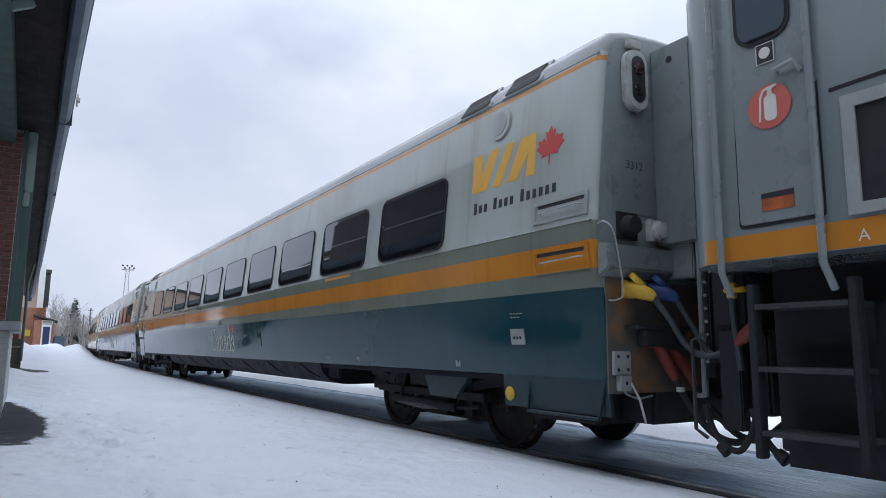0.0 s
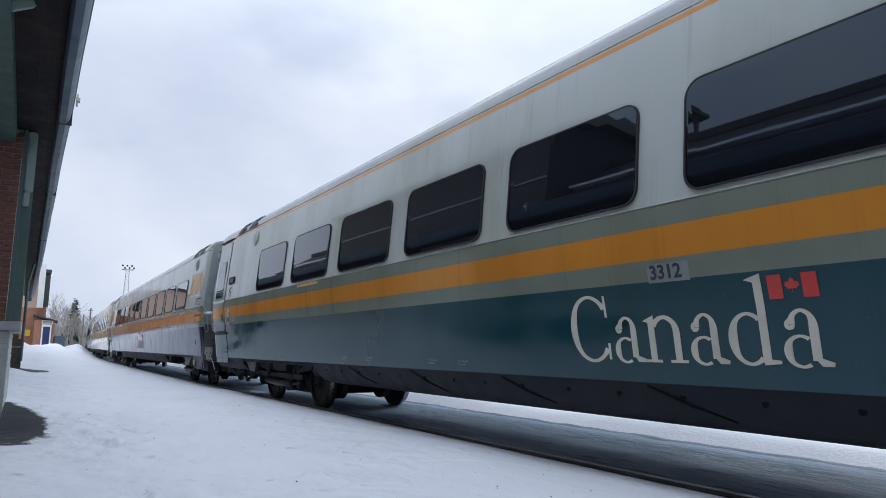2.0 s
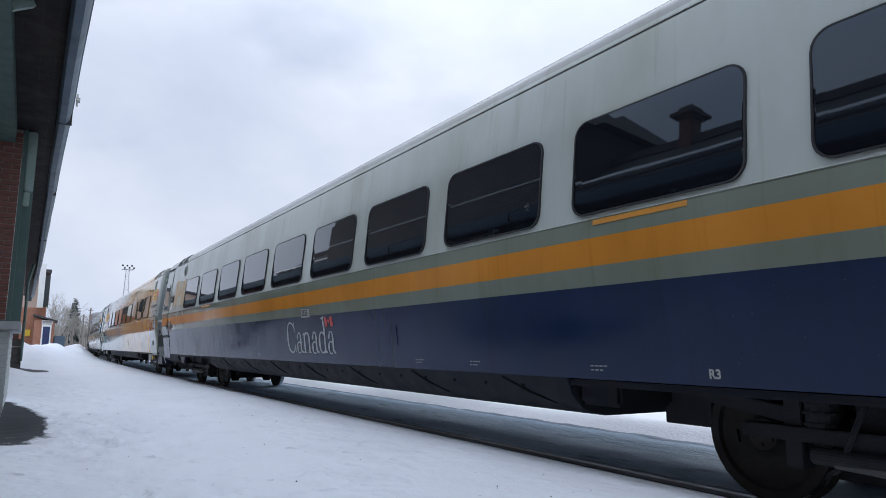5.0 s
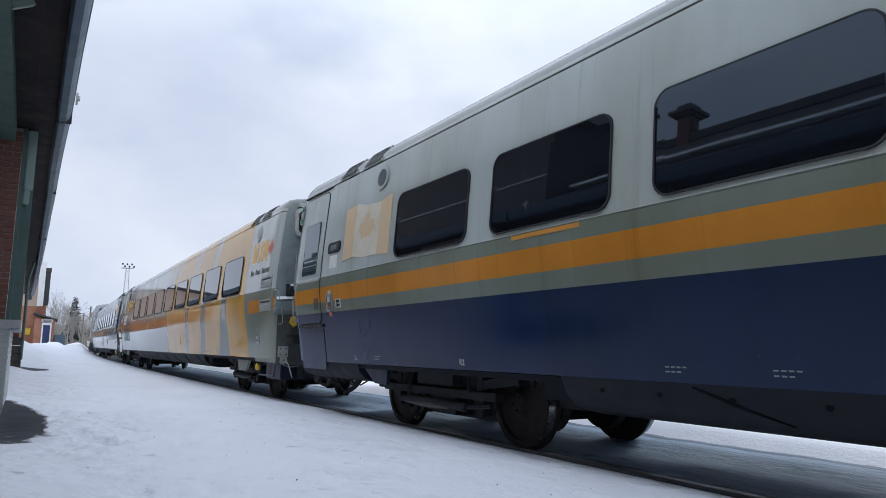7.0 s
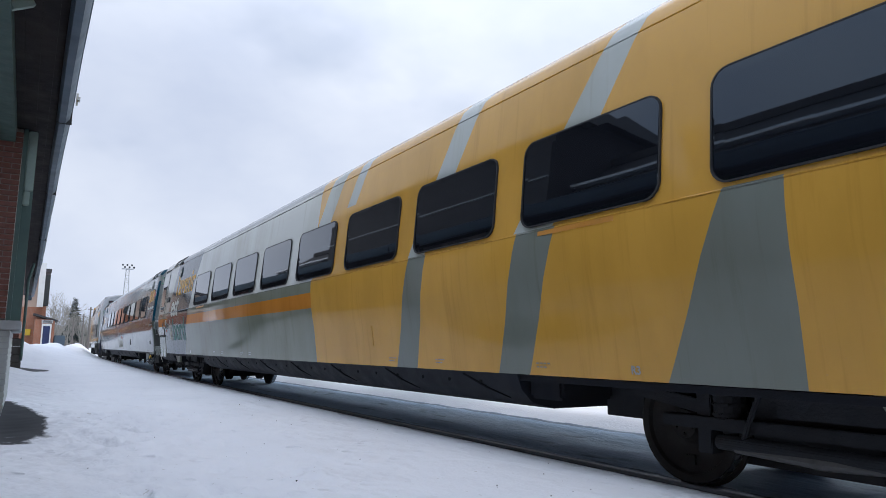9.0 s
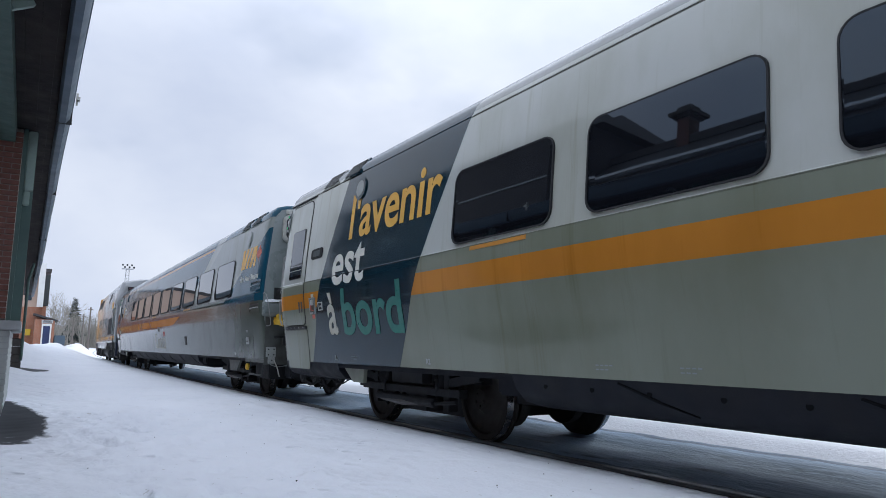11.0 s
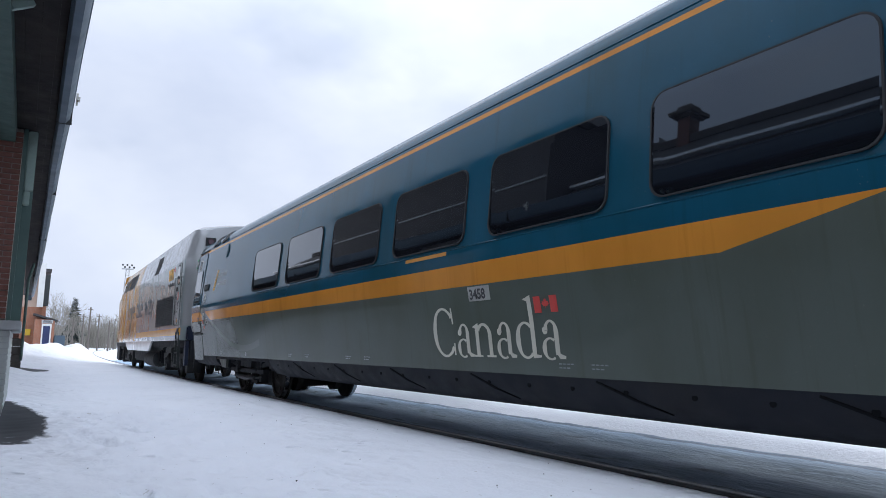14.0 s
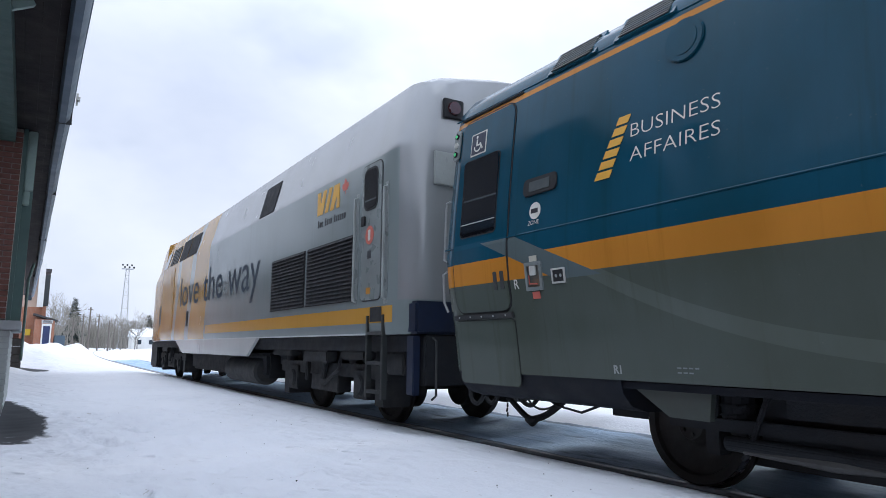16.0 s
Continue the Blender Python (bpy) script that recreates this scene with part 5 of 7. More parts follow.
    part("lever", Shape().tube([(-1.30, -0.08, 0.78), (-1.25, -0.11, 0.66), (-1.20, -0.12, 0.48)], 0.010, 6), M["grey_socket"], car, "pale uncoupling lever")
    part("chain", Shape().tube([(-1.40, -0.05, 0.80), (-1.36, -0.08, 0.70), (-1.24, -0.09, 0.66), (-1.05, -0.06, 0.68)], 0.008, 6), M["grey_end"], car, "thin safety chain")
    part("coupler", Shape().box(-0.18, 0.18, -0.62, 0.4, 0.62, 0.92).box(-0.26, 0.26, -0.44, -0.28, 0.55, 0.98), M["steel_black"], car, "black coupler", bevel=0.02)
    lettering_end(car, number)


def lettering_end(car, number):
    cu = bpy.data.curves.new("letters", "FONT")
    cu.body, cu.size, cu.resolution_u = number, 0.10, 2
    tmp = bpy.data.objects.new("letters", cu)
    scene.collection.objects.link(tmp)
    me = bpy.data.meshes.new_from_object(tmp.evaluated_get(bpy.context.evaluated_depsgraph_get()))
    bpy.data.objects.remove(tmp)
    for v in me.vertices:
        v.co = (-1.20 + v.co.x, -0.004 if v.co.y < 9 else 0, 2.50 + v.co.y)
    me.materials.clear()
    me.materials.append(M["black_paint"])
    ob = new("fleet_number", me)
    ob.parent = car


def ring_plate(outer, inner, place, thick):
    """A thin frame between two outlines of equal length."""
    n, g = len(outer), Shape()
    vs = [place(u, v, 0.0) for u, v in outer] + [place(u, v, thick) for u, v in outer] + [place(u, v, thick) for u, v in inner] + [place(u, v, 0.0) for u, v in inner]
    return g.add(vs, [(a * n + k, a * n + (k + 1) % n, (a + 1) * n + (k + 1) % n, (a + 1) * n + k) for a in range(3) for k in range(n)])


def build_door(car, paint, d=0.0, number=""):
    """The boarding door at the trailing end, with its window, step flap and controls."""
    out, inn = rounded(23.80 + d, 24.775 + d * 0.5, 1.36, 3.385, 0.13), rounded(23.818 + d, 24.757 + d * 0.5, 1.375, 3.367, 0.115)
    part("door_seal", subdivided(out, 0.0005, 0.005, M["rubber"]), M["rubber"], car)
    door = part("door", subdivided(inn, 0.004, 0.008, paint), paint, car, "closed boarding door")
    w0, w1 = (23.99 + d, 24.60 + d) if number != "3365" else (23.965, 24.53)
    pl = side_place(0.011)
    part("door_window_seal", ring_plate(rounded(w0, w1, 2.115, 2.93, 0.05), rounded(w0 + 0.012, w1 - 0.012, 2.127, 2.918, 0.04), pl, 0.006), M["rubber"], door)
    part("window", Shape().plate(rounded(w0 + 0.012, w1 - 0.012, 2.127, 2.918, 0.04), lambda u, v, q: on_side(u, v, 0.0125 + q + 0.018 * (v - 2.1)), 0.004), M["window"] if number in ("3365", "3458") else M["door_glass"], door, "dark door window" if number in ("3365", "3458") else "greenish door window")
    part("window_bar", Shape().plate([(w0 + 0.02, 2.25), (w1 - 0.02, 2.25), (w1 - 0.02, 2.258), (w0 + 0.02, 2.258)], side_place(0.0205), 0.003), M["grey_socket"], door, "thin bright bar across the window")
    for a in (23.87, 23.975):
        part("latch", Shape().plate(rounded(a + d, a + 0.055 + d, 1.565, 1.735, 0.012), side_place(0.015), 0.003), M["steel_grime"], door, "recessed door latch")
    sill = part("step_sill", Shape().plate([(23.80 + d, 1.305), (24.76 + d, 1.305), (24.76 + d, 1.355), (23.80 + d, 1.355)], side_place(0.001), 0.03), M["steel_grime"], car, "metal step sill", bevel=0.006)
    for k in range(5):
        part("rivet", Shape().plate(circle(23.9 + 0.19 * k + d, 1.33, 0.009, 8), side_place(0.0315), 0.003), M["grey_light"], sill)
    part("step_flap_seal", subdivided(rounded(23.80 + d, 24.77 + d, 0.68, 1.30, 0.05), 0.0005, 0.003, M["rubber"]), M["rubber"], car)
    part("step_flap", subdivided(rounded(23.807 + d, 24.763 + d, 0.687, 1.294, 0.045), 0.004, 0.004, paint), paint, car)
    disp = part("display", Shape().plate(rounded(23.15 + d, 23.595 + d, 2.365, 2.525, 0.05), side_place(0.001), 0.016), M["rubber"], car, "dark destination display", bevel=0.005)
    part("display_pane", Shape().plate(rounded(23.235 + d, 23.51 + d, 2.40, 2.49, 0.01), side_place(0.0175), 0.002), M["hose"], disp)
    if number in ("3312", "3335"):
        lettering("digits", "8888", 23.462 + d, 2.412, 0.09, M["grey_end"], car, fit=0.18, off=0.0205)
    box = part("control_box", ring_plate(rounded(23.34 + d, 23.56 + d, 1.525, 1.77, 0.01), rounded(23.37 + d, 23.53 + d, 1.555, 1.74, 0.008), side_place(0.001), 0.018), M["grey_end"], car, "door control box")
    part("control_inset", Shape().plate(rounded(23.37 + d, 23.53 + d, 1.555, 1.74, 0.008), side_place(0.001), 0.003), M["rust_end"], box)
    part("control_switch", Shape().plate(rounded(23.41 + d, 23.49 + d, 1.655, 1.735, 0.012), side_place(0.005), 0.018), M["grey_socket"], box, "pale grey switch", bevel=0.003)
    part("control_lever", Shape().tube([on_side(23.51 + d, 1.66, 0.012), on_side(23.505 + d, 1.585, 0.016), on_side(23.40 + d, 1.578, 0.016)], 0.006, 6), M["leaf_faded"], box, "red lever", True)
    part("control_tag", Shape().plate(rounded(23.40 + d, 23.50 + d, 1.775, 1.825, 0.004), side_place(0.001), 0.004), M["faded_white"], box, "small white tag")
    part("sticker", Shape().plate(rounded(23.40 + d, 23.50 + d, 1.455, 1.515, 0.005), side_place(0.0015), 0.003), M["leaf_faded"], car, "red sticker")
    ic = part("intercom", ring_plate(rounded(23.06 + d, 23.22 + d, 1.565, 1.69, 0.006), rounded(23.074 + d, 23.206 + d, 1.579, 1.676, 0.004), side_place(0.001), 0.012), M["grey_socket"], car, "small intercom panel")
    part("intercom_inset", Shape().plate(rounded(23.074 + d, 23.206 + d, 1.579, 1.676, 0.004), side_place(0.001), 0.005), M["rubber"], ic)
    for a in (23.11, 23.165):
        part("intercom_button", Shape().plate(circle(a + d, 1.627, 0.014, 10), side_place(0.0065), 0.003), M["grey_light"], ic)
    if number != "3365":
        lettering("letter", "R", 23.745 + d, 1.555, 0.125, M["black_paint"] if number == "3335" else M["white_paint"], car)
    lights = part("door_lights", Shape().plate(rounded(24.86, 24.98, 3.00, 3.34, 0.05), side_place(0.001), 0.02), M["grey_end"], car, "door indicator lights", bevel=0.006)
    for z in (3.07, 3.17, 3.27):
        on = z != 3.17
        part("indicator", Shape().lathe([(0, 0.032), (-0.014, 0.03), (-0.016, 0.0)], -(width_at(z) + 0.021), 24.92, z, 14), M["grey_socket"] if not on else M["lamp_dark"], lights, "round indicator", True)
        if on:
            part("indicator", Shape().lathe([(0, 0.019), (-0.008, 0.014), (-0.009, 0.0)], -(width_at(z) + 0.036), 24.92, z, 12), M["green_light"], lights, "green indicator light", True)
    part("drip_rail", Shape().tube([on_side(23.72 + d, 3.425, 0.012), on_side(24.85, 3.425, 0.012)], 0.013, 6), M["rubber"], car, "black drip rail over the door")
    part("handrail", Shape().tube([(-1.50, 25.03, 2.58), (-1.50, 25.10, 2.57), (-1.50, 25.115, 2.5), (-1.52, 25.115, 1.95), (-1.52, 25.03, 1.92)], 0.012, 8), M["chrome"], car, "bright vertical handrail", True)
    part("handrail", Shape().tube([(-1.54, 25.03, 1.82), (-1.54, 25.10, 1.80), (-1.52, 25.11, 1.50), (-1.50, 25.06, 1.40)], 0.012, 8), M["chrome"], car, "bright vertical handrail", True)


def subdivided(outline, base, thick, material):
    """A thin plate on the curved side, cut in strips so that it follows the curve."""
    me = Shape().plate([(u, v) for u, v in outline], lambda u, v, d: (d, u, v), 1.0).data("door", material)
    bm = bmesh.new()
    bm.from_mesh(me)
    for z in [b for _, b in SIDE[1:13]]:
        g = bm.verts[:] + bm.edges[:] + bm.faces[:]
        bmesh.ops.bisect_plane(bm, geom=g, plane_co=(0, 0, z), plane_no=(0, 0, 1))
    for v in bm.verts:
        v.co = on_side(v.co.y, v.co.z, base + thick * v.co.x)
    bmesh.ops.recalc_face_normals(bm, faces=bm.faces)
    bm.to_mesh(me)
    bm.free()
    return me


def skirt(car, y0, y1, z0, material, z1=0.80):
    me = subdivided([(y0, z0), (y1, z0), (y1, z1), (y0, z1)], -0.03, 0.032, material)
    part("skirt", me, material, car)


def build_car(label, paint, low, number, plugs, snow, roof=None):
    car = thing("rail_carriage", label, "carriage", "carriages of the train")
    rings = [(0.0, 1, 0.06, 0.80), (0.012, 1, 0.03, 0.80), (0.035, 1, 0.01, 0.80), (0.07, 1, 0.0, 0.80)] + [(0.5 + 1.6 * k, 1, 0, 0.80) for k in range(16)] + [(24.85, 1, 0, 0.80), (24.98, 1, 0.02, 0.80), (25.03, 1, 0.06, 0.80)]
    body = part("body", shell(rings, [q for q in SIDE if q[1] >= 0.5]), [paint, M["grey_end"]], car, "", True)
    for face in body.data.polygons:
        if len(face.vertices) > 4:
            face.material_index = 1
    part("ridge", Shape().tube([on_side(0.02, 2.035, 0.0), on_side(25.0, 2.035, 0.0)], 0.009, 6), paint, car)
    for c in WINDOWS[:9 if number in ("3365", "3458") else 10]:
        g = part("window", GASKET, None, car)
        g.location = (0, c, 0)
        p = part("pane", PANE, None, g)
    # underbody pan between the bogies and floor over them
    pan = [(-1.435, 0.80), (-1.38, 0.66), (-1.26, 0.54), (-1.0, 0.475), (1.0, 0.475), (1.26, 0.54), (1.38, 0.66), (1.435, 0.80)]
    part("underbody", Shape().plate(pan, lambda u, v, d: (u, 6.0 + 12.7 * d, v), 1.0), M["belly"], car, "black underbody pan", True)
    part("floor", Shape().box(-1.40, 1.40, 0.05, 24.95, 0.74, 0.79), M["belly"], car)
    for k in range(7):
        y = 6.9 + 1.75 * k
        part("rib", Shape().tube([(-1.425, y, 0.775), (-1.382, y - 0.34, 0.66), (-1.290, y - 0.62, 0.565)], [0.011, 0.014, 0.006], 6), M["pan_dark"], car)
        for d, z in ((0.22, 0.71), (0.80, 0.71), (1.36, 0.71)):
            part("rivet", Shape().lathe([(0, 0.024), (-0.005, 0.024)], -1.3996, y - 0.5 + d, z, 8), M["pan_dark"], car)
    for a, b in ((5.55, 6.0), (18.7, 19.1)):
        part("pan_end", Shape().box(-1.3, 1.3, a, b, 0.58, 0.79), M["belly"], car, bevel=0.03)
    skirt(car, 0.02, 1.35, 0.52 if number in ("3312", "3335") else 0.73, low)
    tuck = [(-1.425, 0.80), (-1.40, 0.70), (-1.31, 0.60), (-1.14, 0.55), (1.14, 0.55), (1.31, 0.60), (1.40, 0.70), (1.425, 0.80)]
    part("tail_pan", Shape().plate(tuck, lambda u, v, q: (u, 22.75 + 2.2 * q, v), 1.0), M["belly"], car, "black pan under the door", True)
    for o in ([(2.0, 0.80), (3.0, 0.80), (2.82, 0.52), (2.3, 0.52)], [(22.0, 0.80), (22.76, 0.80), (22.36, 0.56), (22.03, 0.555)]):
        part("gusset", Shape().plate(o, lambda u, v, d: (-1.36 + d, u, v), 0.05), low, car)
    part("step_frame", Shape().tube([(-1.42, 0.98, 0.82), (-1.45, 0.98, 0.5), (-1.45, 0.12, 0.5), (-1.43, 0.05, 0.8)], 0.016, 6), low if number in ("3312", "3335") else M["navy"] if number == "3365" else M["louvre"], car, "", True)
    part("end_sill", Shape().box(-0.95, 0.95, 0.02, 0.55, 0.44, 0.74), M["steel_black"], car, "", False, 0.03)
    part("cap", Shape().lathe([(0, 0.066), (-0.05, 0.066), (-0.065, 0.05), (-0.07, 0)], -1.38, 1.27, 0.63, 18), M["yellow_plug"], car, "round yellow plug cap", True)
    part("equipment_box", Shape().box(-1.25, -0.75, 0.35, 1.25, 0.42, 0.74), M["navy"] if number == "3365" else M["steel_black"], car, bevel=0.02)
    part("air_tank", Shape().lathe([(-0.7, 0.0), (-0.68, 0.13), (-0.6, 0.18), (0.6, 0.18), (0.68, 0.13), (0.7, 0)], 0.2, 1.3, 0.52, 16), M["steel_black"], car, "", True)
    # draft gear and hanging hoses under the trailing end
    for x in (-0.45,):
        hose(car, [(x, 24.75, 0.66), (x, 24.9, 0.48), (x + 0.06, 25.1, 0.40), (x + 0.1, 25.32, 0.46), (x + 0.12, 25.45, 0.6)], 0.026, M["rubber"], label="black air hose")
    part("chain", Shape().tube([(-0.95, 24.3, 0.62), (-0.95, 24.0, 0.50), (-0.93, 23.7, 0.46), (-0.9, 23.45, 0.55)], 0.012, 6), M["steel_black"], car)
    part("equipment_box", Shape().box(-1.15, 0.6, 23.2, 24.0, 0.56, 0.76), M["steel_black"], car, "", False, 0.03)
    # two hoses that hang in a V and meet at their coupling
    hose(car, [(-0.75, 25.08, 0.60), (-0.76, 24.95, 0.48), (-0.76, 24.74, 0.35), (-0.75, 24.64, 0.31)], 0.03, M["rubber"], label="black air hose")
    hose(car, [(-0.75, 24.60, 0.31), (-0.72, 24.45, 0.36), (-0.70, 24.28, 0.46), (-0.70, 24.1, 0.58)], 0.035, M["rubber"], label="black air hose")
    part("coupling", Shape().tube([(-0.75, 24.70, 0.31), (-0.75, 24.62, 0.29), (-0.75, 24.55, 0.32)], [0.035, 0.055, 0.035], 10), M["rubber"], car, "black hose coupling", True)
    hose(car, [(-0.62, 24.9, 0.62), (-0.64, 24.8, 0.48), (-0.66, 24.6, 0.41), (-0.64, 24.4, 0.46), (-0.62, 24.3, 0.60)], 0.012, M["steel_grime"], "cable", "thin looped cable")
    for k in range(4):
        part("chain_link", Shape().tube([(-0.80, 24.97, 0.50 - 0.05 * k), (-0.80 + 0.012 * (k % 2), 24.985, 0.46 - 0.05 * k)], 0.011, 6), M["rubber"], car)
    for x in (-1.05, -0.85):
        hose(car, [(x, 24.99, 0.72), (x, 25.05, 0.55), (x + 0.03, 25.2, 0.44), (x + 0.05, 25.34, 0.46), (x + 0.06, 25.42, 0.60)], 0.024, M["rubber"], label="black air hose")
    part("pipe", Shape().tube([(-1.2, 23.3, 0.60), (-1.2, 24.2, 0.60), (-1.12, 24.5, 0.66), (-1.1, 24.9, 0.72)], 0.02, 6), M["steel_black"], car)
    for i, (a0, a1) in enumerate(((AXLES[0], AXLES[1]), (AXLES[2], AXLES[3]))):
        part("bogie", bogie_mesh(a0, a1), M["steel_black"], car, "sooty black bogie frame", False, 0.012)
        part("ice", Shape().tube([(-1.10, a0 + 0.8, 0.36), (-1.12, a0 + 1.3, 0.35), (-1.11, a0 + 1.9, 0.36)], [0.02, 0.038, 0.02], 8), M["ice_grey"], car, "grey ice caked on the damper", True)
    for a in AXLES:
        w = part("wheelset", WHEEL_MESH, None, car, "dark steel wheelset")
        w.location = (0, a, WHEEL_R)
        for tr in TREADS:
            part("tread", tr, None, w, "polished tread")
        SPINNERS.append((w, a, WHEEL_R, 1))
    for y in (0.8, 1.59):
        roof_louvre(car, y, y + 0.49, roof or paint)
    for y in (22.95, 22.15):
        roof_louvre(car, y, y + 0.49, roof or paint)
    disc = {"3335": M["hose"], "3458": paint}.get(number, M["grey_light"])
    for y, m in ((1.33, disc), (22.0, disc)):
        d = part("vent_disc", Shape().plate(circle(y, 3.2, 0.165, 28), side_place(0.0), 0.02), paint, car, "round vent", False, 0.006)
        part("vent_grille", Shape().plate(circle(y, 3.2, 0.115, 24), side_place(0.021), 0.004), m, d)
    part("ridge", Shape().tube([on_side(0.02, 3.455, 0.0), on_side(25.0, 3.455, 0.0)], 0.008, 6), paint, car)
    grab_recess(car, 0.05, 0.72, 2.09, 2.28, M["grey_light"] if paint != M["car_business"] else paint)
    grab_recess(car, 0.05, 0.72, 1.65, 1.86, M["grey_light"] if number == "3365" else paint)
    part("socket_plate", Shape().plate(rounded(0.97, 1.17, 1.07, 1.21, 0.012), side_place(0.001), 0.012), M["grey_light"], car, "riveted socket plate", False, 0.004)
    for k in range(3):
        part("socket_hole", Shape().plate(circle(1.025 + 0.045 * k, 1.13, 0.014, 12), side_place(0.014), 0.003), M["rubber"], car)
    small_print(car, 1.15, 1.34, M["grey_light"])
    if number == "3458":
        flap = part("side_plate", Shape().plate(rounded(7.28, 7.53, 1.05, 1.29, 0.012), side_place(0.001), 0.008), M["belt_grey"], car, "dull grey filler flap")
        part("latch", Shape().plate(rounded(7.30, 7.345, 1.075, 1.145, 0.018), side_place(0.0095), 0.004), M["pan_dark"], flap, "black recessed latch")
        for y in (7.34, 7.40, 7.46):
            part("rivet", Shape().plate(circle(y, 1.302, 0.005, 8), side_place(0.001), 0.003), M["pan_dark"], car)
    else:
        part("side_plate", Shape().plate(rounded(8.9, 9.12, 1.05, 1.30, 0.01), side_place(0.001), 0.006), paint, car)
    build_end(car, plugs, number, snow)
    build_door(car, paint, 0.12 if number == "3458" else 0.0, number)
    for words, y in (("R4", 2.16), ("R3", 4.62), ("R2", 20.22), ("R1", 22.79)):
        lettering("letter", words, y, 0.85, 0.085, M["grey_light"], car, bold=0.003)
    for y in ((10.80, 10.42, 7.88, 7.56, 6.07) if number == "3458" else (8.5, 7.4, 5.7)) + ( 14.6, 15.2, 16.8, 17.6, 22.2):
        small_print(car, y, 0.90, M["grey_end"], 0.15)
    for y in (7.47, 13.26) if number == "3458" else (5.50, 19.16):
        part("sticker", Shape().plate([(y, 1.985), (y - 0.88, 1.985), (y - 0.88, 2.025), (y, 2.025)], side_place(0.001), 0.003), M["orange_paint"], car, "narrow orange exit sticker")
    return car


def laid(outlines, base, thick, material):
    """Thin plates on the curved side, in one mesh, each a hair above the last."""
    flat = Shape()
    for k, o in enumerate(outlines):
        flat.plate(o, lambda u, v, d, k=k: (k * 0.0008 + d, u, v), thick)
    me = flat.data("letter", material)
    bm = bmesh.new()
    bm.from_mesh(me)
    for z in [b for _, b in SIDE[1:13]]:
        bmesh.ops.bisect_plane(bm, geom=bm.verts[:] + bm.edges[:] + bm.faces[:], plane_co=(0, 0, z), plane_no=(0, 0, 1))
    for v in bm.verts:
        v.co = on_side(v.co.y, v.co.z, base + v.co.x)
    bmesh.ops.recalc_face_normals(bm, faces=bm.faces)
    bm.to_mesh(me)
    bm.free()
    return me


def crescent(cx, cy, rx, ry, a0, a1, thin, thick, n=26):
    """A curved stroke, thick at its sides and thin at top and bottom."""
    out, inn = [], []
    for k in range(n + 1):
        a = radians(a0 + (a1 - a0) * k / n)
        w = thin + (thick - thin) * abs(math.cos(a)) ** 1.5
        out.append((cx + rx * math.cos(a), cy + ry * math.sin(a)))
        inn.append((cx + (rx - w) * math.cos(a), cy + (ry - min(w, thin * 1.3)) * math.sin(a)))
    return out + inn[::-1]


def slab(u0, u1, v0, v1):
    return [(u0, v0), (u1, v0), (u1, v1), (u0, v1)]


# letters with serifs, in units of the small letters' height: (width, strokes)
SERIF = {
    "C": (1.42, [crescent(0.72, 0.76, 0.70, 0.80, 38, 322, 0.07, 0.22), slab(1.22, 1.29, 1.02, 1.52), slab(1.23, 1.30, 0.04, 0.42)]),
    "a": (0.92, [crescent(0.42, 0.66, 0.29, 0.36, 0, 165, 0.06, 0.17), slab(0.54, 0.71, 0.10, 0.68), crescent(0.36, 0.26, 0.33, 0.30, 55, 300, 0.05, 0.17), [(0.70, 0.0), (0.90, 0.0), (0.92, 0.07), (0.71, 0.14), (0.56, 0.16)], crescent(0.20, 0.74, 0.10, 0.10, 0, 350, 0.08, 0.09)]),
    "n": (1.18, [slab(0.14, 0.31, 0.05, 0.95), slab(0.0, 0.44, 0.0, 0.06), [(0.0, 0.90), (0.31, 1.02), (0.31, 0.92), (0.14, 0.86)], crescent(0.58, 0.62, 0.40, 0.39, 0, 150, 0.08, 0.17), slab(0.81, 0.98, 0.05, 0.64), slab(0.67, 1.12, 0.0, 0.06)]),
    "d": (1.10, [crescent(0.46, 0.49, 0.44, 0.51, 50, 310, 0.06, 0.20), slab(0.70, 0.87, 0.05, 1.62), [(0.52, 1.60), (0.87, 1.70), (0.87, 1.60), (0.70, 1.54)], [(0.72, 0.0), (1.06, 0.03), (1.06, 0.09), (0.72, 0.12)]]),
}


def canada(car, material, y=12.87):
    """The country's wordmark with a small flag."""
    unit = 2.08 / sum(SERIF[c][0] for c in "Canada")
    at = y
    for c in "Canada":
        wide, strokes = SERIF[c]
        part("letter", laid([[(at - u * unit, 0.945 + v * unit) for u, v in o] for o in strokes], 0.0015, 0.002, material), None, car, "pale letter of the country wordmark")
        at -= wide * unit
    for a, b in ((y - 1.75, y - 1.84), (y - 1.96, y - 2.05)):
        part("flag_bar", Shape().plate([(a, 1.335), (b, 1.335), (b, 1.475), (a, 1.475)], side_place(0.003), 0.002), M["leaf_red"], car, "red flag bar")
    leaf(car, y - 1.90, 1.407, 0.05, M["leaf_red"])


SPINNERS = []
car_one = build_car("grey carriage with a dark green lower side and orange band", M["car_green"], M["teal_skirt"], "3312", True, False)
via_bars(car_one, 0.75, 1.74, 2.565, 2.96, M["logo_yellow"])
leaf(car_one, 0.555, 2.77, 0.195, M["leaf_red"])
bars(car_one, 0.43, 1.69, 2.345, 2.425, M["black_paint"])
canada(car_one, M["faded_white"])
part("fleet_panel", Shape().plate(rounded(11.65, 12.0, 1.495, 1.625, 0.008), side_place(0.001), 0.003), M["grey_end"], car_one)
lettering("fleet_number", "3312", 11.98, 1.52, 0.135, M["black_paint"], car_one, bold=0.004, off=0.006)
lettering("word", "ZONE", 23.50, 2.118, 0.06, M["black_paint"], car_one)
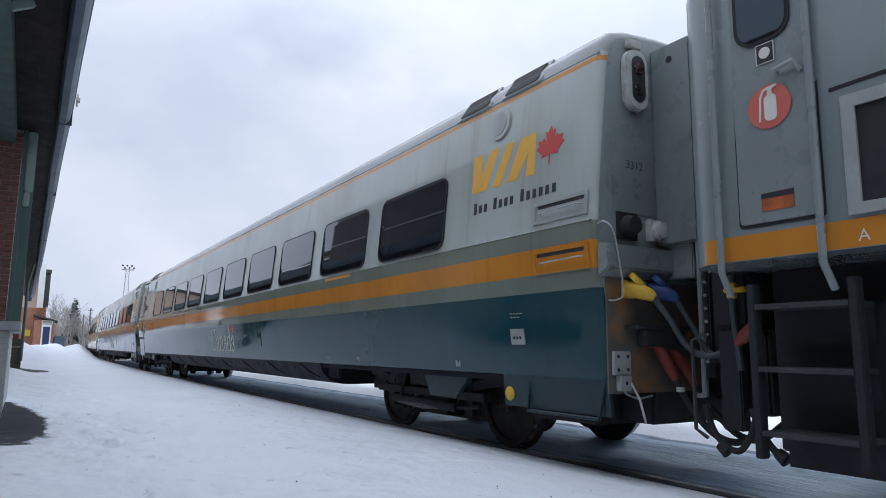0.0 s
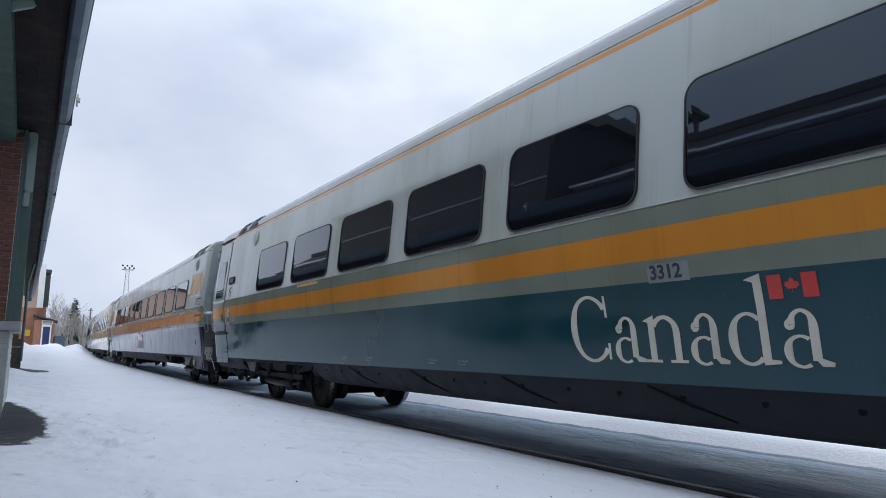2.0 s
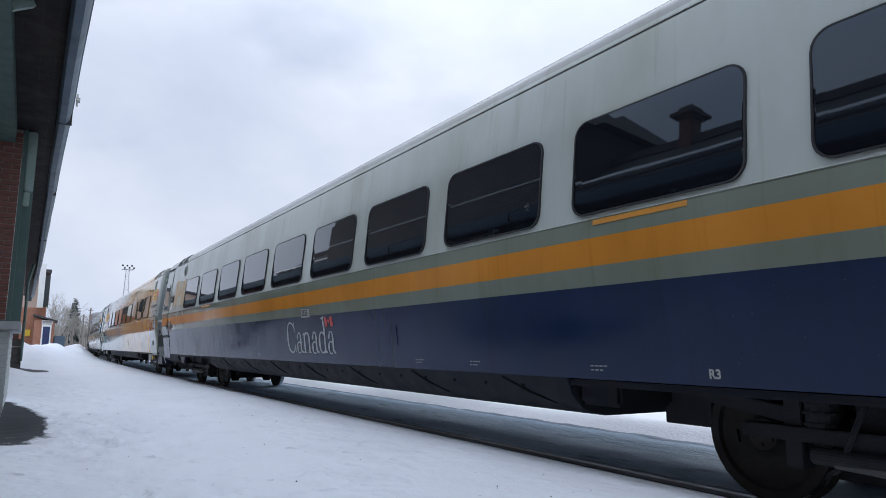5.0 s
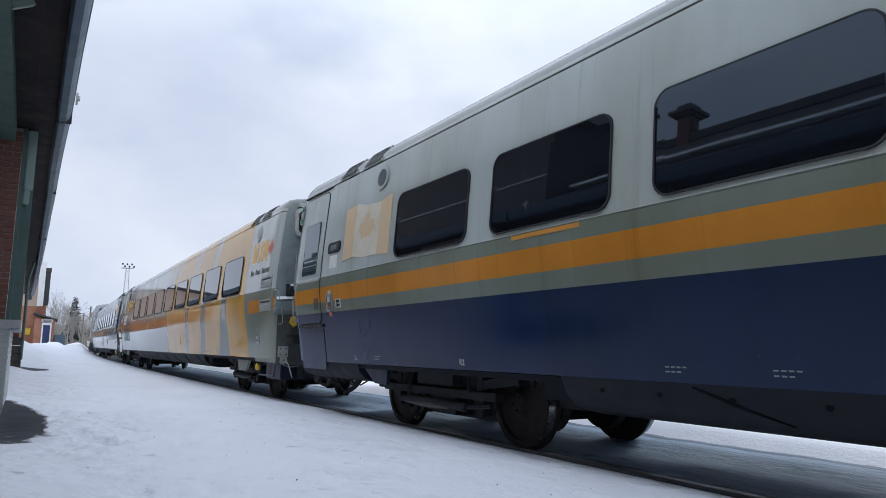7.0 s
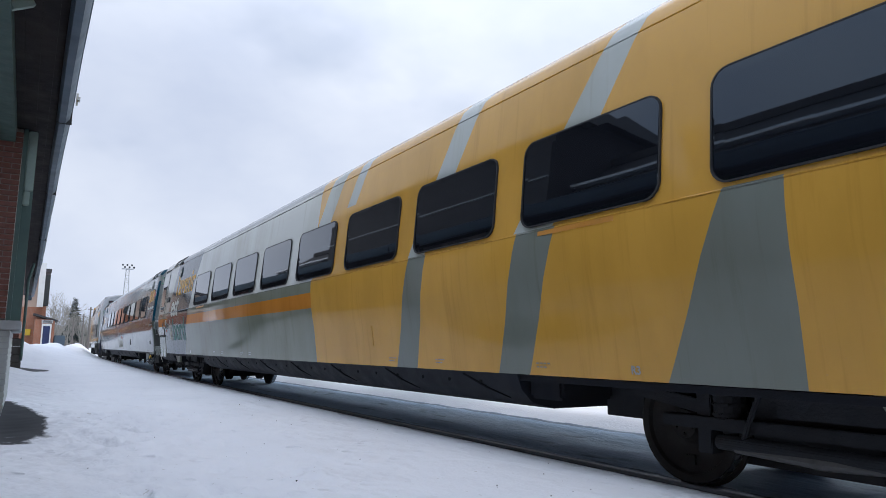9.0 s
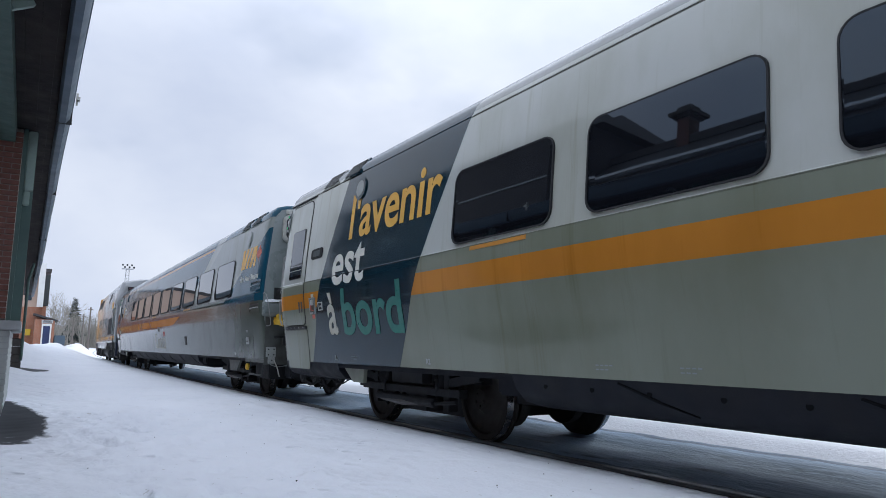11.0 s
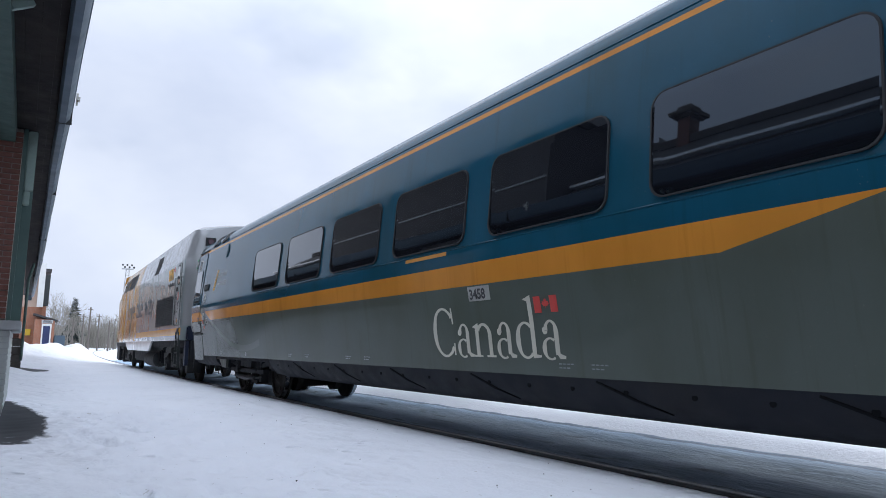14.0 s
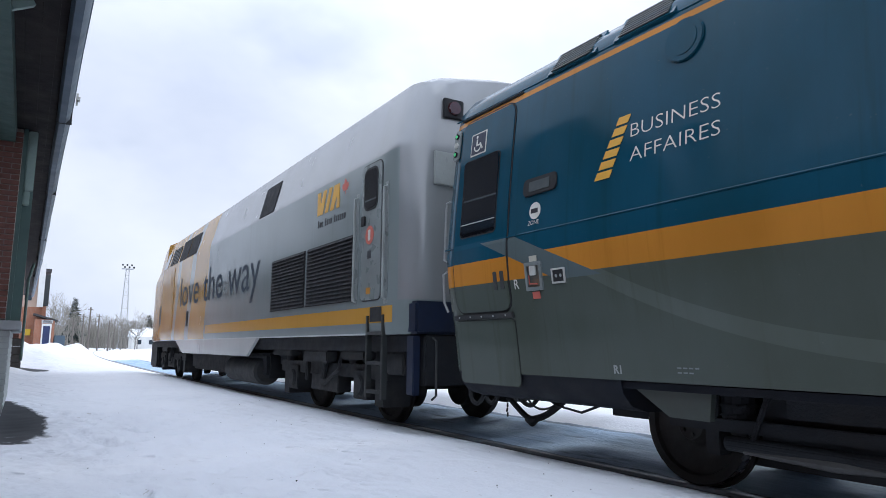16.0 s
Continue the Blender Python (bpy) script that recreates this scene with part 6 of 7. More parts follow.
part("sticker", Shape().plate(circle(23.40, 2.235, 0.068), side_place(0.001), 0.003), M["black_paint"], car_one, "round black and white sticker")
part("sticker", Shape().plate(rounded(23.30, 23.40, 2.20, 2.27, 0.033), side_place(0.0045), 0.002), M["white_paint"], car_one)
part("sticker", Shape().plate(rounded(23.39, 23.50, 2.20, 2.27, 0.033), side_place(0.007), 0.002), M["black_paint"], car_one)

car_two = build_car("grey carriage with a navy blue lower side and faded lettering", M["car_navy"], M["navy"], "3335", False, True)
via_bars(car_two, 0.36, 1.77, 2.385, 2.95, M["logo_faded"])
canada(car_two, M["grey_light"])
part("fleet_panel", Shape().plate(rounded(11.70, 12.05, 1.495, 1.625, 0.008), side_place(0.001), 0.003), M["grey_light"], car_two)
lettering("fleet_number", "3335", 12.03, 1.52, 0.135, M["black_paint"], car_two, bold=0.004, off=0.006)
wave = [(23.03, 2.20), (22.70, 2.235), (22.40, 2.19), (22.05, 2.19), (21.64, 2.16), (21.65, 2.93), (22.00, 2.88), (22.40, 2.91), (22.70, 2.97), (23.05, 2.94)]
part("flag_sticker", subdivided(wave, 0.001, 0.003, M["cream"]), M["cream"], car_two, "faded cream flag sticker")
part("flag_bar", subdivided([(23.03, 2.20), (22.72, 2.235), (22.72, 2.965), (23.05, 2.94)], 0.005, 0.002, M["peach"]), M["peach"], car_two)
part("flag_bar", subdivided([(21.96, 2.18), (21.64, 2.16), (21.65, 2.93), (21.96, 2.885)], 0.005, 0.002, M["peach"]), M["peach"], car_two)
leaf(car_two, 22.34, 2.56, 0.27, M["peach"])
part("sticker", Shape().plate(rounded(23.23, 23.515, 2.142, 2.328, 0.012), side_place(0.001), 0.003), M["white_paint"], car_two, "white paper notice")

car_three = build_car("grey carriage wrapped in yellow slashes with a slogan panel", M["car_slogan"], M["grey_skirt"], "3365", False, True)
via_bars(car_three, 0.57, 1.56, 2.61, 3.0, M["logo_yellow"])
leaf(car_three, 0.39, 2.80, 0.18, M["leaf_faded"])
bars(car_three, 0.29, 1.54, 2.365, 2.445, M["black_paint"])
lettering("slogan", "l'avenir", 22.22, 2.52, 0.88, M["logo_yellow"], car_three, fit=2.42, bold=0.017, off=0.005, label="yellow slogan letter", split=True)
lettering("slogan", "est", 22.70, 1.915, 0.88, M["white_paint"], car_three, fit=1.07, bold=0.017, off=0.005, label="white slogan letter", split=True)
lettering("slogan", "à", 22.90, 1.225, 0.86, M["faded_white"], car_three, fit=0.32, bold=0.017, off=0.005, label="white slogan letter", split=True)
lettering("slogan", "bord", 22.375, 1.215, 0.88, M["slogan_green"], car_three, fit=1.74, bold=0.017, off=0.005, label="green slogan letter", split=True)

car_four = build_car("teal and dark grey business carriage with an orange band", M["car_business"], M["dark_skirt"], "3458", True, True)
via_bars(car_four, 0.64, 1.66, 2.58, 2.99, M["logo_yellow"])
leaf(car_four, 0.45, 2.80, 0.18, M["leaf_faded"])
bars(car_four, 0.30, 1.59, 2.32, 2.40, M["white_paint"])
canada(car_four, M["faded_white"], 12.78)
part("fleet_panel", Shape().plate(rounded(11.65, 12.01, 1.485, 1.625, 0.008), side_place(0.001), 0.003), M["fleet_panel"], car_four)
lettering("fleet_number", "3458", 11.99, 1.505, 0.135, M["black_paint"], car_four, bold=0.004, off=0.006)
lettering("word", "BUSINESS", 22.47, 2.60, 0.155, M["white_paint"], car_four, fit=0.77, bold=-0.002, label="white lettering")
lettering("word", "AFFAIRES", 22.47, 2.41, 0.155, M["white_paint"], car_four, fit=0.77, bold=-0.002, label="white lettering")
for k in range(6):
    a = 22.83 - 0.042 * k
    part("emblem_bar", Shape().plate([(a, 2.33 + 0.08 * k), (a - 0.16 + 0.008 * k, 2.33 + 0.08 * k), (a - 0.19 + 0.008 * k, 2.39 + 0.08 * k), (a - 0.03, 2.39 + 0.08 * k)], side_place(0.003), 0.003), M["logo_yellow"], car_four)
part("sticker", Shape().plate(rounded(24.375, 24.64, 2.97, 3.21, 0.01), side_place(0.012), 0.003), M["white_paint"], car_four, "wheelchair access sticker")
part("sticker", Shape().plate(rounded(24.39, 24.625, 2.985, 3.195, 0.008), side_place(0.0155), 0.002), M["navy"], car_four)
sign = part("sticker", Shape().plate(circle(24.535, 3.165, 0.016, 12), side_place(0.018), 0.002), M["white_paint"], car_four)
arc_out = [(24.52 + 0.062 * math.cos(radians(a)), 3.06 + 0.055 * math.sin(radians(a))) for a in range(130, 371, 20)]
arc_in = [(24.52 + 0.046 * math.cos(radians(a)), 3.06 + 0.040 * math.sin(radians(a))) for a in range(370, 129, -20)]
part("sticker", Shape().plate(arc_out + arc_in, side_place(0.018), 0.002), M["white_paint"], car_four)
part("sticker", Shape().plate([(24.545, 3.14), (24.528, 3.14), (24.52, 3.085), (24.46, 3.085), (24.425, 3.03), (24.44, 3.022), (24.472, 3.068), (24.545, 3.068)], side_place(0.018), 0.002), M["white_paint"], car_four)
part("sticker", Shape().plate(circle(23.55, 2.222, 0.075), side_place(0.001), 0.003), M["white_paint"], car_four, "round white sticker")
part("sticker", Shape().plate([(23.60, 2.202), (23.51, 2.202), (23.51, 2.242), (23.60, 2.242)], side_place(0.0045), 0.002), M["black_paint"], car_four)
lettering("word", "ZONE", 23.64, 2.10, 0.055, M["white_paint"], car_four)
# ---- locomotives ----
def loco_place(base, sgn=-1):
    return side_place(base, LOCO_SIDE, sgn)


def grille(parent, y0, y1, z0, z1, n, sgn=-1):
    fr = Shape().plate([(y0, z0), (y1, z0), (y1, z1), (y0, z1)], loco_place(0.001, sgn), 0.004)
    g = part("grille", fr, M["rubber"], parent, "dark louvred grille")
    for k in range(n):
        z = z0 + (z1 - z0) * (k + 0.2) / n
        h = (z1 - z0) / n * 0.6
        s = Shape()
        w = width_at(z, LOCO_SIDE)
        s.add([(sgn * (w + 0.006), y0 + 0.02, z + h), (sgn * (w + 0.006), y1 - 0.02, z + h), (sgn * (w + 0.03), y1 - 0.02, z), (sgn * (w + 0.03), y0 + 0.02, z), (sgn * (w + 0.02), y1 - 0.02, z - 0.004), (sgn * (w + 0.02), y0 + 0.02, z - 0.004)], [(0, 1, 2, 3), (3, 2, 4, 5)])
        part("slat", s, M["steel_black"], g)


def loco_bogie(a0, a1):
    c, s = (a0 + a1) / 2, Shape()
    for sg in (-1, 1):
        s.box(sg * 1.22, sg * 1.02, a0 - 0.75, a1 + 0.75, 0.60, 0.80)
        s.box(sg * 1.24, sg * 1.02, c - 0.55, c + 0.55, 0.36, 0.62)
        for a in (a0, a1):
            s.box(sg * 1.26, sg * 0.98, a - 0.22, a + 0.22, 0.32, 0.72)
            s.lathe([(sg * 1.30, 0.13), (sg * 1.26, 0.15), (sg * 1.0, 0.15)], 0, a, LOCO_R, 16)
            for q in (-0.42, 0.42):
                s.tube([(sg * 1.14, a + q, 0.78), (sg * 1.14, a + q, 1.10)], 0.10, 10)
        s.tube([(sg * 1.28, c - 0.35, 1.15), (sg * 1.28, c - 0.05, 0.55)], 0.05, 8)
        s.tube([(sg * 1.28, c + 0.6, 1.15), (sg * 1.28, c + 0.62, 0.5)], 0.045, 8)
        s.tube([(sg * 1.3, a0 + 0.45, 1.1), (sg * 1.34, a0 + 0.6, 0.7), (sg * 1.25, c, 0.45)], 0.03, 6)
        s.box(sg * 1.2, sg * 0.8, a1 + 0.35, a1 + 0.62, 0.22, 0.75)
        s.box(sg * 1.2, sg * 0.8, a0 - 0.62, a0 - 0.35, 0.25, 0.75)
    s.box(-1.0, 1.0, c - 0.4, c + 0.4, 0.55, 0.95)
    return s


def build_loco(label, spin, beam, well=False):
    lo = thing("locomotive", label, "locomotive", "locomotives of the train")
    # body with rounded rear corners and a raked nose
    def ring(y, inset, low=1.18, f=1.0):
        return (y, f, inset, low)
    foot = 1.565 if well else 1.18
    rear = [ring(y, inset, foot) for y, inset in ((0.08, 0.36), (0.09, 0.28), (0.13, 0.18), (0.20, 0.09), (0.29, 0.03), (0.40, 0.0))]
    mid = [ring(y, 0.0, foot if y < 5.3 else 1.18) for y in (0.9, 2, 4, 5.2, 5.4, 6, 8, 10, 12, 14, 15.5, 16.6)]
    part("body", shell(rear + mid, LOCO_SIDE, 0.08), M["loco"], lo, "", True)
    s = Shape()
    rows = []
    for y, w, top in ((16.6, 1.60, 4.5), (17.5, 1.57, 4.25), (18.5, 1.53, 3.72), (19.1, 1.47, 3.50), (19.7, 1.32, 3.30), (20.05, 1.15, 3.0), (20.15, 1.0, 2.4)):
        rows.append([(-w, y, 1.18), (-w, y, min(3.2, top - 0.45)), (-w * 0.93, y, top - 0.22), (-w * 0.7, y, top - 0.03), (0, y, top), (w * 0.7, y, top - 0.03), (w * 0.93, y, top - 0.22), (w, y, min(3.2, top - 0.45)), (w, y, 1.18)])
    n = len(rows[0])
    s.add([q for r in rows for q in r], [(i * n + k, i * n + k + 1, (i + 1) * n + k + 1, (i + 1) * n + k) for i in range(len(rows) - 1) for k in range(n - 1)] + [tuple((len(rows) - 1) * n + k for k in range(n)), tuple(reversed(range(n)))])
    part("nose", s, M["loco"], lo, "yellow nose", True)
    part("pilot", Shape().box(-1.35, 1.35, 18.6, 19.9, 0.28, 1.17), M["steel_black"], lo, "black pilot", bevel=0.05)
    for sg in (-1, 1):
        # lower skirt between the bogies, with slanted ends
        part("lower_skirt", Shape().plate([(5.9, 1.18), (6.55, 0.84), (12.9, 0.84), (14.0, 1.18)], lambda u, v, d: (sg * (1.60 - 0.05 * d), u, v), 1.0), M["loco"], lo)
        part("fuel_tank", Shape().lathe([(0, 0), (0, 0.22), (0.05, 0.27), (2.3, 0.27), (2.35, 0.22), (2.35, 0)], sg * 1.15, 6.6, 0.55, 18, "y"), M["steel_grime"], lo, "round air reservoir", True)
    part("underframe", Shape().box(-0.98, 0.98, 0.36, 5.2, 1.17, 1.56), M["steel_black"], lo)
    part("tank", Shape().box(-1.25, 1.25, 6.3, 13.2, 0.42, 0.9), M["steel_black"], lo, "black fuel tank", bevel=0.06)
    part("underframe", (Shape() if well else Shape().box(-1.5, 1.5, 0.2, 5.4, 0.98, 1.17)).box(-1.5, 1.5, 5.4, 18.6, 0.98, 1.17).box(-1.0, 1.0, 0.4, 18.4, 0.7, 0.978), M["steel_black"], lo)
    for a, b, z in ((0.5, 0.95, 0.70), (1.6, 2.4, 0.86), (2.9, 3.9, 0.80), (4.5, 5.5, 0.88), (13.6, 14.4, 0.85), (16.3, 17.2, 0.85)):
        part("equipment_box", Shape().box(-1.42, -1.24, a, b, z, 0.98), M["steel_grime"], lo, bevel=0.02)
    # platform side: door, grilles, windows, ladder
    part("door_seal", Shape().plate(rounded(0.72, 1.32, 1.60, 3.38, 0.10), loco_place(0.001), 0.004), M["rubber"], lo)
    d = part("door", Shape().plate(rounded(0.735, 1.305, 1.615, 3.365, 0.09), loco_place(0.003), 0.012), M["grey_end"], lo, "grey side door")
    part("window_seal", Shape().plate(rounded(0.83, 1.23, 2.76, 3.32, 0.11), loco_place(0.016), 0.006), M["rubber"], d)
    part("window", Shape().plate(rounded(0.86, 1.20, 2.79, 3.29, 0.09), loco_place(0.018), 0.007), M["window"], d, "dark rounded window")
    part("sticker", Shape().plate(circle(1.05, 2.44, 0.12), loco_place(0.016), 0.003), M["leaf_faded"], d, "round red extinguisher sticker")
    part("sticker", Shape().plate(rounded(1.02, 1.09, 2.37, 2.51, 0.02), loco_place(0.02), 0.002), M["white_paint"], d)
    part("sticker", Shape().plate(rounded(1.0, 1.12, 1.69, 1.77, 0.005), loco_place(0.016), 0.003), M["orange_paint"], d)
    part("sticker", Shape().plate(rounded(1.0, 1.1, 2.14, 2.24, 0.005), loco_place(0.016), 0.003), M["black_paint"], d)
    part("latch", Shape().box(-1.66, -1.615, 1.18, 1.28, 2.58, 2.70), M["steel_black"], d)
    for y in (0.60, 1.46):
        part("handrail", Shape().tube([(-1.60, y, 3.0), (-1.665, y, 2.98), (-1.665, y, 1.62), (-1.60, y, 1.60)], 0.018, 8), M["grey_light"], lo, "pale grey handrail", True)
        part("recess", Shape().plate([(y - 0.05, 1.55), (y + 0.05, 1.55), (y + 0.05, 3.05), (y - 0.05, 3.05)], loco_place(0.001), 0.003), M["grey_end"], lo)
    grille(lo, 1.55, 3.31, 1.63, 2.52, 16)
    grille(lo, 3.40, 5.08, 1.63, 2.52, 16)
    for a, b in ((5.18, 6.05), (11.75, 12.85), (12.95, 14.05)):
        part("window", Shape().plate([(a, 3.455), (b, 3.455), (b - 0.02, 4.04), (a - 0.02, 4.04)], loco_place(0.002), 0.008), M["steel_black"], lo, "dark roof panel")
    for k in range(5):
        a = 14.35 + 0.26 * k
        part("vent", Shape().plate([(a, 3.46), (a + 0.17, 3.46), (a + 0.12, 3.98), (a - 0.05, 3.98)], loco_place(0.002), 0.012), M["louvre"], lo, "dark vent slat")
    part("cab_window", Shape().plate([(15.95, 3.44), (16.55, 3.44), (16.45, 3.92), (15.9, 4.0)], loco_place(0.002), 0.008), M["window"], lo, "dark cab side window")
    part("cab_door", Shape().plate(rounded(14.6, 15.2, 1.5, 3.35, 0.06), loco_place(0.001), 0.008), M["loco"], lo)
    part("vent", Shape().plate(rounded(16.5, 17.0, 1.7, 2.3, 0.02), lambda u, v, q: (-1.60 - q, u, v), 0.012), M["louvre"], lo, "dark side vent")
    for word, start in (("love", 13.6), ("the", 10.60), ("way", 8.20)):
        lettering("slogan", word, start, 2.12, 1.15, M["slogan_blue"], lo, LOCO_SIDE, squeeze=1.30, label="dark blue slogan letter", split=True)
    via_bars(lo, 2.10, 2.95, 2.99, 3.34, M["logo_yellow"], loco_place(0.002))
    leaf(lo, 1.90, 3.24, 0.13, M["leaf_faded"], LOCO_SIDE)
    bars(lo, 1.86, 2.93, 2.80, 2.88, M["black_paint"], table=LOCO_SIDE)
    part("fuel_filler", Shape().plate(rounded(12.3, 12.5, 1.55, 1.95, 0.02), loco_place(0.001), 0.01), M["steel_black"], lo)
    for sg, y0, w in ((-1, 0.62, 0.48), (1, 0.60, 0.63)):
        steel = M["louvre"] if sg < 0 else M["steel_black"]
        lad = part("ladder", Shape().box(sg * 1.64, sg * 1.57, y0, y0 + 0.05, 0.42, 1.42), steel, lo, "steel boarding ladder", bevel=0.006)
        part("ladder_rail", Shape().box(sg * 1.64, sg * 1.57, y0 + w - 0.05, y0 + w, 0.42, 1.42), steel, lad, bevel=0.006)
        if well and sg > 0:
            part("step_back", Shape().box(1.30, 1.345, y0 - 0.02, y0 + w + 0.5, 0.44, 1.30), M["steel_black"], lad, "black plate behind the steps", bevel=0.01)
        for z in ((0.48, 0.82, 1.18) if sg < 0 else (0.42, 0.78, 1.14)):
            part("rung", Shape().box(sg * 1.64, sg * (1.57 if sg < 0 else 1.38), y0 + 0.05, y0 + w - 0.05, z + (0.0 if sg < 0 else 0.13), z + (0.04 if sg < 0 else 0.16)), M["steel_grime"], lad, "steel step")
            if sg > 0:
                part("riser", Shape().box(1.36, 1.385, y0 + 0.05, y0 + w - 0.05, z - 0.06, z + 0.16), M["steel_black"], lad)
        if not (well and sg > 0):
            part("step_hole", Shape().plate(rounded(y0 + 0.08, y0 + w - 0.08, 1.34, 1.52, 0.01), loco_place(0.001, sg), 0.004), M["rubber"], lo)
    # far side: crew door and screened intakes over an open step well
    part("door_seal", Shape().plate(rounded(0.575, 1.10, 1.755, 3.50, 0.03), loco_place(0.0005, 1), 0.004), M["rubber"], lo)
    d = part("door", Shape().plate(rounded(0.585, 1.09, 1.775, 3.48, 0.03), loco_place(0.003, 1), 0.010), M["grey_end"], lo, "grey side door", bevel=0.004)
    part("window_seal", Shape().plate(rounded(0.62, 0.98, 2.87, 3.45, 0.12), loco_place(0.014, 1), 0.006), M["rubber"], d)
    part("window", Shape().plate(rounded(0.645, 0.955, 2.895, 3.43, 0.10), loco_place(0.016, 1), 0.007), M["window"], d, "dark rounded window")
    part("sticker", Shape().plate(rounded(0.755, 0.872, 2.735, 2.862, 0.004), loco_place(0.0135, 1), 0.002), M["white_paint"], d)
    part("sticker", Shape().plate(rounded(0.762, 0.865, 2.742, 2.855, 0.004), loco_place(0.016, 1), 0.002), M["black_paint"], d, "small black and white sticker")
    part("sticker", Shape().plate(circle(0.813, 2.80, 0.036, 16), loco_place(0.0185, 1), 0.002), M["white_paint"], d)
    part("sticker", Shape().plate(circle(0.82, 2.465, 0.135, 28), loco_place(0.014, 1), 0.003), M["leaf_faded"], d, "round red extinguisher sticker")
    part("sticker", Shape().plate(rounded(0.79, 0.868, 2.375, 2.535, 0.03), loco_place(0.018, 1), 0.002).plate([(0.815, 2.53), (0.845, 2.53), (0.845, 2.565), (0.88, 2.575), (0.875, 2.59), (0.82, 2.58)], loco_place(0.0205, 1), 0.002), M["white_paint"], d)
    part("sticker", Shape().plate([(0.825, 2.572), (0.825, 2.585), (0.785, 2.575), (0.762, 2.53), (0.752, 2.38), (0.766, 2.38), (0.776, 2.525), (0.795, 2.562)], loco_place(0.018, 1), 0.002), M["white_paint"], d)
    part("sticker", Shape().plate(rounded(0.735, 0.932, 1.84, 1.948, 0.005), loco_place(0.014, 1), 0.003), M["orange_label"], d, "worn orange label")
    part("sticker", Shape().plate([(0.735, 1.915), (0.932, 1.915), (0.932, 1.946), (0.735, 1.946)], loco_place(0.0175, 1), 0.002), M["black_paint"], d)
    part("latch", Shape().tube([(1.60, 0.88, 2.66), (1.67, 0.88, 2.66), (1.67, 1.0, 2.68), (1.63, 1.02, 2.62)], 0.014, 8), M["grey_light"], d, "door handle", True)
    for y in (0.46, 1.08):
        part("handrail", Shape().tube([(1.60, y, 3.6), (1.66, y, 3.58), (1.66, y, 1.50), (1.66, y + 0.03, 1.42), (1.62, y + 0.03, 1.36)], 0.021, 10), M["grey_end"], lo, "grey handrail", True)
    for y0, y1 in ((1.22, 2.1), (2.2, 3.1), (3.2, 4.1)):
        fr = Shape()
        for a, b, c, q in ((y0, y1, 1.74, 1.80), (y0, y1, 2.32, 2.39), (y0, y0 + 0.07, 1.80, 2.32), (y1 - 0.07, y1, 1.80, 2.32)):
            fr.plate([(a, c), (b, c), (b, q), (a, q)], loco_place(0.001, 1), 0.02)
        g = part("intake_frame", fr, M["grey_light"], lo, "riveted intake frame")
        part("backing", Shape().plate([(y0 + 0.07, 1.80), (y1 - 0.07, 1.80), (y1 - 0.07, 2.32), (y0 + 0.07, 2.32)], loco_place(0.001, 1), 0.003), M["rubber"], g)
        ms = Shape()
        for k in range(40):
            u = y0 + 0.07 + (y1 - y0 - 0.14) * k / 40
            ms.block((1.61, u, 1.80), (1.61, u + 0.02, 2.32), 0.005, 0.005, (1, 0, 0))
        for k in range(24):
            z = 1.80 + 0.52 * k / 24
            ms.block((1.612, y0 + 0.07, z), (1.612, y1 - 0.07, z), 0.005, 0.005)
        part("wire_screen", ms, M["mesh"], g, "wire mesh screen")
        bl = Shape()
        for k in range(6):
            bl.lathe([(0.02, 0.012), (0.028, 0.012), (0.03, 0)], 1.601, y0 + 0.035, 1.77 + 0.115 * k, 6).lathe([(0.02, 0.012), (0.028, 0.012), (0.03, 0)], 1.601, y1 - 0.035, 1.77 + 0.115 * k, 6)
        tagged(part("bolt_row", bl, M["steel_black"], g), kind="stuff")
    part("drip_rail", Shape().block((1.61, 1.16, 2.45), (1.61, 2.15, 2.48), 0.03, 0.02), M["steel_black"], lo)
    lettering("letter", "A", 1.25, 1.60, 0.09, M["white_paint"], lo, LOCO_SIDE, 1)
    # rear end: lamps, door, hoses, buffer beam
    part("end_door", Shape().box(-0.36, 0.36, 0.05, 0.075, 1.5, 3.45), M["grey_end"], lo, "grey end door", bevel=0.01)
    lb = part("lamp_box", Shape().box(-1.16, -0.88, 0.03, 0.079, 3.80, 4.04), M["rubber"], lo, "dark lamp recess", bevel=0.01)
    part("lens", Shape().lathe([(0, 0.09), (-0.03, 0.08), (-0.035, 0)], -1.02, 0.028, 3.92, 18, "y"), M["lamp_red"], lb, "red tail lamp")
    part("number_board", Shape().box(-0.3, 0.5, 0.05, 0.079, 4.12, 4.30), M["louvre"], lo, "dark number board")
    part("end_panel", Shape().box(-1.28, -0.9, 0.04, 0.079, 2.95, 3.36), M["grey_light"], lo, "pale grey panel", bevel=0.008)
    wide = 1.05 if well else 1.40
    part("buffer_beam", Shape().box(-wide, wide, 0.02, 0.35, 0.60, 1.17), M["steel_black"], lo, "black buffer beam", bevel=0.02)
    part("end_skirt", Shape().box(-wide - 0.12, wide + 0.12, 0.02, 0.3, 1.18, 1.56), beam, lo, "painted end band", bevel=0.03)
    for sg in (-1, 1):
        part("end_plate", Shape().box(sg * (wide + 0.04), sg * (wide + 0.13), 0.06, 0.22, 0.50, 1.165), beam, lo, "", bevel=0.01)
    part("coupler", Shape().box(-0.2, 0.2, -0.5, 0.3, 0.62, 0.94).box(-0.28, 0.28, -0.42, -0.2, 0.55, 1.0), M["steel_black"], lo, "black coupler", bevel=0.02)
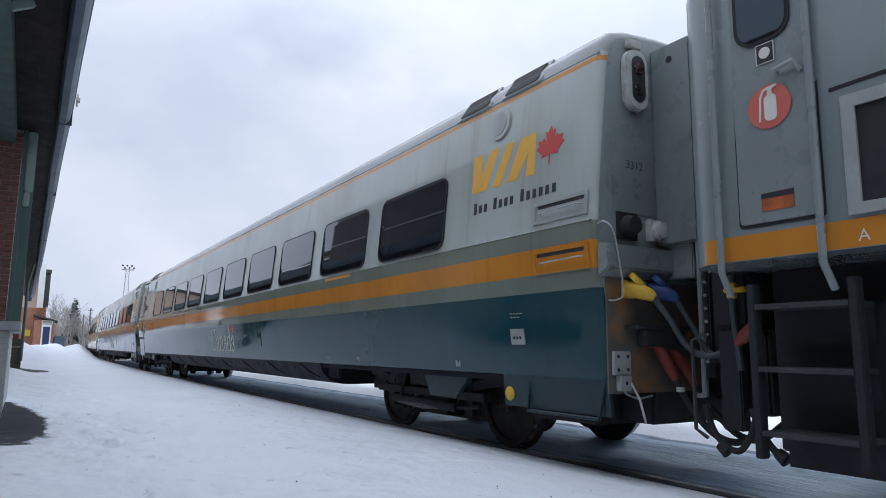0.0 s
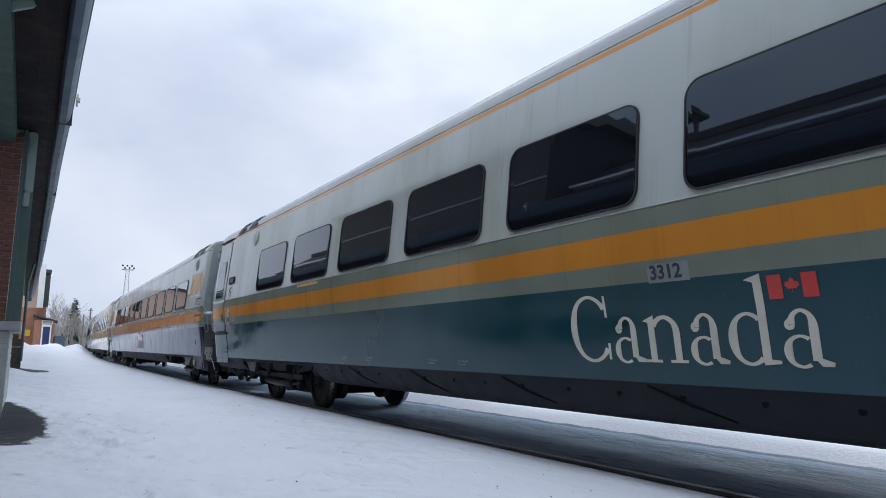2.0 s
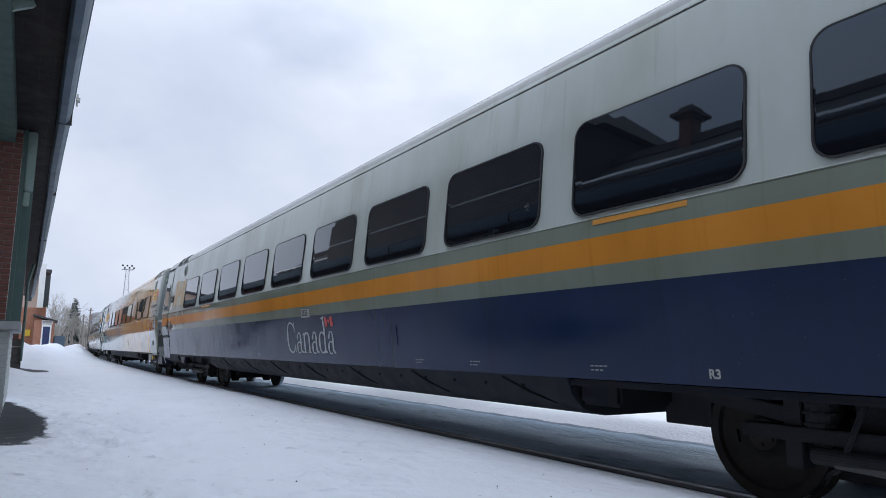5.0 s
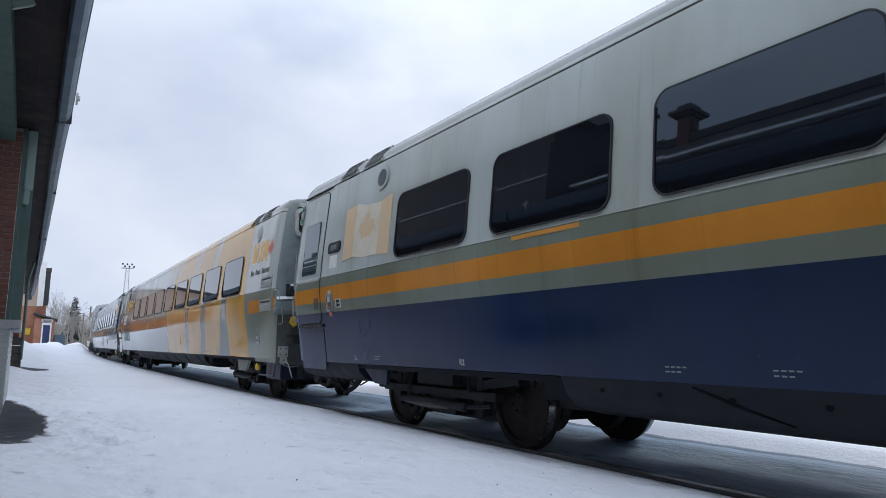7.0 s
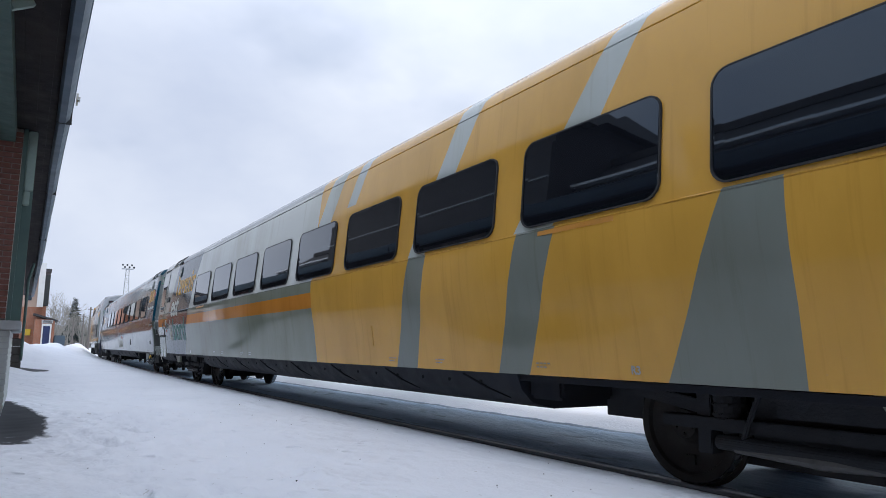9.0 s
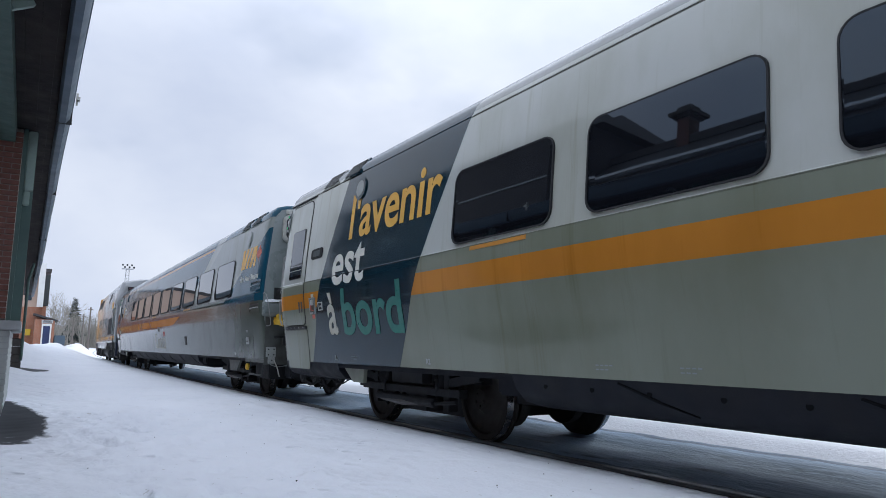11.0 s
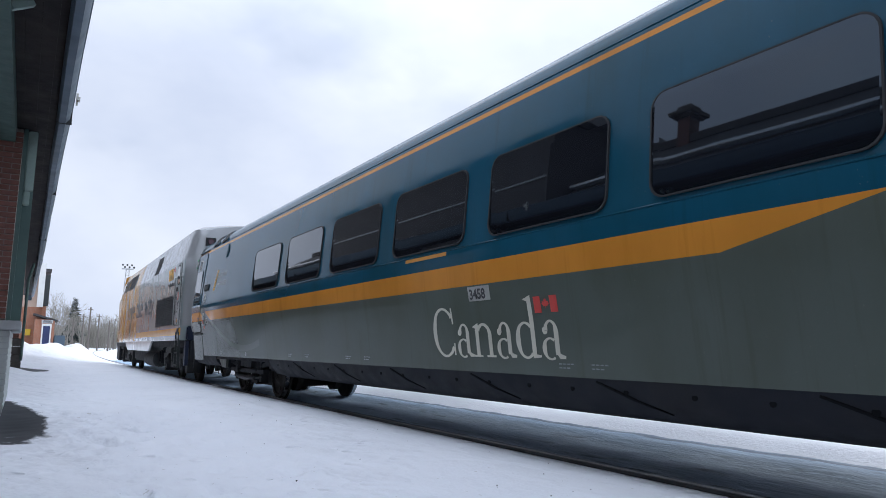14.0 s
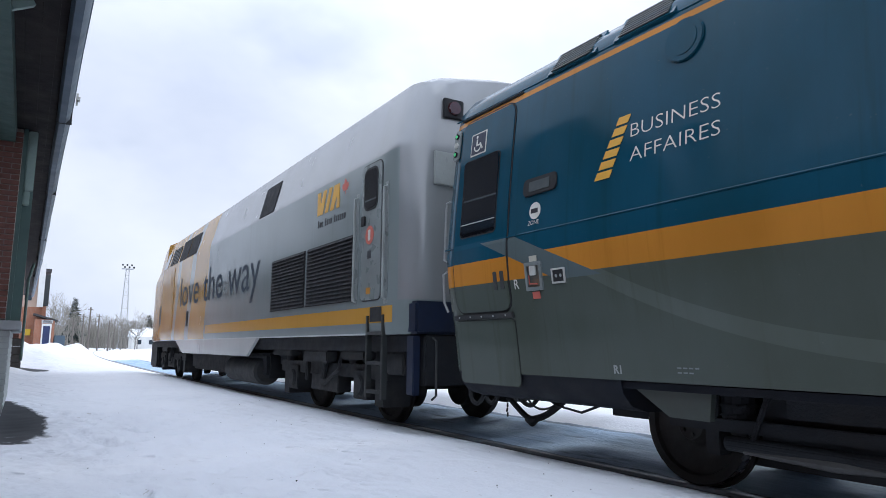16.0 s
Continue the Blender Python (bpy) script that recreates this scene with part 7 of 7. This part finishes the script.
    for x in (-1.2, 1.2) if well else ():
        hose(lo, [(x, -0.05, 0.66), (x, 0.0, 0.50), (x, 0.09, 0.40), (x, 0.20, 0.38), (x, 0.29, 0.50), (x, 0.33, 0.64)], 0.022, M["rubber"], label="black air hose")
        hose(lo, [(x, 0.30, 0.66), (x, 0.38, 0.48), (x, 0.50, 0.37), (x, 0.60, 0.40), (x, 0.66, 0.50)], 0.024, M["rubber"], label="black air hose")
        for y in (0.08, 0.49):
            part("coupling", Shape().tube([(x, y - 0.03, 0.40), (x, y + 0.03, 0.36)], [0.036, 0.048], 10), M["rubber"], lo, "black hose coupling", True)
        part("air_pipe", Shape().tube([(x, 0.20, 1.54), (x, 0.20, 1.30), (x, 0.22, 1.10), (x, 0.24, 0.9)], 0.022, 8), M["hose"], lo, "grey air pipe", True)
        part("valve_handle", Shape().box(x - 0.03, x + 0.03, 0.15, 0.31, 1.42, 1.455).box(x - 0.025, x + 0.025, 0.17, 0.23, 1.38, 1.49), M["yellow_plug"], lo, "yellow valve handle", bevel=0.008)
        part("coupling", Shape().tube([(x, 0.22, 1.08), (x, 0.30, 1.14), (x, 0.36, 1.20)], [0.03, 0.05, 0.04], 10), M["red_hose"], lo, "faded red air coupling", True)
    hose(lo, [(0.55, -0.05, 0.95), (0.55, -0.25, 0.7), (0.52, -0.4, 0.5), (0.48, -0.55, 0.55)], 0.03, M["rubber"], label="black air hose")
    for sg in (-1, 1):
        part("end_rail", Shape().tube([(sg * 1.3, 0.05, 1.15), (sg * 1.3, -0.06, 1.1), (sg * 1.3, -0.06, 0.5), (sg * 1.3, 0.03, 0.45)], 0.014, 6), M["steel_grime"], lo, "grey grab rail")
    for a0, a1 in ((LOCO_AXLES[0], LOCO_AXLES[1]), (LOCO_AXLES[2], LOCO_AXLES[3])):
        part("bogie", loco_bogie(a0, a1), M["bogie_dark"], lo, "grimy bogie frame", False, 0.015)
    for a in LOCO_AXLES:
        w = part("wheelset", LOCO_WHEEL_MESH, None, lo, "dark steel wheelset")
        w.location = (0, a, LOCO_R)
        SPINNERS.append((w, a, LOCO_R, spin))
    rf = Shape()
    for y in (3.0, 5.2, 8.6):
        rf.lathe([(0, 0.5), (0.10, 0.5), (0.12, 0.42)], 0, y, 4.48, 20, "z")
    part("roof_fans", rf, M["louvre"], lo, "round roof fan cowls", True)
    return lo


loco_far = build_loco("grey and yellow diesel locomotive with a slogan on its side", 1, M["navy"])
loco_near = build_loco("grey diesel locomotive with mesh intakes and a black ladder", -1, M["steel_black"], True)

# ---- bricks of the bay, those that face along the platform ----
BRICK_MESH = Shape().box(-0.1, 0.1, -0.018, 0.03, -0.03, 0.03).data("brick", M["brick"], bevel=0.004)
HALF_BRICK = Shape().box(-0.047, 0.047, -0.018, 0.03, -0.03, 0.03).data("brick", M["brick"], bevel=0.004)
rng = random.Random(3)
for row in range(34):
    z = 1.40 + 0.0745 * row
    x = -0.228
    first = True
    for k in range(5):
        halfb = first and row % 2 == 1
        w = 0.094 if halfb else 0.2
        b = part("brick", HALF_BRICK if halfb else BRICK_MESH, None, bay)
        b.location = (x - w / 2, 10.52 + rng.uniform(-0.003, 0.003), z)
        x -= w + 0.011
        first = False


# ---- motion ----
S_TABLE = [-80.0 + 0.5 * i for i in range(700)]
_len, _arc = 0.0, []
for _i, _y in enumerate(S_TABLE):
    if _i:
        _len += math.hypot(0.5, shift(_y) - shift(_y - 0.5))
    _arc.append(_len)
ZERO = _arc[160]


def on_track(s):
    y = float(np.interp(s + ZERO, _arc, S_TABLE))
    return Vector((MID + shift(y), y))


def ride(s, near, far, back=False):
    """The pose of a vehicle whose reference end is at s along the line, on pivots near and far metres behind it."""
    sg = -1 if back else 1
    a, b = on_track(s + sg * near), on_track(s + sg * far)
    d = (b - a).normalized()
    o = a - d * near
    return pose(o.x, o.y, 0, 0, 0, math.degrees(-math.atan2(d.x, d.y)))


# small surges of the train, in metres, every half second
SURGE = (0, -0.09, -0.08, -0.10, -0.12, 0.03, 0.0, 0.01, -0.02, -0.02, -0.02, -0.01, 0, 0.01, 0.01, 0.19, 0.15, 0.11, 0.11, 0.12, 0.12, 0.13, 0.13, 0.065, -0.06, 0.106, 0.09, 0.07, 0.0, 0.135, 0.04, 0.0, 0.0)


def motions():
    steps = [0.5 * i for i in range(33)]
    gone = {t: SPEED * t + SURGE[i] for i, t in enumerate(steps)}
    for k, car in enumerate((car_one, car_two, car_three, car_four)):
        walk(car, [(t, ride(3.72 + PITCH * k - gone[t], 3.4, 21.33)) for t in steps])
    walk(loco_far, [(t, ride(107.36 - gone[t], 3.42, 16.47)) for t in steps])
    walk(loco_near, [(t, ride(3.03 - gone[t], 3.42, 16.47, True)) for t in steps])
    for w, a, r, sense in SPINNERS:
        turn = sense * math.degrees(SPEED / r)
        walk(w, [(0.1 * i, pose(0, a, r, (turn * 0.1 * i) % 360.0, 0, 0)) for i in range(161)])


motions()
